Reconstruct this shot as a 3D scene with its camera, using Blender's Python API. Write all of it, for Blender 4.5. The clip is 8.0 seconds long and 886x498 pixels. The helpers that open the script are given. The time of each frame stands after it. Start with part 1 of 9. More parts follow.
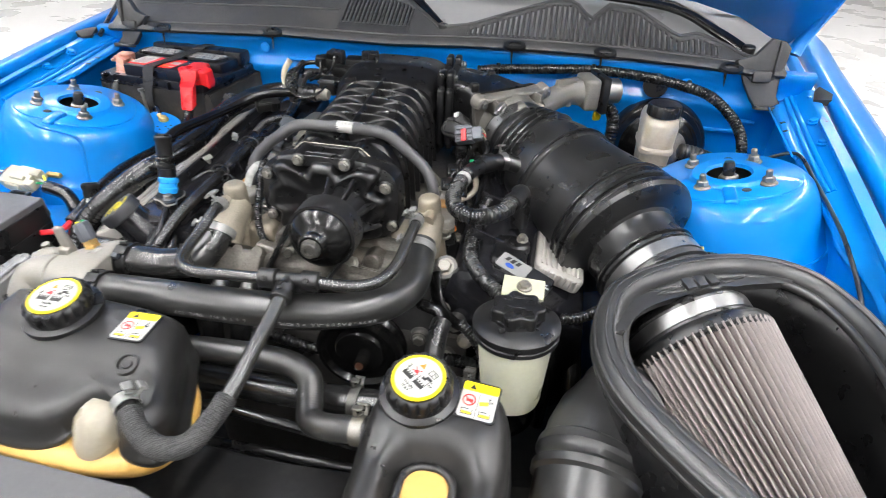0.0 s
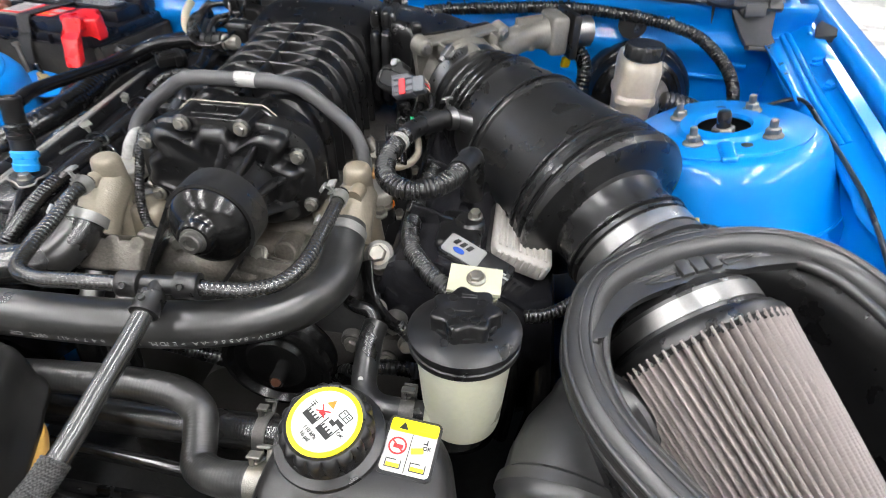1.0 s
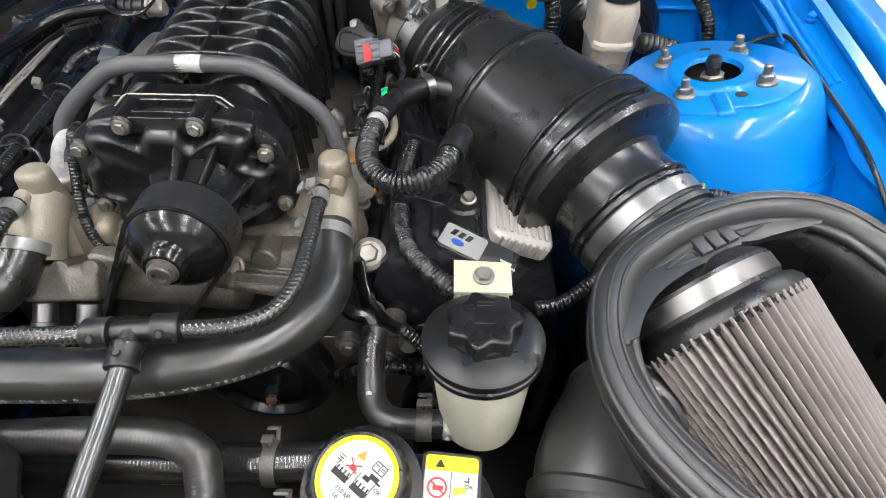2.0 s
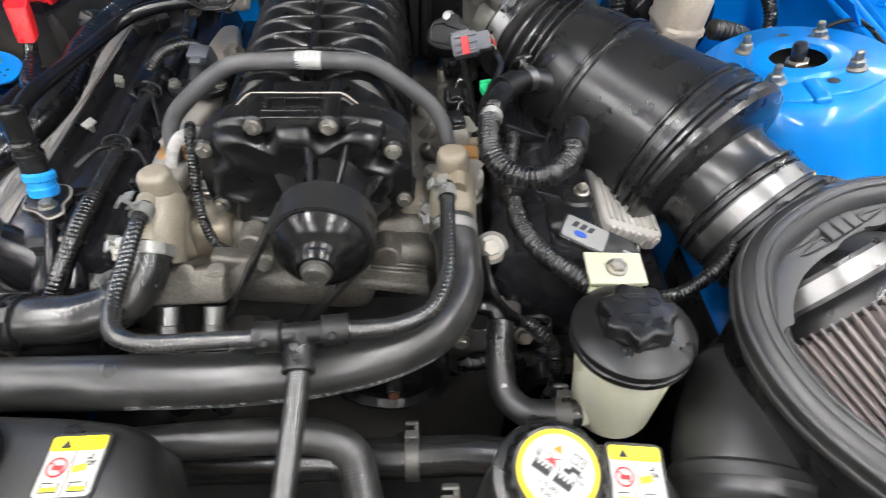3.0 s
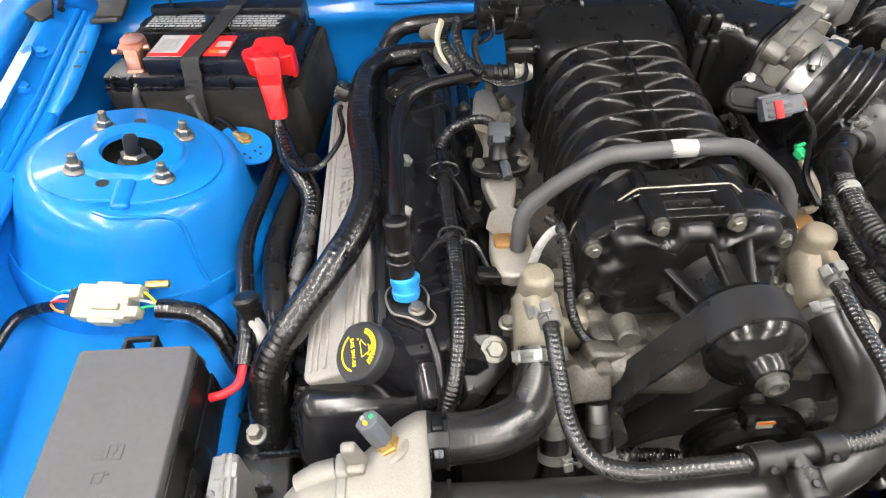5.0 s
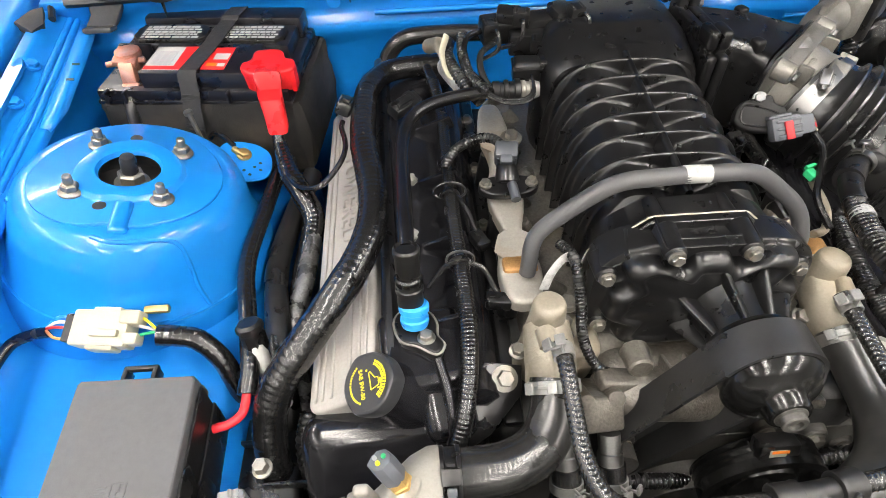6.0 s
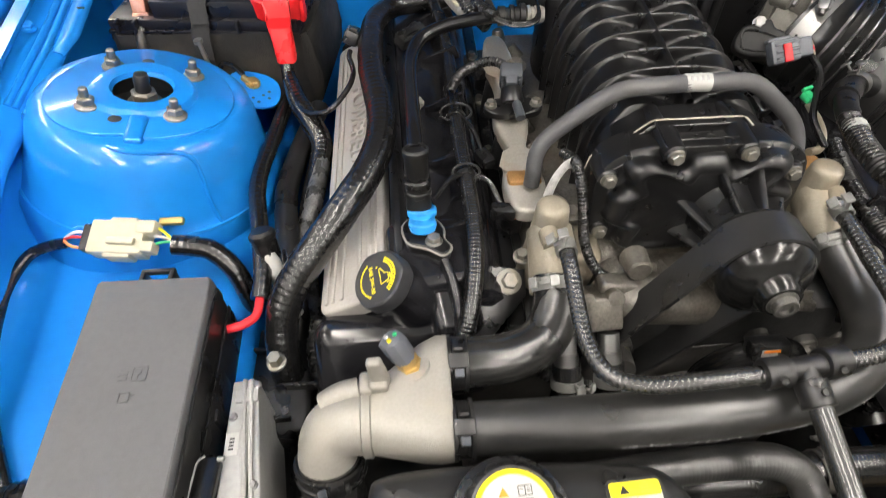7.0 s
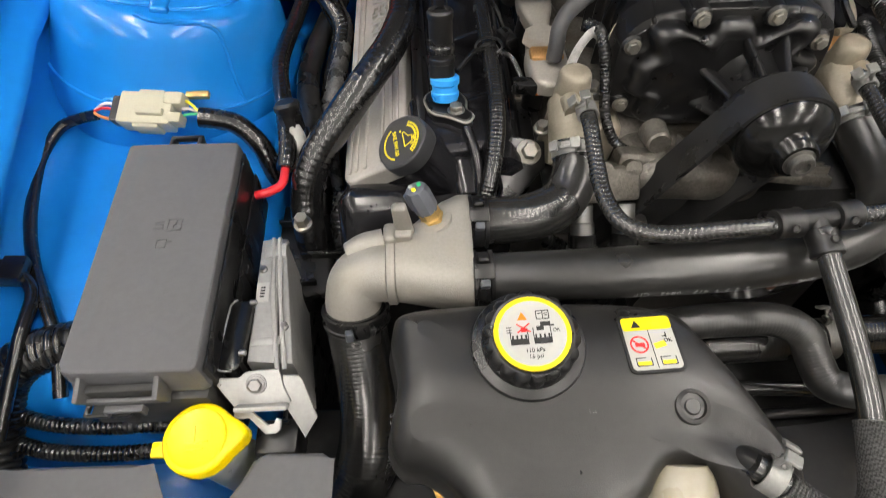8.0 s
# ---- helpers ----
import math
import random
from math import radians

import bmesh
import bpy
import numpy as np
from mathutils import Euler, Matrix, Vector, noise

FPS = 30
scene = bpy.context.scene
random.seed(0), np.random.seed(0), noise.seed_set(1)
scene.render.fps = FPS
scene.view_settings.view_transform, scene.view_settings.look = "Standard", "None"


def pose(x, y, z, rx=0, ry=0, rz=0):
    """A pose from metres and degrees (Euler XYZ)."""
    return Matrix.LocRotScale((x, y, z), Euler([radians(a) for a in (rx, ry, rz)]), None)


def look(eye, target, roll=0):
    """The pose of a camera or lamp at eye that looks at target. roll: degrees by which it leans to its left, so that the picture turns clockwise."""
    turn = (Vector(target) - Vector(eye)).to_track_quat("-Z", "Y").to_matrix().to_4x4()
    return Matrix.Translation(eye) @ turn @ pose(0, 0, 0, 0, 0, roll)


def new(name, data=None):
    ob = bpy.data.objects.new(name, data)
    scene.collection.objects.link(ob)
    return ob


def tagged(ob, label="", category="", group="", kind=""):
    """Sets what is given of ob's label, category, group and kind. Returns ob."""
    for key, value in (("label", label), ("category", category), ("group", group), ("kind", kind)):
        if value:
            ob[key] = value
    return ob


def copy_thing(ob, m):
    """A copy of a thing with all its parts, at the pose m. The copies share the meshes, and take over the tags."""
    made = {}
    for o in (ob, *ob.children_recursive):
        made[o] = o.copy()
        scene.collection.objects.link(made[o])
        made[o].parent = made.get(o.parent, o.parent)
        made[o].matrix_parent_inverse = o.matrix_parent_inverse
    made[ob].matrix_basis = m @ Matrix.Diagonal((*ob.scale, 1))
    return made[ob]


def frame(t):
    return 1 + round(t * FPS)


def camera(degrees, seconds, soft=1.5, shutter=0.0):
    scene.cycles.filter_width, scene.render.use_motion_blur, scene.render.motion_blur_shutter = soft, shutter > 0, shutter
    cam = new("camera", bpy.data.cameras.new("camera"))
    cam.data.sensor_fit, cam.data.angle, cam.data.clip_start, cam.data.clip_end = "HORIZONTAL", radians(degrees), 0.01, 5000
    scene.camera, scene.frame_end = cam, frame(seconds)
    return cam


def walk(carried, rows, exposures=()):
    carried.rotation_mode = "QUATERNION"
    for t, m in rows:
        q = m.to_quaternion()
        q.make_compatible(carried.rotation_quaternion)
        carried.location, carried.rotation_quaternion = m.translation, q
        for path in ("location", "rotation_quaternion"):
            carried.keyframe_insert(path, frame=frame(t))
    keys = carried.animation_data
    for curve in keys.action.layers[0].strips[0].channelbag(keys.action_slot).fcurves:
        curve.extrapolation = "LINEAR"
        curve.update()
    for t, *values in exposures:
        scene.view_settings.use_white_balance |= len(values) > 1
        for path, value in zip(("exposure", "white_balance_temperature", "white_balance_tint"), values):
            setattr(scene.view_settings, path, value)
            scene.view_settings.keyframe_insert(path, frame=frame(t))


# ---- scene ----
cam = camera(76.0, 8.0, 0.65, 0.4)
PATH = [
    (0, (0.289, -0.876, 1.294), (-0.016, 0.763, 0.189), 2.0),
    (0.5, (0.329, -0.799, 1.254), (0.033, 0.841, 0.147), 1.9),
    (1, (0.309, -0.726, 1.223), (0.102, 0.855, 0.016), 1.7),
    (1.2, (0.295, -0.706, 1.215), (0.141, 0.838, -0.047), 1.0),
    (2.5, (0.201, -0.64, 1.252), (0.244, 0.765, -0.171), 1.8),
    (3, (0.113, -0.647, 1.246), (0.173, 0.75, -0.184), 1.4),
    (3.5, (0.0, -0.651, 1.245), (0.089, 0.742, -0.187), 0.8),
    (4, (-0.111, -0.612, 1.254), (-0.03, 0.775, -0.185), -0.8),
    (4.5, (-0.191, -0.586, 1.276), (-0.13, 0.782, -0.182), -1.4),
    (5, (-0.236, -0.556, 1.307), (-0.192, 0.821, -0.143), -2.1),
    (5.2, (-0.24, -0.545, 1.308), (-0.201, 0.839, -0.136), -2.3),
    (6.3, (-0.253, -0.524, 1.321), (-0.168, 0.829, -0.149), -0.9),
    (6.5, (-0.252, -0.544, 1.309), (-0.168, 0.804, -0.166), -0.8),
    (7, (-0.265, -0.593, 1.282), (-0.187, 0.73, -0.216), -0.7),
    (7.5, (-0.276, -0.639, 1.26), (-0.214, 0.627, -0.287), -0.7),
    (8, (-0.279, -0.662, 1.246), (-0.248, 0.517, -0.369), -1.1),
]
walk(cam, [(t, look(eye, target, roll)) for t, eye, target, roll in PATH],
     exposures=[(0.0, 0.16, 6280, 10), (1.0, 0.12, 6280, 10), (2.5, 0.0, 6300, 10), (3.5, 0.14, 6400, 10), (4.0, 0.17, 6480, 10), (5.0, 0.25, 6700, 10), (6.5, 0.27, 6850, 10), (7.2, -0.2, 6880, 10), (8.0, -0.46, 6850, 10)])

# ---- light: a showroom bay with rows of ceiling strip lights, the rear pair added ----
world = bpy.data.worlds.new("world")
scene.world = world
world.use_nodes = True
world.node_tree.nodes["Background"].inputs[0].default_value = (0.9, 0.95, 1.0, 1)
world.node_tree.nodes["Background"].inputs[1].default_value = 0.15
STRIP_GLOW = 72.0


# ---- materials ----
def mat(name, color, rough=0.5, metal=0.0, var=0.15, scale=40.0, bump=0.0, bscale=400.0, coat=0.0, rvar=0.12,
        dirt=None, dirt_amt=0.0, dscale=9.0, sss=0.0, trans=0.0, spec=0.5, crough=0.04):
    """A procedural material: colour, its variation at two scales, fine relief, and wear."""
    m = bpy.data.materials.new(name)
    m.use_nodes = True
    nt = m.node_tree
    b = nt.nodes["Principled BSDF"]
    tc = nt.nodes.new("ShaderNodeTexCoord")

    def noise_at(s, detail=4.0):
        n = nt.nodes.new("ShaderNodeTexNoise")
        n.inputs["Scale"].default_value, n.inputs["Detail"].default_value = s, detail
        nt.links.new(tc.outputs["Object"], n.inputs["Vector"])
        return n

    big = noise_at(scale)
    fine = noise_at(scale * 9)
    mixf = nt.nodes.new("ShaderNodeMath")
    mixf.operation = "MULTIPLY_ADD"
    mixf.inputs[1].default_value = 0.5
    nt.links.new(fine.outputs["Fac"], mixf.inputs[0])
    half = nt.nodes.new("ShaderNodeMath")
    half.operation = "MULTIPLY"
    half.inputs[1].default_value = 0.5
    nt.links.new(big.outputs["Fac"], half.inputs[0])
    nt.links.new(half.outputs[0], mixf.inputs[2])
    ramp = nt.nodes.new("ShaderNodeMix")
    ramp.data_type = "RGBA"
    lo = tuple(max(0.0, c * (1 - var)) for c in color)
    hi = tuple(min(1.0, c * (1 + var)) for c in color)
    ramp.inputs[6].default_value, ramp.inputs[7].default_value = (*lo, 1), (*hi, 1)
    rng = nt.nodes.new("ShaderNodeMapRange")
    rng.inputs[1].default_value, rng.inputs[2].default_value = 0.3, 0.7
    nt.links.new(mixf.outputs[0], rng.inputs[0])
    nt.links.new(rng.outputs[0], ramp.inputs[0])
    col = ramp.outputs[2]
    if dirt:
        spots = noise_at(dscale, 6.0)
        cut = nt.nodes.new("ShaderNodeMapRange")
        cut.inputs[1].default_value, cut.inputs[2].default_value = 0.52, 0.72
        cut.inputs[4].default_value = dirt_amt
        nt.links.new(spots.outputs["Fac"], cut.inputs[0])
        over = nt.nodes.new("ShaderNodeMix")
        over.data_type = "RGBA"
        nt.links.new(cut.outputs[0], over.inputs[0])
        nt.links.new(col, over.inputs[6])
        over.inputs[7].default_value = (*dirt, 1)
        col = over.outputs[2]
    nt.links.new(col, b.inputs["Base Color"])
    rr = nt.nodes.new("ShaderNodeMapRange")
    rr.inputs[1].default_value, rr.inputs[2].default_value = 0.3, 0.7
    rr.inputs[3].default_value, rr.inputs[4].default_value = max(0.02, rough - rvar), min(1, rough + rvar)
    nt.links.new(big.outputs["Fac"], rr.inputs[0])
    nt.links.new(rr.outputs[0], b.inputs["Roughness"])
    b.inputs["Metallic"].default_value = metal
    b.inputs["Coat Weight"].default_value = coat
    b.inputs["Coat Roughness"].default_value = crough
    b.inputs["Specular IOR Level"].default_value = spec
    b.inputs["Transmission Weight"].default_value = trans
    if sss:
        b.inputs["Subsurface Weight"].default_value = sss
        b.inputs["Subsurface Radius"].default_value = (0.02, 0.02, 0.012)
        b.inputs["Subsurface Scale"].default_value = 0.5
    if bump:
        bn = noise_at(bscale, 3.0)
        bp = nt.nodes.new("ShaderNodeBump")
        bp.inputs["Strength"].default_value, bp.inputs["Distance"].default_value = bump, 0.001
        nt.links.new(bn.outputs["Fac"], bp.inputs["Height"])
        nt.links.new(bp.outputs["Normal"], b.inputs["Normal"])
    return m


BLUE = mat("blue_paint", (0.002, 0.192, 0.62), 0.4, 0.0, 0.05, 6, 0.03, 900, coat=0.6, crough=0.12, rvar=0.05, spec=0.25)
SATIN = mat("satin_black_coating", (0.0065, 0.0065, 0.007), 0.3, 0.0, 0.3, 60, 0.08, 1500, rvar=0.04, coat=0.15, crough=0.12)
GLOSS = mat("gloss_black_steel", (0.0066, 0.0066, 0.0066), 0.2, 0.0, 0.3, 50, 0.0, 700, rvar=0.04)
COVERBLK = mat("gloss_black_cover", (0.011, 0.011, 0.013), 0.18, 0.0, 0.3, 40, 0.04, 900, rvar=0.05)
PLASTIC = mat("black_plastic", (0.008, 0.008, 0.0085), 0.33, 0.0, 0.35, 35, 0.15, 1400, dirt=(0.05, 0.048, 0.044), dirt_amt=0.12, coat=0.06, crough=0.15)
TANKBLK = mat("tank_cover_plastic", (0.0145, 0.0142, 0.014), 0.36, 0.0, 0.2, 20, 0.2, 1600, dirt=(0.08, 0.075, 0.07), dirt_amt=0.12, coat=0.15, crough=0.2)
INTAKE = mat("intake_plastic", (0.0125, 0.0126, 0.013), 0.29, 0.0, 0.25, 25, 0.04, 1200, rvar=0.04, coat=0.2, crough=0.2, dirt=(0.05, 0.05, 0.05), dirt_amt=0.12, dscale=14, spec=0.6)
RUBBER = mat("black_rubber", (0.014, 0.014, 0.0145), 0.33, 0.0, 0.3, 30, 0.15, 900, dirt=(0.08, 0.075, 0.07), dirt_amt=0.18, spec=0.65)
HOSE = mat("coolant_hose_rubber", (0.015, 0.015, 0.015), 0.24, 0.0, 0.25, 12, 0.05, 160, rvar=0.06, dirt=(0.08, 0.077, 0.07), dirt_amt=0.16, dscale=24, spec=0.8)
DUSTHOSE = mat("dusty_hose_rubber", (0.02, 0.02, 0.0197), 0.33, 0.0, 0.25, 12, 0.1, 200, rvar=0.06, dirt=(0.1, 0.097, 0.09), dirt_amt=0.3, dscale=24, spec=0.8)
TAPE = mat("loom_tape", (0.008, 0.008, 0.0085), 0.21, 0.0, 0.4, 70, 0.3, 260, rvar=0.08, spec=0.8)
LOOM = mat("loom_conduit", (0.0085, 0.0085, 0.0087), 0.27, 0.0, 0.3, 60, 0.0, 600, spec=0.7)
BRAID = mat("braided_sleeve", (0.03, 0.03, 0.032), 0.5, 0.0, 0.7, 420, 1.0, 1600)
GREYTUBE = mat("grey_coated_tube", (0.075, 0.075, 0.079), 0.5, 0.0, 0.12, 40, 0.2, 900, dirt=(0.2, 0.19, 0.17), dirt_amt=0.2)
FUSELID = mat("grey_fusebox_plastic", (0.085, 0.085, 0.09), 0.48, 0.0, 0.12, 20, 0.35, 1800)
CAST = mat("cast_aluminium", (0.29, 0.276, 0.25), 0.55, 0.45, 0.1, 45, 0.25, 700, dirt=(0.3, 0.26, 0.2), dirt_amt=0.45, dscale=16)
CASTOLD = mat("stained_cast_aluminium", (0.14, 0.13, 0.114), 0.46, 0.5, 0.4, 35, 0.7, 350, dirt=(0.08, 0.06, 0.04), dirt_amt=0.6, dscale=16)
PALE = mat("painted_neck_casting", (0.275, 0.245, 0.193), 0.5, 0.3, 0.15, 40, 0.4, 450, dirt=(0.3, 0.22, 0.14), dirt_amt=0.4, dscale=18)
PLATE = mat("grey_coil_cover_paint", (0.36, 0.345, 0.32), 0.5, 0.15, 0.1, 40, 0.3, 1500)
STEEL = mat("bright_steel", (0.27, 0.268, 0.265), 0.38, 1.0, 0.1, 60, 0.1, 800)
SPRING = mat("plated_spring_steel", (0.27, 0.27, 0.26), 0.42, 0.45, 0.15, 60, 0.1, 900)
ZINC = mat("zinc_bolt", (0.26, 0.25, 0.225), 0.44, 0.85, 0.25, 120, 0.3, 900, dirt=(0.35, 0.28, 0.18), dirt_amt=0.4, dscale=60)
DARKSTEEL = mat("dark_steel", (0.1, 0.096, 0.09), 0.45, 0.5, 0.3, 60, 0.3, 700)
COPPER = mat("copper_terminal", (0.62, 0.3, 0.22), 0.42, 0.8, 0.3, 90, 0.4, 600, dirt=(0.55, 0.5, 0.45), dirt_amt=0.5, dscale=40)
BRASS = mat("brass_fitting", (0.62, 0.42, 0.16), 0.38, 0.9, 0.2, 90, 0.2, 600)
MILK = mat("milky_plastic", (0.6, 0.6, 0.47), 0.38, 0.0, 0.06, 25, 0.15, 900, sss=0.35)
MILKDARK = mat("aged_reservoir_plastic", (0.4, 0.36, 0.3), 0.4, 0.0, 0.15, 25, 0.2, 900, sss=0.25, dirt=(0.3, 0.22, 0.15), dirt_amt=0.5)
AMBER = mat("amber_tank_plastic", (0.62, 0.38, 0.11), 0.4, 0.0, 0.12, 15, 0.15, 900, sss=0.3)
CREAM = mat("cream_connector_plastic", (0.42, 0.4, 0.3), 0.45, 0.0, 0.06, 60, 0.15, 900)
YELLOW = mat("yellow_plastic", (0.9, 0.66, 0.0), 0.36, 0.0, 0.05, 30, 0.1, 900)
RED = mat("red_plastic", (0.62, 0.012, 0.016), 0.35, 0.0, 0.08, 30, 0.1, 900)
REDWIRE = mat("red_wire", (0.6, 0.02, 0.03), 0.4, 0.0, 0.1, 60)
LIGHTBLUE = mat("blue_connector_plastic", (0.02, 0.3, 0.78), 0.35, 0.0, 0.06, 60)
GREEN = mat("green_clip_plastic", (0.02, 0.42, 0.16), 0.4, 0.0, 0.06, 60)
GREYCONN = mat("grey_connector_plastic", (0.1, 0.108, 0.125), 0.45, 0.0, 0.1, 60, 0.1, 900)
FILTER = mat("filter_gauze", (0.21, 0.183, 0.176), 0.65, 0.0, 0.15, 120, 0.25, 1500)
SLEEVE = mat("battery_blanket", (0.014, 0.013, 0.012), 0.75, 0.0, 0.3, 25, 0.8, 500, dirt=(0.1, 0.08, 0.06), dirt_amt=0.6, dscale=14)
STRAP = mat("woven_strap", (0.02, 0.02, 0.021), 0.7, 0.0, 0.4, 200, 0.7, 900)
PAPER = mat("label_white", (0.42, 0.42, 0.405), 0.4, 0.0, 0.03, 30)
LABELYEL = mat("label_yellow", (0.78, 0.6, 0.0), 0.4, 0.0, 0.03, 30)
INK = mat("label_ink", (0.01, 0.01, 0.01), 0.5, 0.0, 0.1, 30)
ORANGE = mat("label_orange", (0.9, 0.22, 0.01), 0.45, 0.0, 0.05, 30)
LABELRED = mat("label_red", (0.75, 0.02, 0.02), 0.45, 0.0, 0.05, 30)
SILVERINK = mat("silver_print", (0.35, 0.35, 0.35), 0.5, 0.0, 0.1, 30)
YELINK = mat("yellow_print", (0.8, 0.66, 0.02), 0.5, 0.0, 0.1, 90)
# dark underbay parts; also stands in for shade in holes, slots and wells
DEEP = mat("underbay_and_recess_shade", (0.026, 0.026, 0.026), 0.6, 0.0, 0.4, 10, 0.4, 200)
FLOORMAT = mat("pale_shop_floor", (0.84, 0.83, 0.82), 0.3, 0.0, 0.04, 2, 0.05, 90)
WALLMAT = mat("grey_wall_paint", (0.4, 0.4, 0.4), 0.6, 0.0, 0.03, 2, 0.1, 60)
CEILMAT = mat("grey_ceiling_sheet", (0.36, 0.36, 0.365), 0.7, 0.0, 0.05, 2, 0.1, 60)
DOORMAT = mat("grey_roller_door", (0.33, 0.34, 0.35), 0.45, 0.2, 0.06, 3, 0.1, 80)
# pale, half-opaque glass colour stands in for the ceiling's bright reflection
GLAREGLASS = mat("windscreen_glass_with_glare", (0.55, 0.57, 0.58), 0.05, 0.0, 0.02, 2, trans=0.45, rvar=0.0)
COWL = mat("cowl_plastic", (0.05, 0.05, 0.051), 0.5, 0.0, 0.2, 15, 0.3, 1400, dirt=(0.16, 0.15, 0.14), dirt_amt=0.25)
def weave(m, low, high, scale):
    """Turns a material's colour into a small woven check."""
    nt = m.node_tree
    b = nt.nodes["Principled BSDF"]
    tc, ck = nt.nodes.new("ShaderNodeTexCoord"), nt.nodes.new("ShaderNodeTexChecker")
    ck.inputs["Scale"].default_value = scale
    ck.inputs["Color1"].default_value, ck.inputs["Color2"].default_value = (*[low] * 3, 1), (*[high] * 3, 1)
    nt.links.new(tc.outputs["Object"], ck.inputs["Vector"])
    nt.links.new(ck.outputs["Color"], b.inputs["Base Color"])


weave(BRAID, 0.012, 0.085, 620.0)


def mesh_rings(m, along, pitch):
    """Fine wire rings pressed into a surface, one above the other along a direction."""
    nt = m.node_tree
    tc, dot, mul, sn, bp = (nt.nodes.new("ShaderNode" + k) for k in ("TexCoord", "VectorMath", "Math", "Math", "Bump"))
    dot.operation, mul.operation, sn.operation = "DOT_PRODUCT", "MULTIPLY", "SINE"
    dot.inputs[1].default_value = along
    mul.inputs[1].default_value = 2 * math.pi / pitch
    nt.links.new(tc.outputs["Object"], dot.inputs[0])
    nt.links.new(dot.outputs["Value"], mul.inputs[0])
    nt.links.new(mul.outputs[0], sn.inputs[0])
    nt.links.new(sn.outputs[0], bp.inputs["Height"])
    bp.inputs["Strength"].default_value, bp.inputs["Distance"].default_value = 0.14, 0.0005
    old = nt.nodes["Principled BSDF"].inputs["Normal"].links[0].from_socket
    nt.links.new(old, bp.inputs["Normal"])
    nt.links.new(bp.outputs["Normal"], nt.nodes["Principled BSDF"].inputs["Normal"])


mesh_rings(FILTER, (0.454, -0.827, -0.333), 0.0026)
STRIP = bpy.data.materials.new("light_diffuser")
STRIP.use_nodes = True
STRIP.node_tree.nodes["Principled BSDF"].inputs["Emission Color"].default_value = (1.0, 0.97, 0.93, 1)
STRIP.node_tree.nodes["Principled BSDF"].inputs["Emission Strength"].default_value = STRIP_GLOW


# ---- mesh helpers ----
V = Vector


def thing(name, at, label, category, group=""):
    """An Empty at the base of a thing, which parents its parts."""
    ob = new(name)
    ob.empty_display_size = 0.02
    ob.matrix_basis = Matrix.Translation(at)
    return tagged(ob, label, category, group)


def mesh_of(name, bm, material, sharp=38):
    me = bpy.data.meshes.new(name)
    bmesh.ops.recalc_face_normals(bm, faces=bm.faces)
    bm.to_mesh(me)
    bm.free()
    me.materials.append(material)
    me.polygons.foreach_set("use_smooth", [True] * len(me.polygons))
    me.set_sharp_from_angle(angle=radians(sharp))
    return me


def part(name, bm, material, parent, label="", sharp=38):
    """Links a bmesh, in the world's metres, as one mesh under a thing or a part."""
    ob = new(name, mesh_of(name, bm, material, sharp))
    ob.parent = parent
    ob.matrix_parent_inverse = parent.matrix_basis.inverted() if parent.type == "EMPTY" else Matrix()
    return tagged(ob, label)


def single(name, bm, material, label, category, group="", kind="", sharp=38):
    return tagged(new(name, mesh_of(name, bm, material, sharp)), label, category, group, kind)


def frame_to(at, normal, up=(0, 0, 1)):
    """A matrix whose z axis is normal, and whose y axis is near up."""
    z = V(normal).normalized()
    u = V(up)
    if abs(z.dot(u.normalized())) > 0.98:
        u = V((0, 1, 0))
    x = u.cross(z).normalized()
    y = z.cross(x)
    m = Matrix((x, y, z)).transposed().to_4x4()
    m.translation = at
    return m


def smooth_path(pts, per=8):
    """Catmull-Rom through the points."""
    p = [V(q) for q in pts]
    if len(p) < 3:
        return [p[0].lerp(p[-1], i / per) for i in range(per + 1)]
    ext = [p[0] * 2 - p[1], *p, p[-1] * 2 - p[-2]]
    out = []
    for i in range(1, len(ext) - 2):
        a, b, c, d = ext[i - 1:i + 3]
        for k in range(per):
            t = k / per
            out.append(0.5 * (2 * b + (c - a) * t + (2 * a - 5 * b + 4 * c - d) * t * t + (3 * b - a - 3 * c + d) * t ** 3))
    return [*out, p[-1].copy()]


def skin(bm, rings, closed=True, caps=True):
    """Faces between rings of points."""
    vs = [[bm.verts.new(q) for q in ring] for ring in rings]
    n = len(vs[0])
    for a, b in zip(vs, vs[1:]):
        for i in range(n if closed else n - 1):
            j = (i + 1) % n
            bm.faces.new((a[i], a[j], b[j], b[i]))
    if caps and closed:
        bm.faces.new(vs[0][::-1])
        bm.faces.new(vs[-1])
    return vs


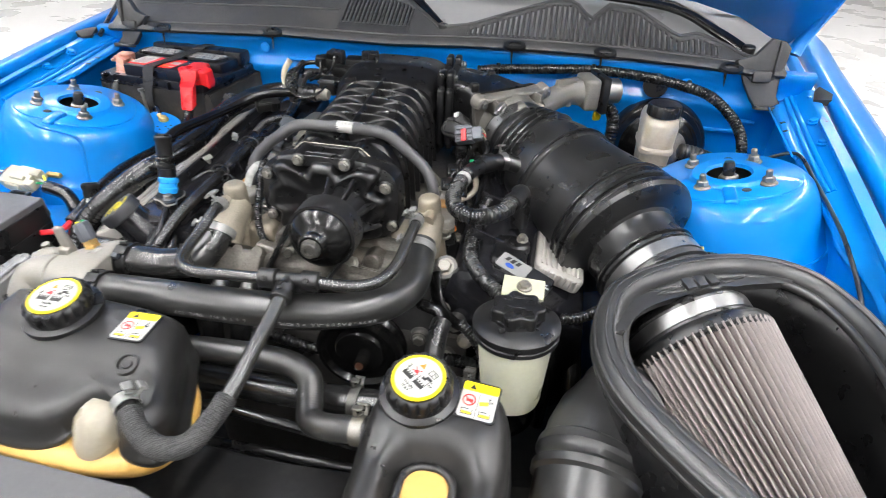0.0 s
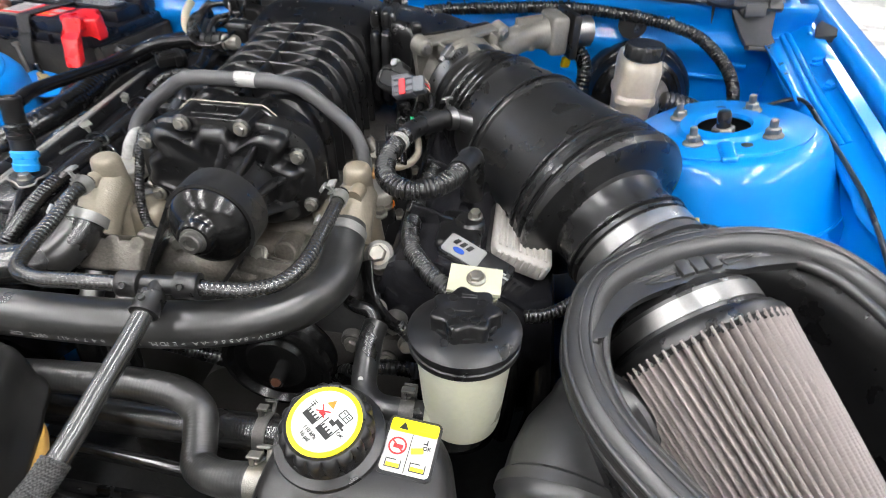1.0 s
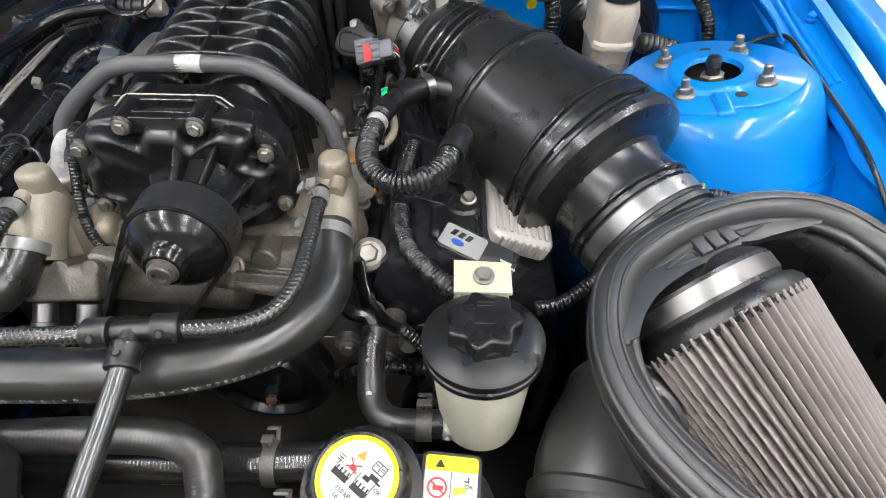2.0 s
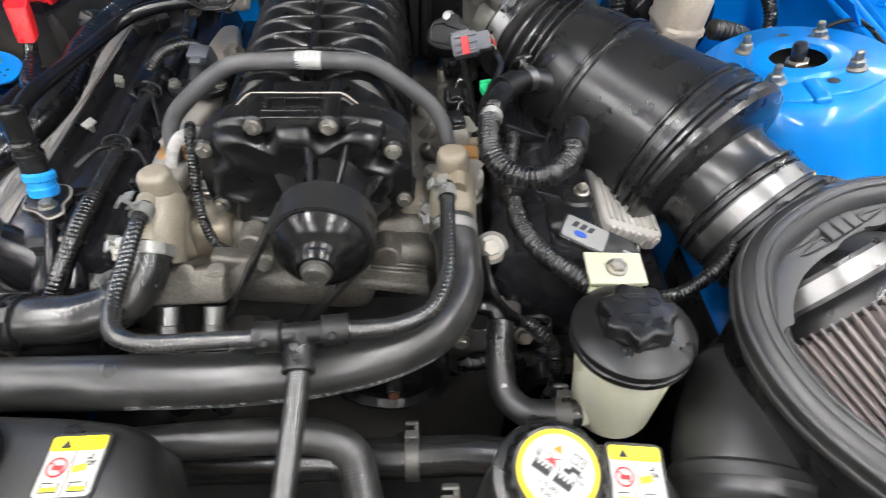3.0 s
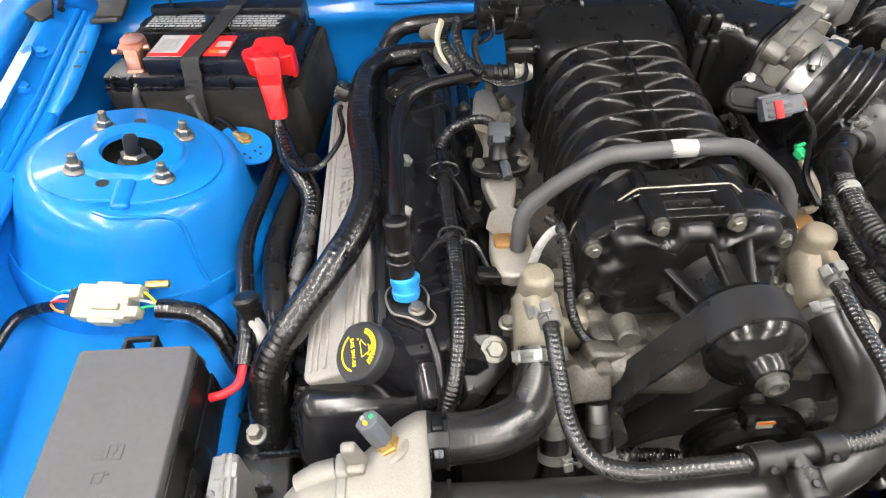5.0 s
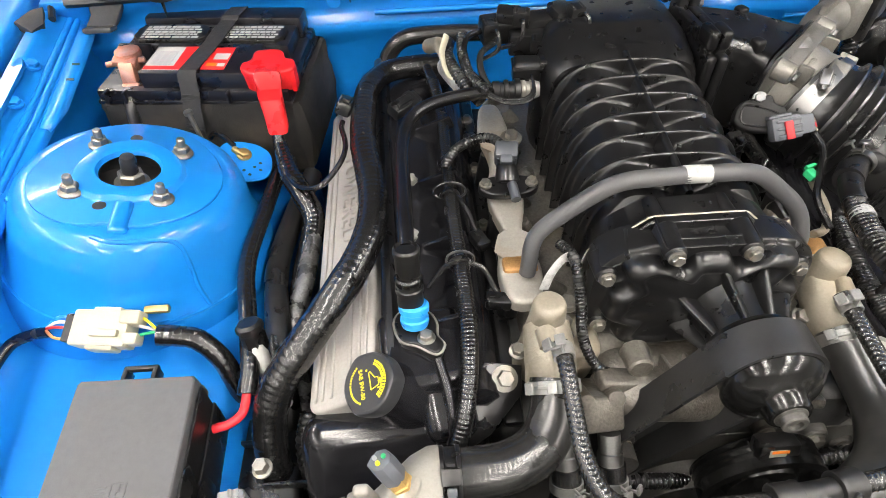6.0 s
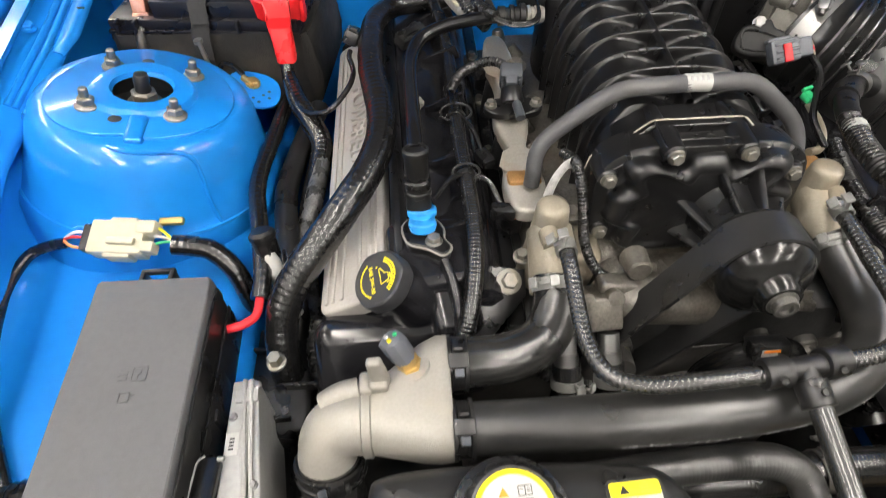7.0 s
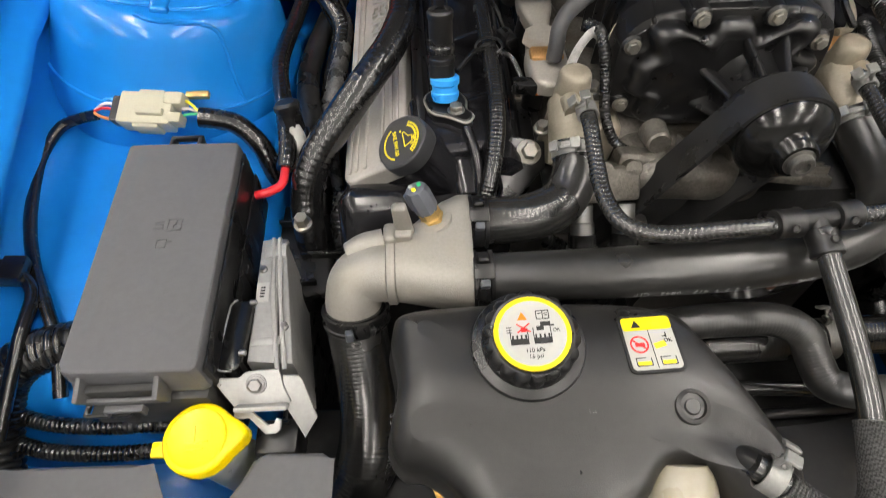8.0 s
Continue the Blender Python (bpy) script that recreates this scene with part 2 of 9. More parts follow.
def tube(bm, pts, r, seg=14, per=8, shape=None, squash=1.0, caps=True):
    """A pipe through the points. r: a radius, or a radius for each point; shape(s, a): a factor by the metres along it and the turn round it."""
    path = smooth_path(pts, per)
    n = len(path)
    if isinstance(r, (int, float)):
        rad = [r] * n
    else:
        rad = [r[min(int(i / per), len(r) - 2)] + (r[min(int(i / per), len(r) - 2) + 1] - r[min(int(i / per), len(r) - 2)]) * (i / per - min(int(i / per), len(r) - 2)) for i in range(n)]
    if shape:
        fine, frad = [], []
        step = shape.step
        for (a, ra), (b, rb) in zip(zip(path, rad), zip(path[1:], rad[1:])):
            k = max(1, round((b - a).length / step))
            for i in range(k):
                fine.append(a.lerp(b, i / k))
                frad.append(ra + (rb - ra) * i / k)
        fine.append(path[-1]), frad.append(rad[-1])
        path, rad = fine, frad
    s, rings = 0.0, []
    prev = None
    for i, q in enumerate(path):
        d = (path[min(i + 1, len(path) - 1)] - path[max(i - 1, 0)]).normalized()
        if prev is None:
            u = d.orthogonal().normalized()
        else:
            u = (prev - d * prev.dot(d)).normalized()
        prev = u
        w = d.cross(u)
        if i:
            s += (q - path[i - 1]).length
        ks = [rad[i] * shape(s, j / seg) for j in range(seg)] if shape else [rad[i]] * seg
        rings.append([q + (u * math.cos(2 * math.pi * j / seg) + w * math.sin(2 * math.pi * j / seg) * squash) * ks[j] for j in range(seg)])
    skin(bm, rings, caps=caps)
    return bm


class Ribs:
    """Corrugation: rings of a given pitch and depth along a pipe."""

    def __init__(self, pitch, depth, step=None):
        self.pitch, self.depth, self.step = pitch, depth, step or pitch / 8

    def __call__(self, s, a):
        return 1 + self.depth * (2 * abs(math.sin(math.pi * s / self.pitch)) ** 0.6 - 1)


class Knit:
    """A hose whose reinforcement shows as rows of small chevrons."""

    def __init__(self, pitch, depth, rows=4):
        self.pitch, self.depth, self.rows, self.step = pitch, depth, rows, pitch / 6

    def __call__(self, s, a):
        zig = abs((a * self.rows % 1.0) * 2 - 1)
        return 1 + self.depth * (abs(((s / self.pitch + 0.85 * zig) % 1.0) * 2 - 1) - 0.5)


class Wraps:
    """Tape turns: small steps with uneven thickness."""

    def __init__(self, pitch=0.007, depth=0.045):
        self.pitch, self.depth, self.step = pitch, depth, pitch / 5

    def __call__(self, s, a):
        k = s / self.pitch
        return 1 + self.depth * (k % 1.0) + 0.018 * math.sin(k * 1.3) * math.sin(k * 0.31)


def lathe(bm, prof, m, seg=32, caps=True, wob=None):
    """Turns a profile of (radius, height) round the z axis of m."""
    rings = []
    for r, h in prof:
        rings.append([m @ V((r * (wob(2 * math.pi * i / seg, h) if wob else 1) * math.cos(2 * math.pi * i / seg), r * (wob(2 * math.pi * i / seg, h) if wob else 1) * math.sin(2 * math.pi * i / seg), h)) for i in range(seg)])
    skin(bm, rings, caps=caps)
    return bm


def rbox(bm, size, m=None, bevel=0.003, seg=2, taper=None):
    """A box with rounded edges, centred in m; taper: factors of its top."""
    m = m or Matrix()
    made = bmesh.ops.create_cube(bm, size=1.0)["verts"]
    for v in made:
        f = taper if taper and v.co.z > 0 else (1, 1)
        v.co = V((v.co.x * size[0] * f[0], v.co.y * size[1] * f[1], v.co.z * size[2]))
    if bevel:
        es = list({e for v in made for e in v.link_edges})
        got = bmesh.ops.bevel(bm, geom=es, offset=bevel, segments=seg, affect="EDGES", profile=0.5)
        made = list({v for f in got["faces"] for v in f.verts} | {v for v in made if v.is_valid})
    for v in made:
        v.co = m @ v.co
    return bm


def cyl(bm, a, b, r, r2=None, seg=20, edge=0.0):
    """A cylinder or cone from a to b, with a small rounded edge at b."""
    a, b = V(a), V(b)
    m = frame_to(a, b - a)
    h = (b - a).length
    r2 = r if r2 is None else r2
    prof = [(r, 0), (r2, h)] if not edge else [(max(r - edge, 1e-4), 0), (r, edge), (r2, h - edge), (r2 - edge, h)]
    return lathe(bm, prof, m, seg)


def prism(bm, outline, z0, z1, m=None, bevel=0.0):
    """An outline raised from z0 to z1 in m, with a rounded upper edge."""
    m = m or Matrix()
    n = len(outline)
    c = V((sum(p[0] for p in outline) / n, sum(p[1] for p in outline) / n))
    rings = [[(x, y, z0) for x, y in outline]]
    if bevel:
        for k in range(4):
            a = k / 3 * math.pi / 2
            off = bevel * (1 - math.cos(a))
            ring = []
            for i, (x, y) in enumerate(outline):
                p0, p1 = V(outline[i - 1]), V(outline[(i + 1) % n])
                d = (p1 - p0).normalized()
                nrm = V((-d.y, d.x))
                if nrm.dot(c - V((x, y))) < 0:
                    nrm = -nrm
                ring.append((x + nrm.x * off, y + nrm.y * off, z1 - bevel + bevel * math.sin(a)))
            rings.append(ring)
    else:
        rings.append([(x, y, z1) for x, y in outline])
    skin(bm, [[m @ V(q) for q in r] for r in rings])
    return bm


def round_rect(w, h, r, k=4):
    pts = []
    for cx, cy, a0 in ((w / 2 - r, h / 2 - r, 0), (-w / 2 + r, h / 2 - r, 90), (-w / 2 + r, -h / 2 + r, 180), (w / 2 - r, -h / 2 + r, 270)):
        for i in range(k + 1):
            a = radians(a0 + 90 * i / k)
            pts.append((cx + r * math.cos(a), cy + r * math.sin(a)))
    return pts


def closed_curve(pts, per=6):
    """A smooth closed outline through 2D points."""
    n = len(pts)
    out = []
    for i in range(n):
        a, b, c, d = (V((*pts[(i + k) % n][:2], 0)) for k in (-1, 0, 1, 2))
        for j in range(per):
            t = j / per
            q = 0.5 * (2 * b + (c - a) * t + (2 * a - 5 * b + 4 * c - d) * t * t + (3 * b - a - 3 * c + d) * t ** 3)
            out.append((q.x, q.y))
    return out


def bolt(bm, at, normal, r=0.0075, h=0.006, flange=1.3):
    """A flanged hexagon bolt head."""
    m = frame_to(at, normal)
    lathe(bm, [(r * flange, -0.002), (r * flange, 0.001), (r * 0.95, 0.002)], m, 16)
    mm = m @ pose(0, 0, 0, 0, 0, random.uniform(0, 60))
    lathe(bm, [(r, 0.001), (r, h * 0.85), (r * 0.86, h)], mm, 6)
    lathe(bm, [(r * 0.6, h - 0.0002), (r * 0.55, h - 0.0012)], mm, 12)
    return bm


def letters(text, size, m, material, parent, name="lettering", depth=0.0004, align="CENTER"):
    """Raised letters in the built-in font, as a mesh under a thing or part."""
    cu = bpy.data.curves.new(name, "FONT")
    cu.body, cu.size, cu.extrude, cu.align_x, cu.align_y = text, size, depth, align, "CENTER"
    ob = bpy.data.objects.new(name, cu)
    me = bpy.data.meshes.new_from_object(ob)
    bpy.data.objects.remove(ob)
    me.transform(m)
    me.materials.clear()
    me.materials.append(material)
    o = new(name, me)
    o.parent = parent
    o.matrix_parent_inverse = parent.matrix_basis.inverted() if parent.type == "EMPTY" else Matrix()
    return o


def B():
    return bmesh.new()


def solid(ob, thick=0.0015):
    md = ob.modifiers.new("thickness", "SOLIDIFY")
    md.thickness, md.offset = thick, -1
    return ob


# ---- the showroom: floor, walls, ceiling, strip lights ----
def room():
    for name, size, at, m in (("floor", (14, 16, 0.1), (0, 1, -0.05), FLOORMAT), 
                              ("wall_east", (0.1, 16, 3.6), (7.05, 1, 1.8), WALLMAT), ("wall_west", (0.1, 16, 3.6), (-7.05, 1, 1.8), WALLMAT),
                              ("wall_south", (14, 0.1, 3.6), (0, -7.05, 1.8), WALLMAT), ("wall_north", (14, 0.1, 3.6), (0, 9.05, 1.8), WALLMAT)):
        bm = rbox(B(), size, Matrix.Translation(at), 0)
        single(name, bm, m, {"floor": "pale polished showroom floor"}.get(name, "plain grey painted showroom wall"), name.split("_")[0], kind="structure")
    bm = B()
    wave = [(-7.1 + 0.05 * i, 3.6 + (0.03 if i % 6 in (0, 1, 2) else 0.0)) for i in range(285)]
    skin(bm, [[V((x, y, z)) for x, z in wave] for y in (-7.1, 9.1)], closed=False)
    solid(single("ceiling", bm, CEILMAT, "grey ribbed sheet ceiling with rows of strip lights", "ceiling", kind="structure", sharp=10), 0.05)
    door = thing("roller_door", (0, 8.9, 0), "grey ribbed metal roller door in the end wall", "door")
    door["kind"] = "structure"
    bm = B()
    n = 60
    skin(bm, [[(-4 + 8 * i / n, 8.95 - 0.03 * (i % 2), z) for i in range(n + 1)] for z in (0.02, 3.2)], closed=False)
    part("door_curtain", bm, DOORMAT, door, sharp=10)
    bm = rbox(B(), (8.1, 0.08, 0.12), Matrix.Translation((0, 8.92, 3.24)), 0.005)
    part("door_rail", bm, DOORMAT, door)
    lamp = thing("ceiling_light", (0, 0, 3.6), "long white ceiling strip light, unseen, switched on", "ceiling light", "strip lights of the showroom")
    part("housing", rbox(B(), (0.2, 2.5, 0.06), Matrix.Translation((0, 0, 3.565)), 0.005), WALLMAT, lamp)
    part("diffuser", rbox(B(), (0.14, 2.4, 0.02), Matrix.Translation((0, 0, 3.524)), 0.004), STRIP, lamp)
    # the last two, at the rear, are unseen extras that brighten the floor
    spots = [(-3.4, -4.0), (-3.4, -1.0), (-3.4, 2.4), (3.4, -4.0), (3.4, -1.0), (3.4, 2.4), (-1.15, -4.0), (1.15, -4.0), (-1.15, -1.0), (1.15, -1.0), (-3.4, 5.8), (3.4, 5.8)]
    lamp.matrix_basis = Matrix.Translation((*spots[0], 3.6))
    for x, y in spots[1:]:
        copy_thing(lamp, Matrix.Translation((x, y, 3.6)))


room()


def flange(y):
    """The fender's inner flange: x and z by the metres along the car."""
    ys = (-0.7, -0.35, -0.15, 0.0, 0.25, 0.55, 0.75)
    xs = (0.69, 0.712, 0.729, 0.742, 0.765, 0.80, 0.83)
    zs = (0.86, 0.895, 0.918, 0.936, 0.958, 0.975, 0.985)
    return float(np.interp(y, ys, xs)), float(np.interp(y, ys, zs))


body = thing("car_body", (0, 0, 0.3), "bright blue painted car body, its engine bay open", "car body")


def fender_side(s):
    ys = [-0.7 + 1.44 * i / 48 for i in range(49)]
    rows = []
    for y in ys:
        x, z = flange(y)
        floor = 0.79 - 0.06 * max(0, min(1, (y - 0.08) / 0.08)) - 0.12 * max(0, min(1, (-0.44 - y) / 0.05)) - (0.16 * max(0, min(1, (-0.16 - y) / 0.05)) if s > 0 else 0)
        lip = float(np.interp(y, (-0.7, -0.43, -0.25, -0.16, -0.1, 0.1, 0.25, 0.55), (0.635, 0.65, 0.675, 0.688, 0.7, 0.7, 0.715, 0.76)))
        if s > 0:
            lip += 0.05 * max(0, min(1, (-0.14 - y) / 0.1))
            lip = min(lip, x - 0.012)
        wall = max(lip + 0.012, 0.703) if y < 0.1 else lip + 0.012
        sec = [(x + 0.014, z - 0.004), (x + 0.012, z), (x, z), (x - 0.006, z - 0.002), (x - 0.012, z - 0.012),
               (lip + 0.004, z - 0.027), (lip, z - 0.03), (lip, z - 0.037), (lip + 0.006, z - 0.04), (wall, z - 0.055), (wall, floor + 0.03), (wall - 0.006, floor + 0.014), (wall - 0.022, floor + 0.004), (wall - 0.05, floor),
               (0.52, floor - 0.006), (0.475, floor - 0.012), (0.452, floor - 0.03), (0.445, floor - 0.07), (0.44, 0.5), (0.435, 0.35)]
        rows.append([V((s * a, y, b)) for a, b in sec])
    bm = B()
    skin(bm, rows, closed=False)
    apron = solid(part("inner_fender", bm, BLUE, body, sharp=60))
    # spot welds along the flange
    for y in (-0.42, -0.3, -0.18, -0.06, 0.06, 0.18, 0.3, 0.42):
        x, z = flange(y)
        part("weld_dimple", lathe(B(), [(0.007, 0), (0.006, 0.0015), (0.002, 0.001)], frame_to((s * (x - 0.003), y, z - 0.001), (0, 0, 1)), 12), BLUE, apron)
    # long pressed beads along the sloping inner panel
    for a0, a1 in ((0.35, 0.42), (0.62, 0.66)):
        line = []
        for i in range(9):
            y = -0.02 + 0.06 * i
            x, z = flange(y)
            lip = float(np.interp(y, (-0.7, -0.43, -0.25, -0.16, -0.1, 0.1, 0.25, 0.55), (0.635, 0.65, 0.675, 0.688, 0.7, 0.7, 0.715, 0.76)))
            f = a0 + (a1 - a0) * i / 8
            line.append((s * ((x - 0.012) * (1 - f) + (lip + 0.004) * f), y, z - 0.012 - 0.015 * f - 0.002))
        part("pressed_bead", tube(B(), line, 0.0048, 10, 5), BLUE, apron)
    # a raised strip along the flange's top, with a hole at its rear end
    rows = []
    for i in range(25):
        y = -0.24 + 0.44 * i / 24
        x, z = flange(y)
        w = 0.011 * min(1, (0.2 - y) / 0.02 + 0.35, (y + 0.24) / 0.02 + 0.35)
        rows.append([V((s * a, y, b)) for a, b in ((x - 0.001 - w, z - 0.001), (x - 0.001 - w * 0.8, z + 0.0032), (x - 0.001 + w * 0.5, z + 0.0032), (x - 0.001 + w * 0.8, z - 0.001))])
    bm = B()
    skin(bm, rows, closed=False)
    strip = solid(part("raised_strip", bm, BLUE, apron, sharp=30), 0.001)
    x, z = flange(0.18)
    part("strip_hole", lathe(B(), [(0.006, 0), (0.005, 0.0004), (0.001, 0.0004)], frame_to((s * x, 0.185, z + 0.003), (0, 0, 1)), 14), DEEP, strip)
    # a folded tab with two slots along the inner edge
    rows = []
    for i in range(13):
        y = 0.09 + 0.24 * i / 12
        e = float(np.interp(y, (-0.1, 0.1, 0.25, 0.55), (0.7, 0.7, 0.715, 0.76)))
        z = flange(y)[1] - 0.026
        w = 0.013 * min(1, (y - 0.09) / 0.05 + 0.2, (0.33 - y) / 0.02 + 0.2)
        rows.append([V((s * a, y, b)) for a, b in ((e + 0.008, z + 0.0035), (e - w * 0.4, z + 0.001), (e - w, z - 0.004))])
    bm = B()
    skin(bm, rows, closed=False)
    tab = solid(part("folded_tab", bm, BLUE, apron, sharp=60), 0.0012)
    for y in (0.19, 0.225):
        e = float(np.interp(y, (0.1, 0.25), (0.7, 0.715)))
        part("tab_slot", rbox(B(), (0.009, 0.005, 0.001), pose(s * (e - 0.004), y, flange(y)[1] - 0.0245, 0, -s * 12, 20), 0, 1), DEEP, tab)
    # the outer fender: a lip that runs along the flange and rolls down outside
    rows = []
    for y in ys:
        x, z = flange(y)
        sec = [(x + 0.022, z - 0.02), (x + 0.022, z + 0.004), (x + 0.028, z + 0.012), (x + 0.042, z + 0.012), (x + 0.075, z + 0.004), (x + 0.11, z - 0.022), (x + 0.13, z - 0.07), (x + 0.138, z - 0.2), (x + 0.135, z - 0.5)]
        rows.append([V((s * a, y, b)) for a, b in sec])
    bm = B()
    skin(bm, rows, closed=False)
    fend = solid(part("fender", bm, BLUE, body, sharp=60))
    # hinge pocket near the windscreen
    bm = B()
    prism(bm, [(-0.014, -0.012), (0.012, -0.024), (0.02, -0.004), (0.008, 0.03), (-0.004, 0.018)], 0, 0.012, frame_to((s * 0.781, 0.29, 0.958), (-s * 0.3, -0.2, 1), (0, 1, 0)), 0.001)
    part("hinge_pocket", bm, DEEP, fend)
    if s < 0:
        part("hood_seal", tube(B(), [(-0.76, 0.31, 0.957), (-0.785, 0.4, 0.99), (-0.82, 0.52, 1.03), (-0.84, 0.62, 1.06)], 0.005, 8, 4), RUBBER, fend)


for s in (-1, 1):
    fender_side(s)
    for y in (0.12, 0.2, 0.38, 0.45):
        x, z = flange(y)
        part("flange_bolt", bolt(B(), (s * (x - 0.012), y, z - 0.008), (-s * 0.35, 0, 1), 0.008, 0.006), BLUE, body)


def tower(s):
    """A strut tower with its top plate, nuts, and the strut's rod."""
    n = V((-s * 0.205, 0.055, 0.977)).normalized()
    at = V((s * 0.575, 0.0, 0.912))
    m = frame_to(at, n, (0, 1, 0))
    prof = [(0.06, -0.06), (0.06, -0.006), (0.062, -0.002), (0.1, 0), (0.109, -0.003), (0.117, -0.011), (0.123, -0.025), (0.13, -0.05), (0.139, -0.08), (0.146, -0.092),
            (0.153, -0.1), (0.158, -0.14), (0.163, -0.25)]
    bm = lathe(B(), prof, m, 64, caps=False)
    dome = part("strut_tower", bm, BLUE, body, sharp=50)
    out = []
    for i in range(72):
        a = 2 * math.pi * i / 72
        r = 0.097 + 0.004 * math.cos(3 * a + 1) - 0.007 * math.exp(-((a - 1.5 * math.pi) / 0.16) ** 2) * 1.0
        out.append((r * math.cos(a), r * math.sin(a)))
    bm = B()
    rings = [[m @ V((x, y, -0.003)) for x, y in out], [m @ V((x, y, 0.0022)) for x, y in out], [m @ V((x * 0.985, y * 0.985, 0.0034)) for x, y in out],
             [m @ V((x * 0.61, y * 0.61, 0.0034)) for x, y in out], [m @ V((x * 0.59, y * 0.59, 0.005)) for x, y in out], [m @ V((x * 0.56, y * 0.56, 0.0088)) for x, y in out], [m @ V((x * 0.54, y * 0.54, 0.0095)) for x, y in out],
             [m @ V((0.034 * math.cos(2 * math.pi * i / 72), 0.034 * math.sin(2 * math.pi * i / 72), 0.0092)) for i in range(72)],
             [m @ V((0.0315 * math.cos(2 * math.pi * i / 72), 0.0315 * math.sin(2 * math.pi * i / 72), 0.004)) for i in range(72)]]
    skin(bm, rings, caps=False)
    plate = part("top_plate", bm, BLUE, body, sharp=50)
    bm = B()
    lathe(bm, [(0.0595, -0.003), (0.0585, -0.03), (0.04, -0.034), (0.03, -0.034), (0.026, -0.022), (0.012, -0.02)], m, 40, caps=False)
    part("strut_mount", bm, DEEP, plate)
    for k, (x, y) in enumerate(((-0.045, 0.044), (0.045, 0.044), (-0.045, -0.044), (0.045, -0.044))):
        bm = B()
        q = m @ pose(x, y, 0.0034)
        lathe(bm, [(0.0125, 0), (0.0125, 0.002), (0.0105, 0.004), (0.0085, 0.0045)], q, 20)
        lathe(bm, [(0.0088, 0.003), (0.0088, 0.0105), (0.007, 0.012)], q @ pose(0, 0, 0, 0, 0, 17 * k), 6)
        part("nut", bm, ZINC, plate)
        bm = lathe(B(), [(0.0048, 0.008), (0.0048, 0.021), (0.0035, 0.0225)], q, 12)
        part("stud", bm, ZINC, plate)
    bm = B()
    lathe(bm, [(0.019, -0.02), (0.019, -0.01), (0.0145, -0.008)], m, 24)
    lathe(bm, [(0.0145, -0.01), (0.0145, 0.002), (0.012, 0.004)], m, 6)
    part("rod_nut", bm, ZINC, plate)
    bm = lathe(B(), [(0.0088, -0.007), (0.0088, 0.02), (0.007, 0.025), (0.003, 0.026)], m, 20)
    part("rod_cap", bm, RUBBER, plate, "black rubber cap on the strut rod")
    for x, y in ((0.0, -0.062), (0.0, 0.066)):
        part("plate_hole", lathe(B(), [(0.0068, 0.0036), (0.0068, 0.0039), (0.0055, 0.0042)], m @ pose(x + s * 0.012, y, 0), 16), DEEP, plate)
    bm = B()
    rbox(bm, (0.019, 0.046, 0.012), m @ pose(-s * 0.013, -0.076, 0.0012, 3, 0, -s * 6), 0.0045, 3)
    part("plate_rib", bm, BLUE, plate)
    # seam of the pressed skirt
    bm = B()
    tube(bm, [m @ V((0.1475 * math.cos(a), 0.1475 * math.sin(a), -0.093)) for a in [radians(200 + 14 * i) for i in range(11)]], 0.0022, 6, 3)
    part("seam", bm, BLUE, dome)
    if s < 0:
        # edges of the pressed top panel, which laps over the skirt
        def on_skirt(a, h):
            outer = [(z, r) for r, z in prof[3:]][::-1]
            r = float(np.interp(h, [z for z, r in outer], [r for z, r in outer]))
            return m @ V((r * math.cos(radians(a)), r * math.sin(radians(a)), h))
        for line in (((266, -0.0015), (276, -0.003), (290, -0.004), (302, -0.007), (308, -0.016), (310, -0.04), (311, -0.07), (313, -0.092)),
                     ((203, -0.012), (196, -0.025), (191, -0.045), (193, -0.07), (201, -0.09), (210, -0.097))):
            part("lap_seam", tube(B(), [on_skirt(a, h) for a, h in line], 0.0026, 8, 5), BLUE, dome)


for s in (-1, 1):
    tower(s)

# earth tab with its ring terminal, on the tower beside the battery
bm = B()
mm = frame_to((-0.478, 0.088, 0.858), (0.25, -0.15, 1), (0, 1, 0))
prism(bm, closed_curve([(-0.03, 0.02), (0.005, 0.03), (0.032, 0.015), (0.036, -0.02), (0.012, -0.036), (-0.03, -0.03)], 5), -0.0015, 0.0015, mm, 0.001)
tab = part("earth_tab", bm, BLUE, body)
bm = B()
for x, y in ((0.004, -0.02), (0.016, -0.012), (0.022, -0.004), (0.012, -0.026), (0.024, -0.016)):
    part("tab_hole", lathe(B(), [(0.0022, 0.0016), (0.0018, 0.002)], mm @ pose(x, y, 0), 10), DEEP, tab)
bm = bolt(B(), mm @ V((0.0, 0.006, 0.0035)), mm.to_3x3() @ V((0, 0, 1)), 0.0075, 0.006)
part("earth_bolt", bm, BRASS, tab)

# firewall
bm = B()
rows = []
for i in range(41):
    x = -0.78 + 1.56 * i / 40
    zt = 0.982 - 0.018 * max(0, (-x - 0.3) / 0.45)
    sec = [(0.345, zt + 0.012), (0.33, zt + 0.008), (0.328, zt), (0.336, zt - 0.014), (0.345, zt - 0.03), (0.343, zt - 0.05), (0.334, zt - 0.058), (0.334, zt - 0.075), (0.345, zt - 0.085), (0.35, zt - 0.15), (0.34, zt - 0.24), (0.34, 0.4)]
    rows.append([V((x, y, z)) for y, z in sec])
skin(bm, rows, closed=False)
wall = solid(part("firewall", bm, BLUE, body, sharp=60), 0.002)
bm = B()
for x in (-0.36, -0.12, 0.3, 0.55):
    part("plug", lathe(B(), [(0.011, 0), (0.01, 0.002), (0.004, 0.0028)], frame_to((x, 0.335, 0.955), (0, -1, 0.1)), 16), BLUE, wall)

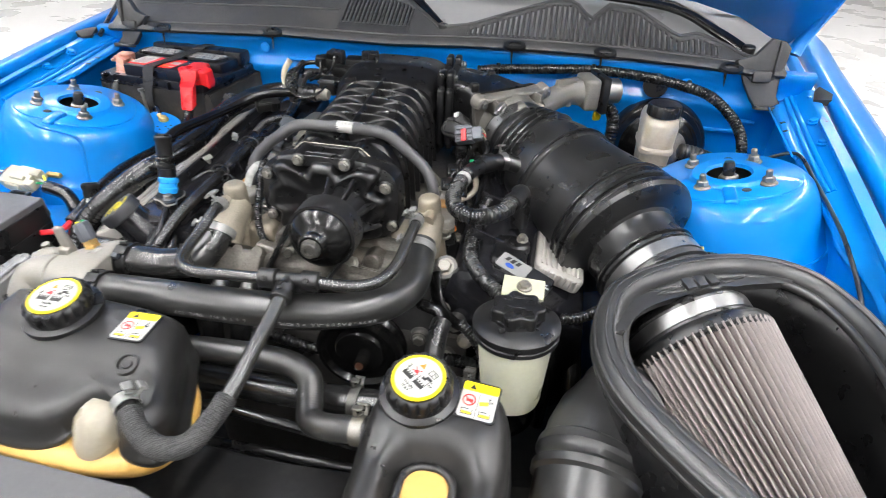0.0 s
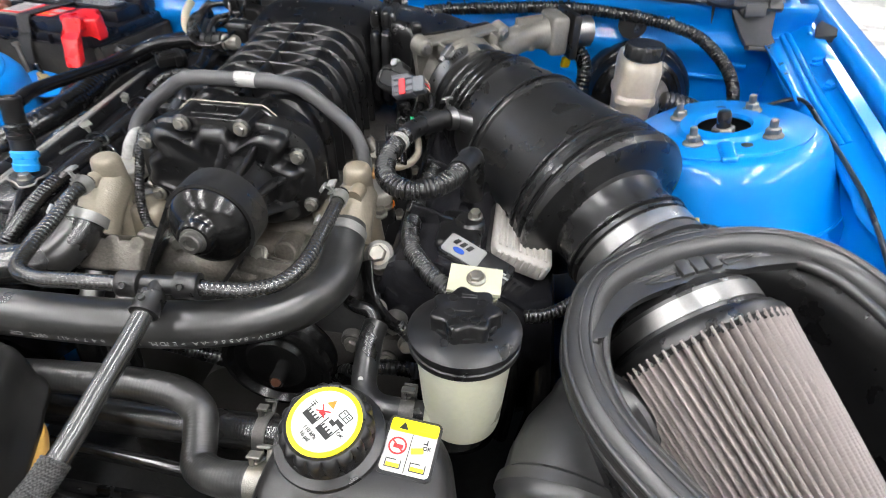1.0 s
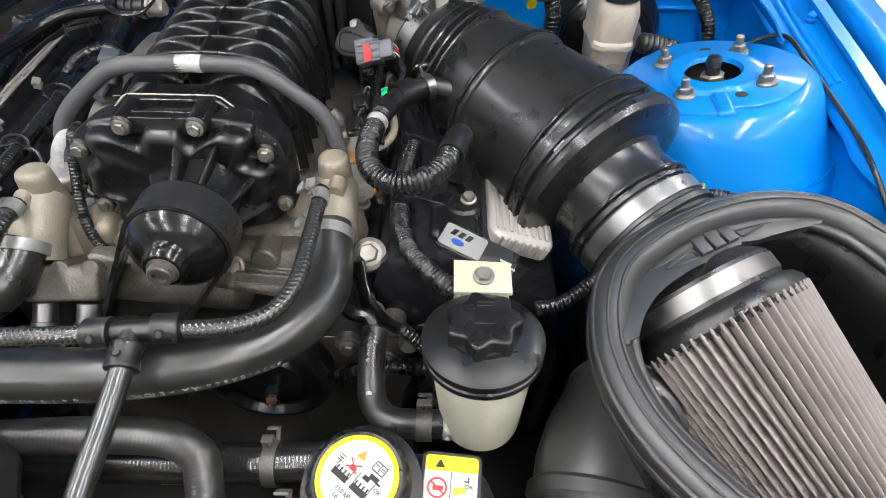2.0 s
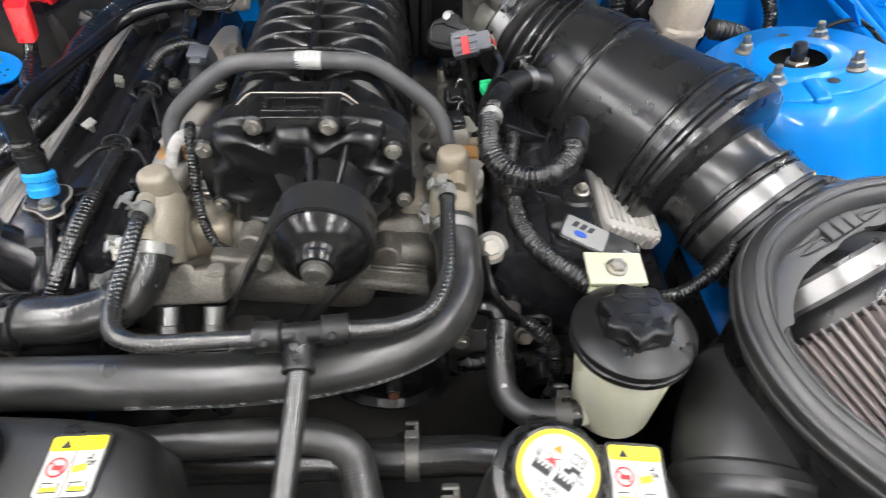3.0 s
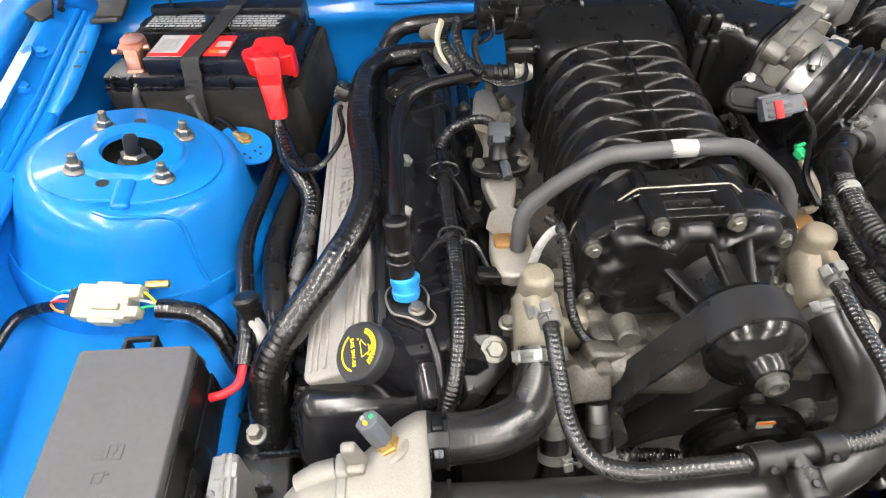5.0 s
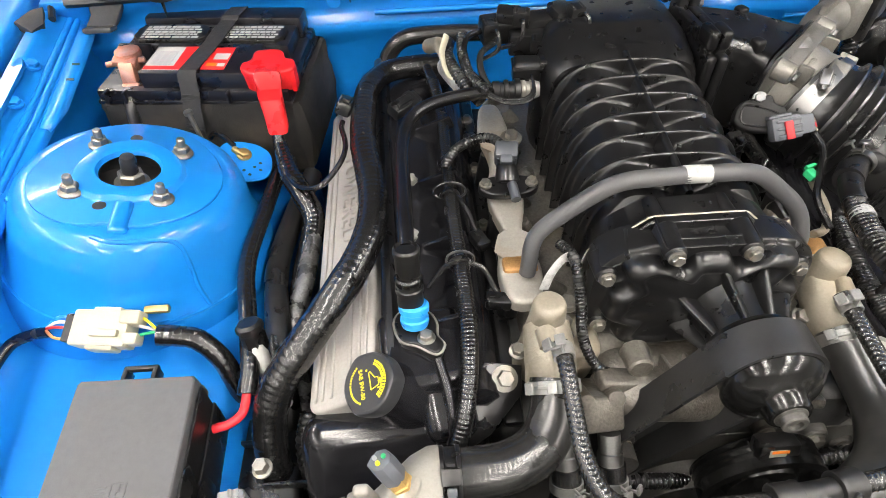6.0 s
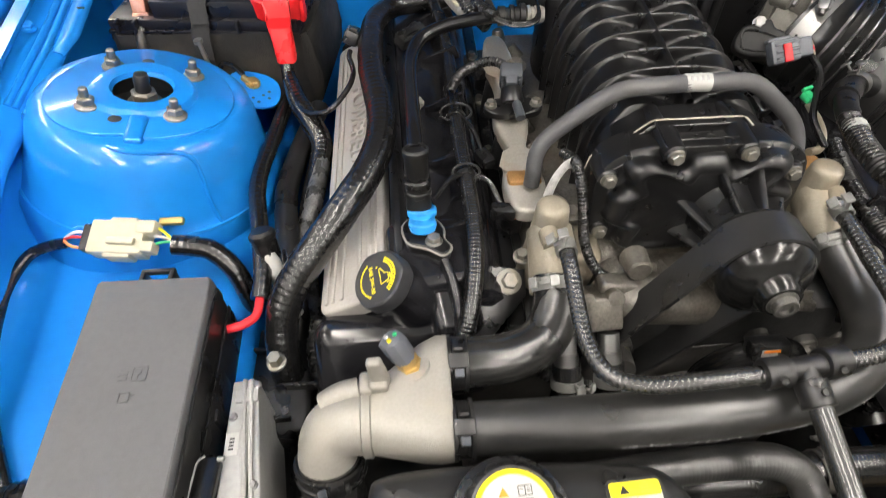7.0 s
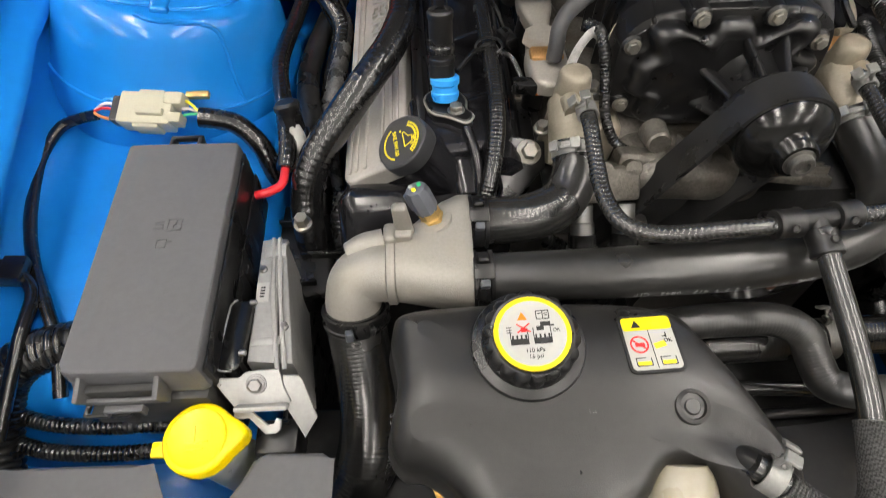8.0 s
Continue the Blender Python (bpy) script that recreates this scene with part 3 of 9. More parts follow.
for pts in (((0.36, 0.344, 0.895), (0.42, 0.343, 0.9), (0.46, 0.342, 0.918), (0.52, 0.341, 0.925), (0.6, 0.342, 0.915), (0.66, 0.343, 0.89), (0.7, 0.343, 0.885)), ((0.5, 0.344, 0.88), (0.58, 0.344, 0.865), (0.68, 0.345, 0.862)), ((-0.3, 0.332, 0.936), (-0.1, 0.332, 0.938), (0.1, 0.332, 0.938))):
    part("pressed_bead", tube(B(), pts, 0.0045, 10, 6), BLUE, wall)
strip = part("slotted_strip", rbox(B(), (0.003, 0.16, 0.034), pose(0.676, 0.14, 0.945, 0, -38, -6), 0.001), BLUE, body)
for y in (0.2, 0.165, 0.12, 0.085):
    part("strip_slot", rbox(B(), (0.001, 0.014, 0.006), pose(0.6745 - (y - 0.14) * -0.105, y, 0.9465, 0, -38, -6), 0.0004, 1), DEEP, strip)

# dark pan that closes the bay below
bm = rbox(B(), (1.4, 1.5, 0.02), Matrix.Translation((0, -0.2, 0.36)), 0.004)
part("undertray", bm, DEEP, body, "black undertray deep below the engine")
for x, zt in ((-0.432, 0.7), (0.432, 0.74)):
    part("splash_shield", rbox(B(), (0.006, 0.5, zt - 0.4), pose(x, -0.4, (zt + 0.4) / 2), 0.002), PLASTIC, body, "black plastic splash shield")
bm = rbox(B(), (1.36, 0.03, 0.36), Matrix.Translation((0, -0.86, 0.56)), 0.01)
part("bumper_beam", bm, DEEP, body)


for s in (-1, 1):
    bm = lathe(B(), [(0.22, -0.11), (0.3, -0.12), (0.335, -0.1), (0.34, 0), (0.335, 0.1), (0.3, 0.12), (0.22, 0.11)], frame_to((s * 0.68, 0.02, 0.34), (1, 0, 0)), 40)
    part("tyre", bm, RUBBER, body)


# ---- cowl panel, wipers, windscreen, hood ----
cowl = thing("cowl_panel", (0, 0.4, 0.97), "dark grey plastic cowl panel with slotted air grilles", "cowl")


def cowl_z(x, y):
    """Height of the cowl's skin."""
    return 0.998 + (y - 0.335) * 0.55 - 0.018 * max(0, (-x - 0.3) / 0.45) + 0.012 * max(0, 1 - ((x - 0.3) / 0.35) ** 2)


def cowl_back(x):
    """How far back the cowl reaches, scalloped for the wipers."""
    xs = (-0.78, -0.55, -0.3, -0.16, -0.05, 0.035, 0.1, 0.2, 0.27, 0.31, 0.345, 0.38, 0.44, 0.52, 0.56, 0.6, 0.65, 0.7, 0.78)
    ys = (0.45, 0.5, 0.5, 0.47, 0.44, 0.365, 0.375, 0.42, 0.452, 0.452, 0.405, 0.45, 0.445, 0.385, 0.4, 0.385, 0.36, 0.35, 0.35)
    return float(np.interp(x, xs, ys))


GRILLES = ((0.1, 0.6, 0.352, 46), (-0.19, -0.035, 0.372, 17))


def grille_span(x):
    """Front and back of the slotted field at x, or nothing."""
    for x0, x1, front, n in GRILLES:
        if x0 - 0.001 <= x <= x1 + 0.001 and cowl_back(x) - 0.012 > front + 0.006:
            return front, cowl_back(x) - 0.012
    return None


bm = B()
cols, spans = [], []
for i in range(293):
    x = -0.74 + 0.005 * i
    yb = cowl_back(x)
    z0 = cowl_z(x, 0.335)
    span = grille_span(x)
    g0, g1 = span or (0.345, yb - 0.008)
    sec = [(0.322, z0 - 0.014), (0.318, z0 - 0.008), (0.322, z0 - 0.002), (0.335, z0)]
    sec += [(y, cowl_z(x, y)) for y in (g0, g0 + (g1 - g0) * 0.33, g0 + (g1 - g0) * 0.67, g1, yb)] + [(yb + 0.002, cowl_z(x, yb) - 0.006)]
    cols.append([bm.verts.new((x, y, z)) for y, z in sec])
    spans.append(span is not None)
for (a, b), (ga, gb) in zip(zip(cols, cols[1:]), zip(spans, spans[1:])):
    for k in range(len(a) - 1):
        if not (ga and gb and 4 <= k <= 6):
            bm.faces.new((a[k], a[k + 1], b[k + 1], b[k]))
solid(part("panel", bm, COWL, cowl, sharp=50), 0.003)
# rolled edge along the scallops, and two pressed lines
edge = [V((x, cowl_back(x), cowl_z(x, cowl_back(x)) + 0.001)) for x in np.linspace(-0.72, 0.7, 90)]
part("rolled_edge", tube(B(), edge, 0.0036, 8, 1), COWL, cowl)
for y0, x0, x1 in ((0.343, -0.7, 0.7), (0.4, -0.7, -0.2)):
    part("pressed_line", tube(B(), [V((x, y0, cowl_z(x, y0))) for x in np.linspace(x0, x1, 30)], 0.0026, 8, 1), COWL, cowl)
for x in (-0.6, -0.33, 0.2, 0.38, 0.62):
    bm = B()
    mm = frame_to((x, 0.323, cowl_z(x, 0.335) - 0.006), (0, -0.5, 1), (0, 1, 0))
    lathe(bm, [(0.024, 0), (0.022, 0.005), (0.013, 0.006), (0.011, 0.003)], mm @ Matrix.Diagonal((1, 0.6, 1, 1)), 20)
    cyl(bm, (x - 0.006, 0.33, cowl_z(x, 0.335) - 0.012), (x - 0.004, 0.322, cowl_z(x, 0.335) - 0.04), 0.003, 0.001, 8)
    part("push_clip", bm, PLASTIC, cowl)
# slots of the air grilles: slats bridge deep wells, the left coloured dark as shade
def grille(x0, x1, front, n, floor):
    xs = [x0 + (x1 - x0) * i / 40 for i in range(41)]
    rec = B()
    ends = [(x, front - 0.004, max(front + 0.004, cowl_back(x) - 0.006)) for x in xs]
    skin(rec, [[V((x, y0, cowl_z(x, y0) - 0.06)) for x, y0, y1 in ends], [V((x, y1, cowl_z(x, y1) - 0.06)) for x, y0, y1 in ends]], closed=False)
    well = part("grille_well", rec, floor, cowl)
    pitch = (x1 - x0) / n
    for i in range(n + 1):
        x = x0 + pitch * i
        span = grille_span(x)
        if not span:
            continue
        y0, y1 = span[0] - 0.003, span[1] + 0.003
        m = Matrix.Translation((x, (y0 + y1) / 2, cowl_z(x, (y0 + y1) / 2) - 0.004)) @ pose(0, 0, 0, math.degrees(math.atan(0.55)))
        part("slat", rbox(B(), (pitch * 0.55, (y1 - y0) * 1.14, 0.009), m, 0.001, 1), COWL, well)


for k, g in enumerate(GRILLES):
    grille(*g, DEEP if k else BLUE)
# end pieces that run down beside the hinges
for s, sc in ((1, 1.0), (-1, 0.8)):
    m0 = frame_to((s * 0.69, 0.332, 0.978), (0, -1, 0.25))
    leaf = [(-0.062, 0.03), (-0.03, 0.042), (-0.006, 0.074), (0.018, 0.07), (0.03, 0.058), (0.026, 0.024), (0.014, 0.0), (-0.03, -0.004), (-0.046, 0.01)]
    leg = [(-0.052, 0.012), (0.024, 0.012), (0.026, -0.03), (0.04, -0.05), (-0.01, -0.052), (-0.02, -0.04)]
    cap_ = part("end_cap", prism(B(), [(s * a * sc, b * sc) for a, b in leaf], -0.004, 0.012, m0, 0.004), COWL, cowl)
    part("cap_leg", prism(B(), [(s * a * sc, b * sc) for a, b in leg], -0.006, 0.006, m0, 0.003), COWL, cap_)
    part("cap_fold", rbox(B(), (0.034 * sc, 0.022 * sc, 0.014), m0 @ pose(-s * 0.012, 0.004, 0.012, 0, 0, 4 * s), 0.004), COWL, cap_)
    part("cap_rib", rbox(B(), (0.004, 0.06 * sc, 0.01), m0 @ pose(s * 0.008, 0.04 * sc, 0.014), 0.0015), COWL, cap_)
    part("cap_foot", rbox(B(), (0.052 * sc, 0.008, 0.024), m0 @ pose(s * 0.015 * sc, -0.054 * sc, 0.01), 0.003), COWL, cap_)

# windscreen with its grey base, and the wipers
screen = thing("windscreen", (0, 0.6, 1.0), "raked windscreen with a pale grey base", "windscreen")
bm = B()
skin(bm, [[V((x, 0.40 + 0.9 * t, 1.0 + 0.50 * t)) for x in np.linspace(-0.72, 0.72, 13)] for t in (0.12, 1.0)], closed=False)
part("glass", bm, GLAREGLASS, screen)
bm = B()
skin(bm, [[V((x, y, z)) for x in np.linspace(-0.74, 0.74, 9)] for y, z in ((0.345, 0.985), (0.42, 1.0), (0.49, 1.045), (0.56, 1.075))], closed=False)
part("base_seal", bm, mat("windscreen_frit", (0.3, 0.3, 0.3), 0.35, 0, 0.05, 10), screen)
for k, pts in enumerate((((0.04, 0.375, 1.012), (-0.03, 0.45, 1.05), (-0.1, 0.53, 1.09)), ((0.655, 0.375, 1.015), (0.6, 0.42, 1.04), (0.5, 0.455, 1.075), (0.3, 0.47, 1.088), (0.1, 0.475, 1.092)))):
    wip = thing("wiper", pts[0], "black windscreen wiper arm resting at the screen's base", "wiper", "windscreen wipers")
    bm = tube(B(), pts, [0.012, 0.011, 0.009, 0.008, 0.007][:len(pts)], 10, 5, squash=0.7)
    part("arm", bm, GLOSS, wip)
    bm = cyl(B(), V(pts[0]) - V((0, 0, 0.015)), V(pts[0]) + V((0, -0.004, 0.014)), 0.0135, 0.012, 20, 0.002)
    part("pivot_cap", bm, PLASTIC, wip)
    bm = tube(B(), [V(p) + V((0, 0.02, 0.004)) for p in pts[1:]], 0.006, 8, 5, squash=1.6)
    part("blade", bm, RUBBER, wip)

hood = thing("hood", (0, 0.42, 1.02), "bright blue engine hood, propped wide open", "hood")
bm = B()
rows = []
ca, sa = math.cos(radians(58)), math.sin(radians(58))
for j in range(9):
    d = 1.1 * j / 8
    w = 0.742 + 0.13 * min(1, j / 2) - 0.1 * (j / 8) ** 2
    ring = []
    for i in range(17):
        x = -w + 2 * w * i / 16
        cut = 0.11 * (abs(x) / w) ** 6 * (1 - j / 8)
        ring.append(V((x, 0.5 - d * ca - cut * 0.6, 1.11 + d * sa - cut * 0.75)))
    rows.append(ring)
skin(bm, rows, closed=False)
solid(part("panel", bm, BLUE, hood, sharp=60), 0.02)
liner = B()
skin(liner, [[p * 1 + V((-p.x * 0.3, -0.03 * sa, -0.03 * ca)) for p in ring] for ring in rows[1:-1]], closed=False)
solid(part("hood_liner", liner, mat("hood_liner_felt", (0.07, 0.07, 0.072), 0.9, 0.0, 0.3, 60, 0.8, 500), hood, "black felt liner under the hood"), 0.01)
for s in (-1, 1):
    bm = B()
    tube(bm, [(s * 0.752, 0.41, 1.01), (s * 0.765, 0.42, 1.045), (s * 0.79, 0.40, 1.12), (s * 0.80, 0.33, 1.24)], 0.009, 10, 5, squash=1.6)
    hinge = part("hinge_arm", bm, BLUE, hood)
    part("hinge_bolt", bolt(B(), (s * 0.782, 0.39, 1.10), (-s * 0.4, -0.8, 0.2), 0.008), BLUE, hinge)
    part("hinge_bolt", bolt(B(), (s * 0.79, 0.365, 1.16), (-s * 0.4, -0.8, 0.2), 0.008), BLUE, hinge)


# ---- engine ----
engine = thing("engine", (0, 0.0, 0.4), "V8 engine block and heads with stained aluminium castings", "engine")
part("block", rbox(B(), (0.40, 0.56, 0.36), Matrix.Translation((0, 0.0, 0.62)), 0.02), DEEP, engine)
part("timing_cover", rbox(B(), (0.44, 0.05, 0.36), Matrix.Translation((0, -0.262, 0.57)), 0.02), DARKSTEEL, engine, "dark stained timing cover")


def head(s):
    """A cylinder head with its black valve cover, painted coil cover and loose fittings."""
    slope = 0.06

    def sect(y):
        dz = slope * (y + 0.26)
        pts = [(0.165, 0.70), (0.175, 0.80), (0.19, 0.846), (0.2, 0.853), (0.255, 0.856), (0.285, 0.852), (0.296, 0.842), (0.303, 0.825),
               (0.362, 0.795), (0.372, 0.785), (0.375, 0.74), (0.37, 0.64), (0.3, 0.6)]
        return [V((s * x, y, z + (dz if z > 0.7 else 0))) for x, z in pts]

    bm = B()
    skin(bm, [[p.lerp(V((s * 0.27, -0.275, 0.76)), 0.12) for p in sect(-0.275)], sect(-0.268), sect(-0.1), sect(0.1), sect(0.262), [p.lerp(V((s * 0.27, 0.27, 0.78)), 0.12) for p in sect(0.27)]])
    cover = part("valve_cover", bm, COVERBLK, engine, "glossy black valve cover")
    # lip and bolts along the inner edge
    bm = B()
    rbox(bm, (0.02, 0.56, 0.012), pose(s * 0.172, 0, 0.80 + slope * 0.26, math.degrees(slope)), 0.004)
    rl, ry = (0.555, 0.0) if s < 0 else (0.4, 0.077)
    rbox(bm, (0.014, rl, 0.02), pose(s * 0.29, ry, 0.853 + slope * (ry + 0.26), math.degrees(slope), s * 25), 0.006)
    part("cover_rail", bm, SATIN, cover)
    for y in (-0.235, -0.13, -0.025, 0.08, 0.185):
        part("cover_bolt", bolt(B(), (s * 0.173, y, 0.823 + slope * y), (0, -0.06, 1), 0.0055, 0.008, 1.6), ZINC, cover)
    for y in (-0.2, -0.1, 0.0, 0.1, 0.2):
        bm = rbox(B(), (0.05, 0.006, 0.018), pose(s * 0.225, y, 0.862 + slope * (y + 0.26), 0, s * 20), 0.002)
        part("cover_rib", bm, COVERBLK, cover)
    # the grey coil cover with its flutes
    pl = thing("coil_cover", (s * 0.33, 0, 0.82), "grey painted fluted coil cover on the valve cover", "coil cover", "coil covers of the engine")
    ang = -27 if s < 0 else -20
    mx, my, mz = (0.333, -0.035, 0.828) if s < 0 else (0.33, 0.004, 0.829)
    mid = V((s * mx, my, mz + slope * (my + 0.26)))
    mm = Matrix.Translation(mid) @ pose(0, 0, 0, math.degrees(math.atan(slope))) @ pose(0, 0, 0, 0, -s * ang)
    bm = B()
    prism(bm, round_rect(0.074, 0.46, 0.012), -0.012, 0.008, mm, 0.004)
    plate = part("plate", bm, PLATE, pl)
    for x in (-0.028, -0.0205, 0.0205, 0.028):
        part("flute", rbox(B(), (0.0042, 0.44, 0.004), mm @ pose(x, 0, 0.0085), 0.0015, 2), PLATE, plate)
    for x in (-0.0125, -0.004, 0.0045, 0.0125) if s > 0 else (-0.010, 0.010):
        part("flute", rbox(B(), (0.0042, 0.12, 0.004), mm @ pose(x, -0.16, 0.0085), 0.0015, 2), PLATE, plate)
    if s > 0:
        for x in (-0.028, -0.0205, -0.0125, -0.004, 0.0045, 0.0125, 0.0205, 0.028):
            part("flute_end", rbox(B(), (0.0046, 0.005, 0.016), mm @ pose(x, -0.2305, 0.0), 0.0015, 2), PLATE, plate)
    lm = mm @ pose(0.002, 0.02, 0.0084, 0, 0, -90 if s < 0 else 90)
    letters("POWERED BY", 0.031, lm, PLATE, plate, depth=0.003)
    return cover


def clip(bm, at, axis, r, w=0.009):
    """A spring clamp round a hose, with two ears."""
    m = frame_to(at, axis)
    lathe(bm, [(r + 0.0003, -w / 2), (r + 0.0018, -w / 2), (r + 0.0018, w / 2), (r + 0.0003, w / 2)], m, 28, caps=False)
    for a in (40, 75):
        q = m @ pose(0, 0, 0, 0, 0, a)
        rbox(bm, (0.013, 0.002, w * 0.35), q @ pose(r + 0.0065, 0, (w * 0.32 if a < 50 else -w * 0.32)), 0.0006, 1)
        rbox(bm, (0.003, 0.009, w * 0.9), q @ pose(r + 0.0125, 0, 0), 0.0008, 1)
    rbox(bm, (0.0025, 0.014, w * 0.3), m @ pose(0, 0, 0, 0, 0, 57) @ pose(r + 0.003, 0, 0), 0.0008, 1)
    return bm


covers = {s: head(s) for s in (-1, 1)}

# inlet manifold and fuel rails
mani = thing("inlet_manifold", (0, 0, 0.8), "stained cast aluminium inlet manifold below the supercharger", "manifold")
part("floor_casting", rbox(B(), (0.3, 0.46, 0.07), Matrix.Translation((0, 0.0, 0.815)), 0.02, 3), CASTOLD, mani)
part("front_casting", rbox(B(), (0.21, 0.075, 0.05), pose(0.02, -0.225, 0.815, -12), 0.018, 4), CASTOLD, mani)
bm = tube(B(), [(-0.085, -0.262, 0.812), (-0.05, -0.268, 0.822), (-0.01, -0.27, 0.822), (0.03, -0.268, 0.81), (0.05, -0.262, 0.796)], [0.022, 0.026, 0.027, 0.025, 0.02], 18, 6)
part("water_passage", bm, CASTOLD, mani)
part("casting_web", rbox(B(), (0.05, 0.02, 0.08), pose(-0.02, -0.262, 0.795), 0.008, 3), CASTOLD, mani)
part("casting_boss", cyl(B(), (-0.055, -0.236, 0.853), (-0.055, -0.262, 0.857), 0.014, 0.012, 20, 0.002), CASTOLD, mani)
part("casting_boss", cyl(B(), (0.075, -0.236, 0.835), (0.075, -0.266, 0.842), 0.016, 0.013, 20, 0.002), CASTOLD, mani)
for k in range(3):
    part("casting_rib", rbox(B(), (0.004, 0.03, 0.02), pose(-0.03 + 0.022 * k, -0.262, 0.85, -22), 0.0015), CASTOLD, mani)
bm = B()
cbm = pose(-0.112, -0.276, 0.822, -38, 0, 3)
rbox(bm, (0.07, 0.052, 0.034), cbm, 0.004, 3)
for x in (-0.028, 0.0, 0.028):
    cyl(bm, cbm @ V((x, 0.024, 0.014)), cbm @ V((x, -0.026, 0.014)), 0.0085, 0.0085, 18, 0.001)
rbox(bm, (0.06, 0.024, 0.016), pose(-0.065, -0.262, 0.838, -14, 10), 0.005, 3)
part("coolant_block", bm, CASTOLD, mani)
for x in (-0.131, -0.089):
    bm = B()
    cyl(bm, (x, -0.302, 0.817), (x, -0.318, 0.801), 0.0105, 0.0105, 24)
    cyl(bm, (x, -0.314, 0.805), (x, -0.33, 0.789), 0.0118, 0.0118, 24, 0.001)
    part("coolant_pipe", bm, STEEL, mani, "bright metal coolant stub")
    hs = thing("stub_hose", (x, -0.34, 0.76), "short black hose clamped to a bright metal stub", "hose", "hoses of the coolant stubs")
    part("hose_body", tube(B(), [(x, -0.322, 0.797), (x, -0.336, 0.78), (x - 0.004, -0.345, 0.755), (x - 0.008, -0.346, 0.71)], 0.0138, 20, 6), HOSE, hs)
    part("clamp", clip(B(), (x, -0.334, 0.7835), (0, -0.62, -0.78), 0.0139, 0.009), SPRING, hs)
# finned bracket on the other side of the pulley, with a small plug
fm = pose(0.075, -0.27, 0.822, -24, 4, -6)
fb_ = part("finned_bracket", rbox(B(), (0.085, 0.05, 0.012), fm, 0.004), CASTOLD, mani)
for k in range(5):
    part("bracket_fin", rbox(B(), (0.078 - 0.006 * k, 0.0035, 0.014), fm @ pose(0.002 * k, -0.02 + 0.01 * k, 0.008, 0, 0, 5), 0.001, 1), CASTOLD, fb_)
part("bracket_plug", rbox(B(), (0.04, 0.02, 0.022), pose(0.07, -0.318, 0.795, -20), 0.004), PLASTIC, mani)
part("plug_sticker", rbox(B(), (0.016, 0.0006, 0.008), pose(0.066, -0.3275, 0.802, -20), 0), PAPER, mani, "white and orange sticker")
part("sticker_band", rbox(B(), (0.016, 0.0006, 0.003), pose(0.066, -0.3285, 0.807, -20), 0), ORANGE, mani)
for x, y, z, r in ((0.15, -0.29, 0.74, 0.014), (0.19, -0.291, 0.72, 0.012), (0.12, -0.288, 0.69, 0.016), (0.2, -0.29, 0.775, 0.012), (0.235, -0.29, 0.75, 0.013), (0.24, -0.288, 0.7, 0.014), (-0.06, -0.29, 0.76, 0.013), (-0.2, -0.288, 0.72, 0.014), (0.09, -0.288, 0.76, 0.012)):
    bs = part("cover_boss", cyl(B(), (x, -0.255, z), (x, y, z), r * 1.2, r, 18, 0.002), DARKSTEEL, engine)
    part("bolt", bolt(B(), (x, y - 0.001, z), (0, -1, 0.1), r * 0.55, 0.007), ZINC, bs)
for pts, r in (([(0.1, -0.29, 0.66), (0.14, -0.3, 0.7), (0.2, -0.3, 0.72), (0.26, -0.29, 0.7)], 0.009), ([(-0.16, -0.3, 0.76), (-0.1, -0.31, 0.73), (0.02, -0.31, 0.7), (0.1, -0.3, 0.66)], 0.008), ([(0.21, -0.31, 0.8), (0.24, -0.32, 0.77), (0.25, -0.33, 0.72), (0.24, -0.33, 0.66)], 0.007)):
    part("front_lead", tube(B(), pts, r, 10, 6, Ribs(0.005, 0.07)), LOOM, engine)
for s in (-1, 1):
    for k in range(10):
        part("runner_boss", cyl(B(), (s * random.uniform(0.1, 0.15), -0.2 + 0.045 * k, 0.835), (s * random.uniform(0.1, 0.14), -0.2 + 0.045 * k, 0.865), random.uniform(0.009, 0.016), 0.008, 12, 0.002), CASTOLD, mani)
for x, y, z, n in ((-0.04, -0.275, 0.845, (0, -0.7, 0.7)), (0.05, -0.275, 0.845, (0, -0.7, 0.7)), (0.115, -0.22, 0.862, (0.1, -0.3, 1)), (-0.11, -0.19, 0.87, (0, -0.2, 1)), (0.12, -0.165, 0.87, (0, -0.2, 1))):
    part("bolt", bolt(B(), (x, y, z), n, 0.0075, 0.007), ZINC, mani)


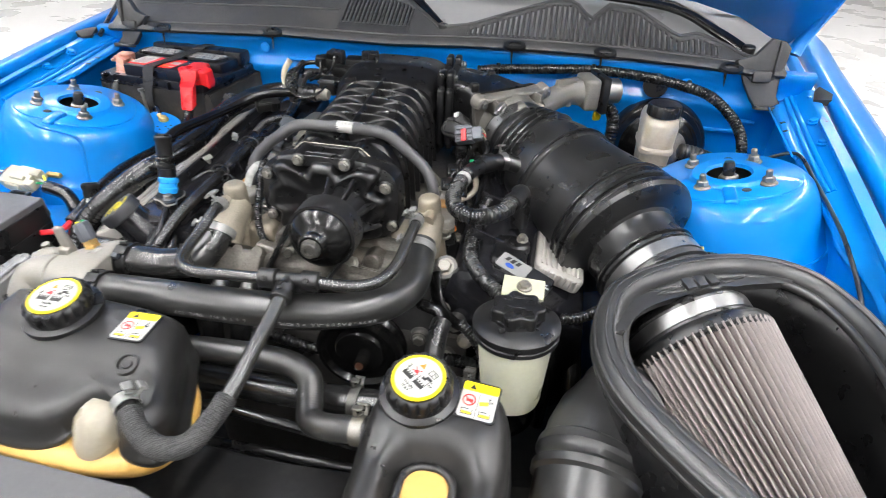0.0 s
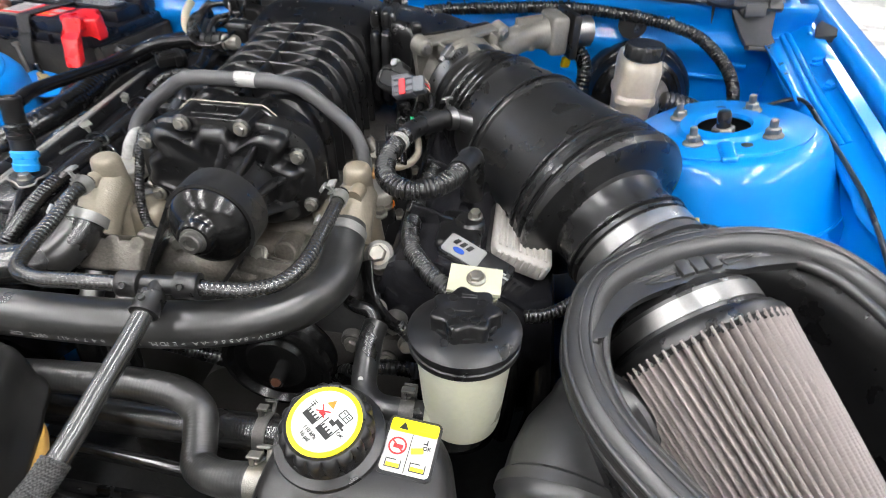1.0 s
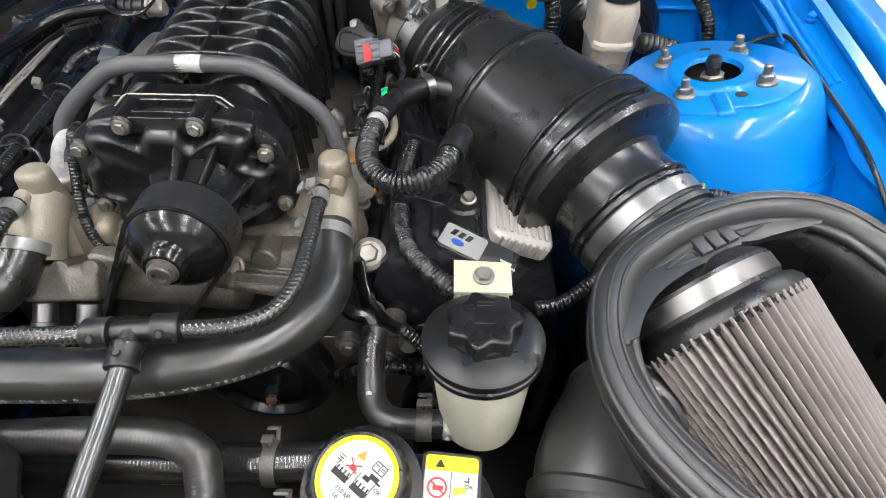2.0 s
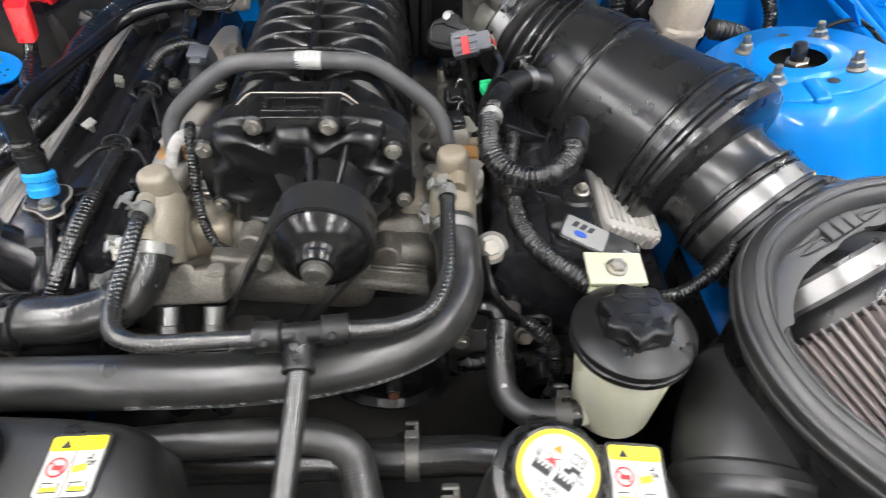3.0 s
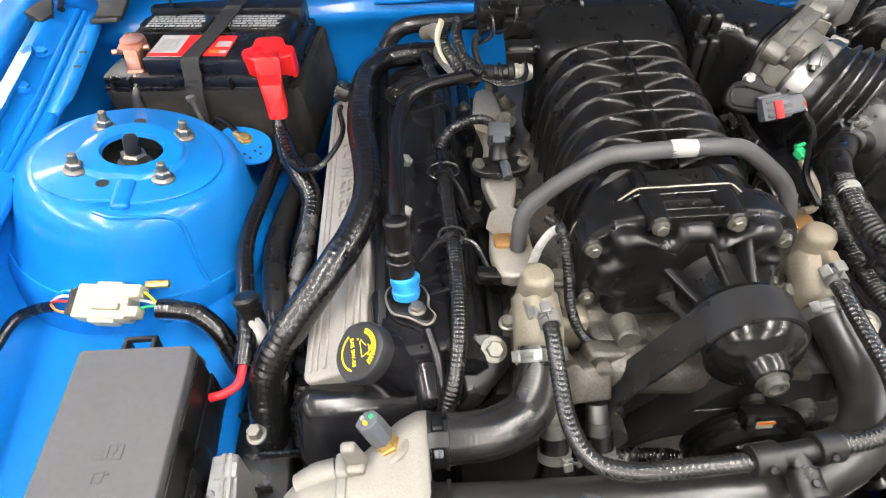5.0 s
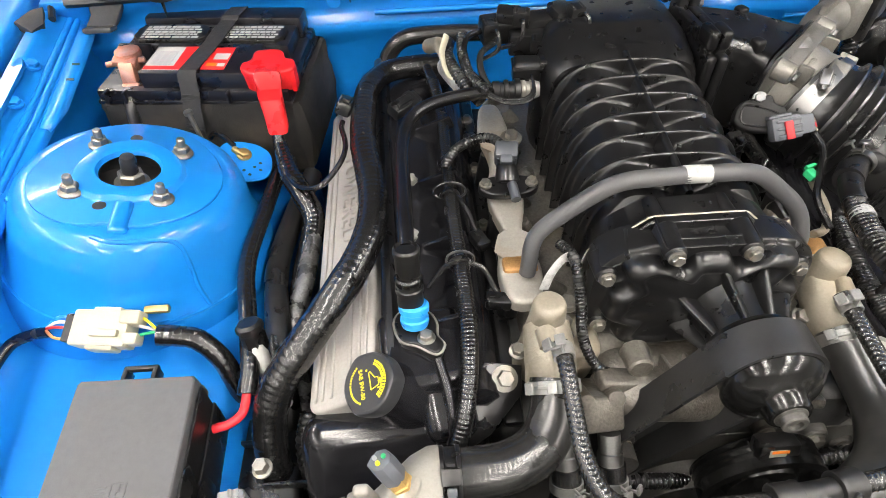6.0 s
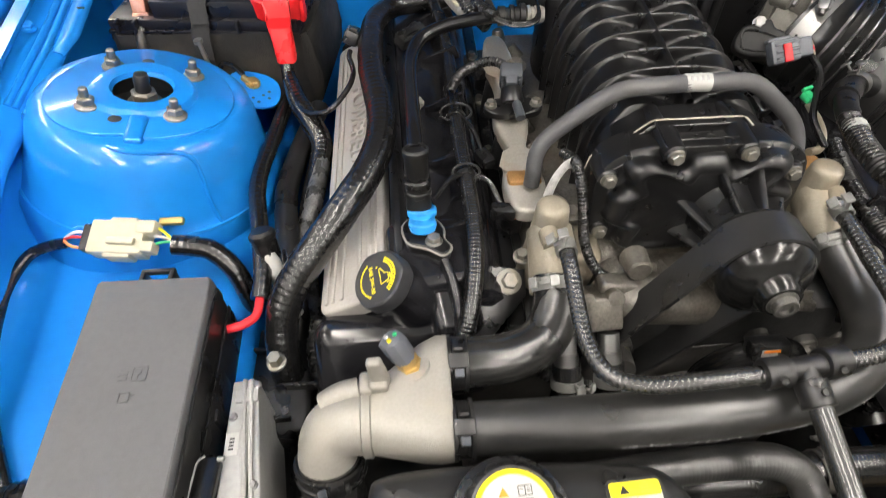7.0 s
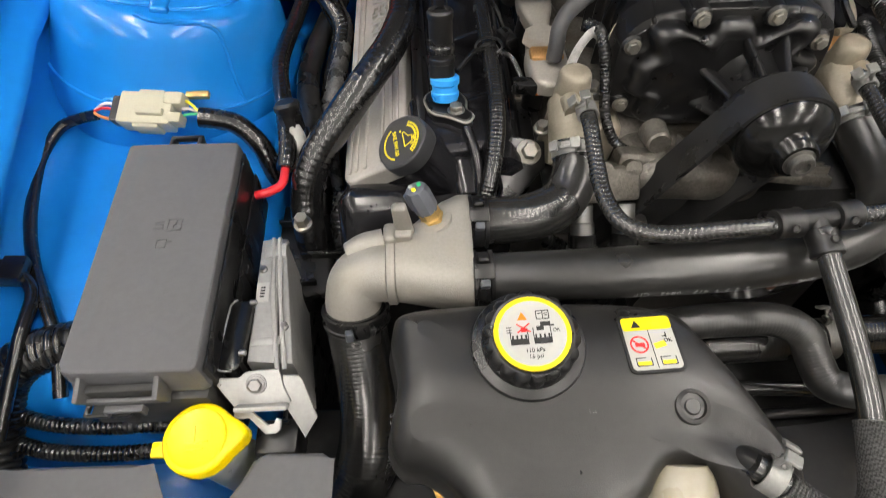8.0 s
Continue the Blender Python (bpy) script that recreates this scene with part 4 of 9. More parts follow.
def fuel_rail(s):
    rail = thing("fuel_rail", (s * 0.15, -0.05, 0.87), "stamped metal fuel rail, stained brown at its end", "fuel rail", "fuel rails of the engine")
    pts = []
    run = 1.0 if s < 0 else 0.36
    yy = [-0.19 + run * d * 0.93 for d in (0, 0.025, 0.05, 0.075, 0.1, 0.13, 0.155, 0.185, 0.215, 0.245, 0.275, 0.305, 0.335)]
    w = [0.012, 0.021, 0.022, 0.017, 0.011, 0.017, 0.02, 0.017, 0.011, 0.013, 0.019, 0.017, 0.01]
    left = [(s * 0.152 - a, y) for y, a in zip(yy, w)]
    right = [(s * 0.152 + a, y) for y, a in zip(yy, w)][::-1]
    out = closed_curve(left + right, 3)
    mm = pose(0, 0, 0.886, 4)
    bm = prism(B(), out, -0.01, 0.006, mm, 0.005)
    b = part("rail_body", bm, mat("fuel_rail_plate", (0.4, 0.38, 0.34), 0.4, 0.55, 0.15, 40, 0.2, 500, dirt=(0.34, 0.2, 0.09), dirt_amt=0.4, dscale=22), rail)
    bm = B()
    rbox(bm, (0.036, 0.02, 0.02), mm @ pose(s * 0.152, -0.146, 0.0), 0.004)
    part("brazed_end", bm, mat("brazing", (0.45, 0.25, 0.1), 0.45, 0.6, 0.3, 80, 0.3, 600), rail)
    for y in (-0.165, -0.06, 0.045, 0.11):
        bm = cyl(B(), (s * 0.165, y, 0.83), (s * 0.16, y, 0.878), 0.012, 0.01, 16)
        inj = part("injector", bm, PLASTIC, rail)
        if y < -0.1:
            bm = lathe(B(), [(0.0118, 0), (0.0118, 0.0022), (0.011, 0.003)], frame_to((s * 0.164, y, 0.852), (0, 0, 1)), 16)
            part("seal_ring", bm, ORANGE, inj, "orange injector seal")
    return rail


for s in (-1, 1):
    fuel_rail(s)

# injector leads and plugs that hide the other rail
lead = thing("injector_loom", (0.16, 0, 0.88), "black taped injector loom with small plugs", "cable")
part("trunk", tube(B(), [(0.172, -0.12, 0.868), (0.168, -0.07, 0.88), (0.163, 0.0, 0.886), (0.165, 0.07, 0.888), (0.17, 0.13, 0.885)], 0.009, 12, 8, Wraps(0.007, 0.04)), TAPE, lead)
for y in (-0.095, -0.045, 0.03, 0.09):
    mm = pose(0.147, y, 0.886, 20, 0, 14)
    bm = rbox(B(), (0.02, 0.024, 0.018), mm, 0.003)
    rbox(bm, (0.012, 0.012, 0.006), mm @ pose(0, -0.004, 0.011), 0.001)
    part("plug", bm, PLASTIC, lead)
    part("plug_lead", tube(B(), [mm @ V((0.004, 0.01, 0)), mm @ V((0.012, 0.02, 0.01)), mm @ V((0.02, 0.012, 0.0))], 0.0028, 8, 5), TAPE, lead)

# pressure sensor with its grey plug, on the fuel rail
sens = thing("rail_sensor", (-0.15, -0.04, 0.895), "black sensor with grey plug bolted to the fuel rail", "sensor")
bm = B()
prism(bm, closed_curve([(-0.034, 0.0), (-0.02, 0.014), (0.02, 0.014), (0.034, 0.0), (0.02, -0.014), (-0.02, -0.014)], 5), 0, 0.008, pose(-0.15, -0.045, 0.896, 4), 0.002)
cyl(bm, (-0.15, -0.038, 0.9), (-0.15, -0.024, 0.914), 0.014, 0.012, 20, 0.002)
part("sensor_base", bm, SATIN, sens)
for x in (-0.178, -0.126):
    part("bolt", bolt(B(), (x + 0.002, -0.045, 0.905), (0, 0, 1), 0.0055, 0.006), ZINC, sens)
bm = B()
pm = pose(-0.149, -0.012, 0.921, 24, 0, -8)
rbox(bm, (0.026, 0.02, 0.026), pm, 0.003)
for k in (-1, 0, 1):
    rbox(bm, (0.004, 0.024, 0.02), pm @ pose(0.009 * k, 0, -0.002), 0.001, 1)
rbox(bm, (0.014, 0.012, 0.01), pm @ pose(0, -0.012, 0.008), 0.002)
SLATE = mat("slate_plug_plastic", (0.05, 0.056, 0.066), 0.4, 0.0, 0.15, 60, 0.1, 900)
part("plug", bm, SLATE, sens)
bm = tube(B(), [(-0.148, -0.052, 0.91), (-0.147, -0.062, 0.909), (-0.146, -0.074, 0.906)], 0.0055, 10, 5)
part("vacuum_stub", bm, SLATE, sens)

# steering pump low at the engine's front corner
pump = thing("steering_pump", (0.25, -0.3, 0.62), "black steering pump with its pulley and bracket", "pump")
part("pump_body", lathe(B(), [(0.045, 0), (0.05, 0.01), (0.05, 0.05), (0.04, 0.06), (0.02, 0.064)], frame_to((0.265, -0.24, 0.675), (0, -1, 0.05)), 32), SATIN, pump)
part("pump_bracket", rbox(B(), (0.12, 0.014, 0.11), pose(0.245, -0.262, 0.72, 0, 12), 0.005), SATIN, pump)
for x, z in ((0.205, 0.765), (0.28, 0.755), (0.285, 0.705), (0.21, 0.69)):
    part("bolt", bolt(B(), (x, -0.271, z), (0, -1, 0.1), 0.0075, 0.008), ZINC, pump)
part("pump_pulley", lathe(B(), [(0.02, 0), (0.058, 0.001), (0.058, 0.022), (0.05, 0.024), (0.04, 0.012), (0.018, 0.012), (0.016, 0.024), (0.008, 0.025)], frame_to((0.265, -0.305, 0.665), (0, -1, 0.05)), 40), GLOSS, pump)
for pts, r in (([(0.3, -0.26, 0.78), (0.325, -0.27, 0.76), (0.335, -0.29, 0.7), (0.33, -0.3, 0.62)], 0.01), ([(0.33, -0.2, 0.77), (0.36, -0.24, 0.74), (0.37, -0.28, 0.68), (0.36, -0.3, 0.6)], 0.013)):
    part("pump_line", tube(B(), pts, r, 12, 6), HOSE, pump)

# ---- supercharger ----
blower = thing("supercharger", (0, -0.08, 0.87), "black satin ribbed supercharger with a nosed drive cover", "supercharger")


def arch(y, w, zt, zs, zb, n=22, px=2.6):
    """A round-shouldered section of the case at y."""
    ring = [V((-w * 1.0, y, zb))]
    for i in range(n + 1):
        a = math.pi * (1 - i / n)
        c, si = math.cos(a), math.sin(a)
        ring.append(V((w * math.copysign(abs(c) ** (2 / px), c), y, zs + (zt - zs) * abs(si) ** (2 / px))))
    ring.append(V((w * 1.0, y, zb)))
    return ring


def lobes(y, zc, zs, zb, valley):
    """A section of the case at y: one hump over each rotor and a valley between them."""
    half = [V((0.047 * i / 11, y, zc - min(valley, 0.075 - math.sqrt(0.075 ** 2 - (0.047 - 0.047 * i / 11) ** 2)))) for i in range(12)]
    for i in range(1, 13):
        a = math.pi / 2 * (1 - i / 12)
        half.append(V((0.047 + 0.039 * math.cos(a), y, zs + (zc - zs) * math.sin(a))))
    half.append(V((0.086, y, zb)))
    return [V((-p.x, p.y, p.z)) for p in half[:0:-1]] + half


def case_at(y):
    return lobes(y, 0.9795 + 0.1 * y, 0.9, 0.855, 0.0125)


def rib_top(p):
    """Where the crest of a rib lies beyond a point of the case."""
    d = V((p.x, 0, p.z - 0.85)).normalized()
    h = 0.9868 + 0.1 * p.y - 0.85
    r = ((abs(d.x) / 0.0965) ** 3.4 + (abs(d.z) / h) ** 3.4) ** (-1 / 3.4)
    return V((d.x * r, p.y, 0.85 + d.z * r))


RIDGE = ((-0.0062, -0.06), (-0.0042, 0.06), (-0.003, 0.3), (-0.0023, 0.75), (-0.0018, 0.93), (-0.0009, 1.0), (0.0009, 1.0), (0.0018, 0.93), (0.0023, 0.75), (0.003, 0.3), (0.0042, 0.06), (0.0062, -0.06))
bm = B()
skin(bm, [case_at(y) for y in (0.075, 0.0, -0.1, -0.142)] + [arch(-0.147, 0.088, 0.9665, 0.90, 0.855, 46), arch(-0.174, 0.094, 0.9625, 0.90, 0.855, 46), arch(-0.1775, 0.0965, 0.9635, 0.90, 0.852, 46)])
case = part("case", bm, SATIN, blower)
for k in range(7):
    y = 0.058 - 0.031 * k
    sec = case_at(y)
    bm = B()
    skin(bm, [[p.lerp(rib_top(p), f) + V((0, dy, 0)) for p in sec] for dy, f in RIDGE], closed=False)
    part("rib", bm, SATIN, case, sharp=60)
bm = B()
rows = []
for i in range(25):
    y = 0.074 - 0.221 * i / 24
    top, low = 0.9866 + 0.1 * y, 0.966 + 0.1 * y
    rows.append([V((dx * 1.9 - 0.002, y, low + (top - low) * f + (0.0125 * (0.5 - 0.5 * math.cos(math.pi * dx / 0.042)) * (1 - max(0, f))))) for dx, f in RIDGE])
skin(bm, rows, closed=False)
part("spine", bm, SATIN, case, sharp=60)


# the rear plenum, its bolted joint and the flat neck to the throttle
def plenum_ring(y, wl, wr, zt, n=40, px=5.0):
    ring = [V((-wl, y, 0.86))]
    for i in range(n + 1):
        a = math.pi * (1 - i / n)
        c, si = math.cos(a), math.sin(a)
        ring.append(V(((wr if c > 0 else wl) * math.copysign(abs(c) ** (2 / px), c), y, 0.9 + (zt - 0.9) * abs(si) ** (2 / px))))
    return ring + [V((wr, y, 0.86))]


bm = B()
skin(bm, [plenum_ring(*r) for r in ((0.062, 0.089, 0.089, 0.9865), (0.07, 0.094, 0.092, 0.9905), (0.09, 0.099, 0.096, 0.9945), (0.118, 0.098, 0.098, 1.0), (0.124, 0.097, 0.098, 1.0025), (0.13, 0.095, 0.098, 1.0035), (0.19, 0.078, 0.098, 1.0035), (0.202, 0.074, 0.096, 0.998), (0.206, 0.07, 0.092, 0.985))])
part("plenum", bm, SATIN, blower)
for x0, x1 in ((0.09, 0.103), (0.105, 0.118)):
    bm = rbox(B(), (x1 - x0, 0.112, 0.13), pose((x0 + x1) / 2, 0.13, 0.937, 0, 0, 3), 0.004, 3)
    rbox(bm, (x1 - x0, 0.032, 0.024), pose((x0 + x1) / 2 + 0.002, 0.085, 1.0, 0, 0, 3), 0.005, 3)
    rbox(bm, (x1 - x0, 0.028, 0.024), pose((x0 + x1) / 2 - 0.001, 0.174, 1.003, 0, 0, 3), 0.005, 3)
    rbox(bm, (x1 - x0, 0.024, 0.1), pose((x0 + x1) / 2 + 0.003, 0.073, 0.935, 0, 0, 3), 0.005, 3)
    part("flange_joint", bm, SATIN, blower)
for y in (0.085, 0.174):
    part("bolt", bolt(B(), (0.1195, y, 1.0), (1, 0, 0.1), 0.0055), STEEL, blower)
bm = B()
rings = []
for c, u, w, h in (((0.114, 0.13, 0.935), (0, 1), 0.05, 0.063), ((0.135, 0.126, 0.935), (0.1, 1), 0.049, 0.062), ((0.17, 0.118, 0.934), (0.42, 0.9), 0.052, 0.058), ((0.198, 0.104, 0.93), (0.7, 0.71), 0.058, 0.055), ((0.206, 0.097, 0.929), (0.715, 0.69), 0.06, 0.056)):
    u = V((*u, 0)).normalized()
    rings.append([V(c) + u * x + V((0, 0, y)) for x, y in round_rect(w * 2, h * 2, 0.014, 5)])
skin(bm, rings)
part("throttle_neck", bm, SATIN, blower)
for d in (-0.02, 0.022):
    part("neck_boss", rbox(B(), (0.014, 0.016, 0.02), pose(0.165 + d * 0.4, 0.118 + d * 2.0, 0.988, 0, 0, 20), 0.004, 3), SATIN, blower)
# front cover: lobed flange, stepped dome, window boss, nose
fc = frame_to((0, -0.198, 0.905), (0, -1, 0.10))
COVER_BOLTS = ((-0.09, -0.216, 0.934), (-0.038, -0.222, 0.963), (0.028, -0.222, 0.963), (0.083, -0.217, 0.933), (-0.088, -0.221, 0.872), (0.092, -0.219, 0.876))
outline = []
for i in range(144):
    a = 2 * math.pi * i / 144
    c, si = math.cos(a), math.sin(a)
    outline.append((c, si, (abs(c / 0.1015) ** 3.6 + abs(si / 0.06) ** 3.6) ** (-1 / 3.6)))


def scalloped(c, si, r):
    """The raised face keeps clear of the bolts, in scallops."""
    q = 0.93 * r
    for x, y, z in COVER_BOLTS + ((-0.105, 0, 0.906), (0.1, 0, 0.9)):
        dz = z - 0.905
        rb = math.hypot(x, dz)
        cut = rb - 0.0185
        d = math.acos(max(-1.0, min(1.0, (c * x + si * dz) / rb))) * rb
        if q > cut:
            q -= (q - cut) * math.exp(-(d / 0.0135) ** 4)
    return q


scal = [scalloped(*p) for p in outline]
scal = [(scal[i - 2] + scal[i - 1] * 2 + scal[i] * 3 + scal[(i + 1) % 144] * 2 + scal[(i + 2) % 144]) / 9 for i in range(144)]


def ring_at(f, z):
    return [fc @ V((c * r * f, si * r * f, z)) for c, si, r in outline]


def face_at(inset, z):
    return [fc @ V((c * (q - inset), si * (q - inset), z)) for (c, si, r), q in zip(outline, scal)]


bm = B()
skin(bm, [ring_at(0.99, -0.0195), ring_at(0.995, 0.010), ring_at(0.985, 0.0135), ring_at(0.96, 0.0145), face_at(-0.0015, 0.015), face_at(0, 0.0165), face_at(0.0006, 0.0215), face_at(0.0018, 0.0258), face_at(0.0036, 0.0292), face_at(0.0062, 0.0318), face_at(0.0092, 0.0333), face_at(0.0125, 0.034), face_at(0.0155, 0.0335), face_at(0.018, 0.0318), face_at(0.021, 0.0308), [fc @ V((c * 0.02, si * 0.02, 0.0308)) for c, si, r in outline]])
cover = part("front_cover", bm, SATIN, blower, sharp=50)
for x, y, z in COVER_BOLTS:
    bm = B()
    cyl(bm, (x, -0.185, z), (x, y + 0.003, z), 0.0112, 0.0098, 20, 0.002)
    boss = part("bolt_boss", bm, SATIN, blower)
    part("bolt", bolt(B(), (x, y + 0.002, z), (0, -1, 0.1), 0.0058, 0.006, 1.35), ZINC, boss)
part("bolt", bolt(B(), (-0.045, -0.2275, 0.876), (0, -1, 0.1), 0.006, 0.003), DARKSTEEL, cover)
# window boss on the sloping top
bm = B()
wm = frame_to((-0.005, -0.1955, 0.9685), (0, -0.06, 1), (0, 1, 0))
o, i_ = round_rect(0.082, 0.038, 0.003), round_rect(0.056, 0.019, 0.0025)
skin(bm, [[wm @ V((x, y, -0.014)) for x, y in o], [wm @ V((x, y, 0.0012)) for x, y in o], [wm @ V((x * 0.975, y * 0.95, 0.0026)) for x, y in o], [wm @ V((x * 1.02, y * 1.05, 0.0026)) for x, y in i_], [wm @ V((x, y, 0.0016)) for x, y in i_], [wm @ V((x * 0.95, y * 0.86, -0.006)) for x, y in i_]])
part("window_boss", bm, SATIN, cover)
for pts, z in ((o, 0.0018), (i_, 0.0022)):
    ring = [wm @ V((x, y, z)) for x, y in pts]
    part("window_edge", tube(B(), [*ring, ring[0]], 0.0011, 8, 1), SATIN, cover)
for s in (-1, 1):
    ring = [(s * 0.06 - 0.005, -0.184, 0.9555), (s * 0.088 - 0.005, -0.186, 0.938), (s * 0.09 - 0.005, -0.205, 0.936), (s * 0.066 - 0.005, -0.207, 0.9525), (s * 0.06 - 0.005, -0.184, 0.9555)]
    part("corner_pocket", tube(B(), ring, 0.0016, 8, 2), SATIN, cover)
for x in (-0.038, 0.028):
    part("bolt_tube", cyl(B(), (x, -0.214, 0.9605), (x, -0.145, 0.9595), 0.009, 0.0075, 18, 0.001), SATIN, cover)
for s in (-1, 1):
    bm = B()
    rbox(bm, (0.004, 0.034, 0.012), pose(s * 0.07, -0.194, 0.9535, 0, s * 30, s * 14), 0.0012)
    rbox(bm, (0.004, 0.034, 0.012), pose(s * 0.09, -0.194, 0.938, 0, s * 52, -s * 6), 0.0012)
    part("corner_gusset", bm, SATIN, cover)
# the seam: two lips and a pale gasket line between them
seam = [V((x, 0, z)) for x, z in ((-0.0985, 0.885), (-0.0985, 0.915), (-0.096, 0.929), (-0.086, 0.941), (-0.064, 0.9525), (-0.049, 0.9665), (-0.044, 0.9685), (0.034, 0.9685), (0.039, 0.9665), (0.054, 0.9525), (0.078, 0.941), (0.09, 0.929), (0.0965, 0.915), (0.0975, 0.885))]
for y in (-0.1745, -0.1815):
    part("seam_lip", tube(B(), [V((p.x, y, p.z)) for p in seam], 0.0024, 8, 1), SATIN, cover)
part("gasket_line", tube(B(), [V((p.x * 1.03, -0.178, p.z + 0.0036)) for p in seam], 0.0009, 6, 1), mat("gasket_edge", (0.4, 0.37, 0.3), 0.6), cover)
# nose with ribs
nx, nz = 0.025, 0.897
nm = frame_to((nx, -0.222, nz), (0, -1, 0.08))
bm = lathe(B(), [(0.04, 0), (0.036, 0.01), (0.032, 0.03), (0.031, 0.05)], nm, 32)
nose = part("nose", bm, SATIN, blower)
for a in (20, 70, 110, 160, 200, 340):
    bm = B()
    c, si = math.cos(radians(a)), math.sin(radians(a))
    rad, side = V((c, si, 0)), V((-si, c, 0))
    pr = [(0.03, 0.0), (0.058, 0.0), (0.035, 0.046), (0.03, 0.046)]
    skin(bm, [[nm @ (rad * (r if r <= 0.03 else r - low) + side * e + V((0, 0, h))) for r, h in pr] for e, low in ((-0.0036, 0.0045), (-0.0022, 0.0014), (-0.0008, 0.0), (0.0008, 0.0), (0.0022, 0.0014), (0.0036, 0.0045))])
    part("nose_rib", bm, SATIN, nose)
# pulley and its belt
bm = lathe(B(), [(0.036, 0.048), (0.041, 0.049), (0.041, 0.052), (0.0385, 0.053), (0.0385, 0.086), (0.041, 0.087), (0.041, 0.0895), (0.0404, 0.0915), (0.039, 0.0942), (0.0366, 0.0972), (0.0335, 0.1), (0.03, 0.1024), (0.026, 0.1045), (0.0222, 0.106), (0.0195, 0.1078), (0.0185, 0.1098), (0.0175, 0.1165), (0.0155, 0.1185), (0.011, 0.1187)], nm, 48)
pul = part("pulley", bm, GLOSS, blower, "glossy black drive pulley")
bm = lathe(B(), [(0.0128, 0.118), (0.0128, 0.1195), (0.0105, 0.1205), (0.0102, 0.1255), (0.0092, 0.1265), (0.006, 0.1265), (0.0055, 0.123)], nm, 28)
part("pulley_nut", bm, DARKSTEEL, pul)
belt = thing("drive_belt", (-0.1, -0.3, 0.78), "black ribbed rubber drive belt round the blower pulley", "belt")
yb0, yb1 = -0.2755, -0.3085
cx, cz, rr = nx, nz + 0.006, 0.0412
ix, iz, ir = -0.075, 0.745, 0.03
path = []
ang = math.atan2(cz - iz, cx - ix)
for k in range(17):
    a = ang + math.pi / 2 - math.pi * 1.12 * k / 16
    path.append((cx + rr * math.cos(a), cz + rr * math.sin(a)))
lo = []
for k in range(9):
    a = ang - math.pi / 2 - math.pi * k / 8 + 0.1
    lo.append((ix + ir * math.cos(a), iz + ir * math.sin(a)))
loop = path + lo
bm = B()
rings = []
for j, (x, z) in enumerate(loop):
    x0, z0 = loop[j - 1]
    x1, z1 = loop[(j + 1) % len(loop)]
    d = V((x1 - x0, 0, z1 - z0)).normalized()
    nrm = V((-d.z, 0, d.x))
    base = V((x, 0, z))
    rings.append([base + V((0, yb0, 0)), base + V((0, yb1, 0)), base + nrm * 0.004 + V((0, yb1, 0)), base + nrm * 0.004 + V((0, yb0, 0))])
rings.append(rings[0])
skin(bm, rings, caps=False)
bmesh.ops.remove_doubles(bm, verts=bm.verts, dist=1e-5)
part("belt_loop", bm, RUBBER, belt)
bm = lathe(B(), [(0.012, 0.0), (0.029, 0.001), (0.029, 0.034), (0.012, 0.035)], frame_to((ix, -0.274, iz), (0, -1, 0)), 28)
part("idler", bm, DARKSTEEL, belt)
bm = lathe(B(), [(0.03, 0), (0.062, 0.001), (0.062, 0.003), (0.059, 0.005), (0.062, 0.008), (0.059, 0.011), (0.062, 0.014), (0.059, 0.017), (0.062, 0.02), (0.062, 0.03), (0.055, 0.032), (0.05, 0.024), (0.038, 0.022), (0.034, 0.028), (0.02, 0.03)], frame_to((0.075, -0.305, 0.735), (0, -1, 0)), 40)
part("accessory_pulley", bm, GLOSS, belt)
bm = lathe(B(), [(0.012, 0), (0.009, 0.012), (0.009, 0.024), (0.0075, 0.027), (0.005, 0.024)], frame_to((0.08, -0.325, 0.724), (0, -1, 0.2)), 18)
hub = part("pulley_hub", bm, GLOSS, belt)
part("hub_bore", lathe(B(), [(0.0055, 0.0), (0.0055, 0.0268), (0.002, 0.0272)], frame_to((0.08, -0.325, 0.724), (0, -1, 0.2)), 14), mat("rusty_bore", (0.14, 0.06, 0.035), 0.6, 0.3, 0.3, 200, 0.3, 900), hub)
bm = lathe(B(), [(0.03, 0), (0.07, 0.001), (0.07, 0.03), (0.05, 0.026)], frame_to((0.03, -0.29, 0.64), (0, -1, 0)), 40)
part("crank_pulley", bm, DARKSTEEL, belt)

# bypass tube over the blower
byp = thing("bypass_tube", (0, -0.14, 0.9), "grey coated bypass tube arching over the supercharger", "pipe")
bm = tube(B(), [(-0.147, -0.16, 0.885), (-0.146, -0.158, 0.9), (-0.144, -0.152, 0.917), (-0.136, -0.147, 0.931), (-0.118, -0.145, 0.948), (-0.095, -0.143, 0.966), (-0.078, -0.142, 0.977), (-0.06, -0.141, 0.9825), (-0.03, -0.14, 0.9835), (0.003, -0.139, 0.984), (0.035, -0.138, 0.983), (0.056, -0.137, 0.9805), (0.072, -0.136, 0.973), (0.095, -0.135, 0.955), (0.118, -0.136, 0.935), (0.13, -0.14, 0.917), (0.1365, -0.146, 0.895), (0.137, -0.148, 0.875)], 0.0083, 20, 4)
part("tube", bm, GREYTUBE, byp)
bm = tube(B(), [(-0.009, -0.139, 0.984), (0.003, -0.139, 0.9842), (0.015, -0.1393, 0.9838)], 0.0086, 20, 3)
tl = part("sticker", bm, PAPER, byp, "white printed sticker round the tube")
for k in range(4):
    part("print_bar", rbox(B(), (0.0022, 0.005, 0.0006), pose(-0.005 + 0.005 * k, -0.1431, 0.9916, 28), 0), SILVERINK, tl)

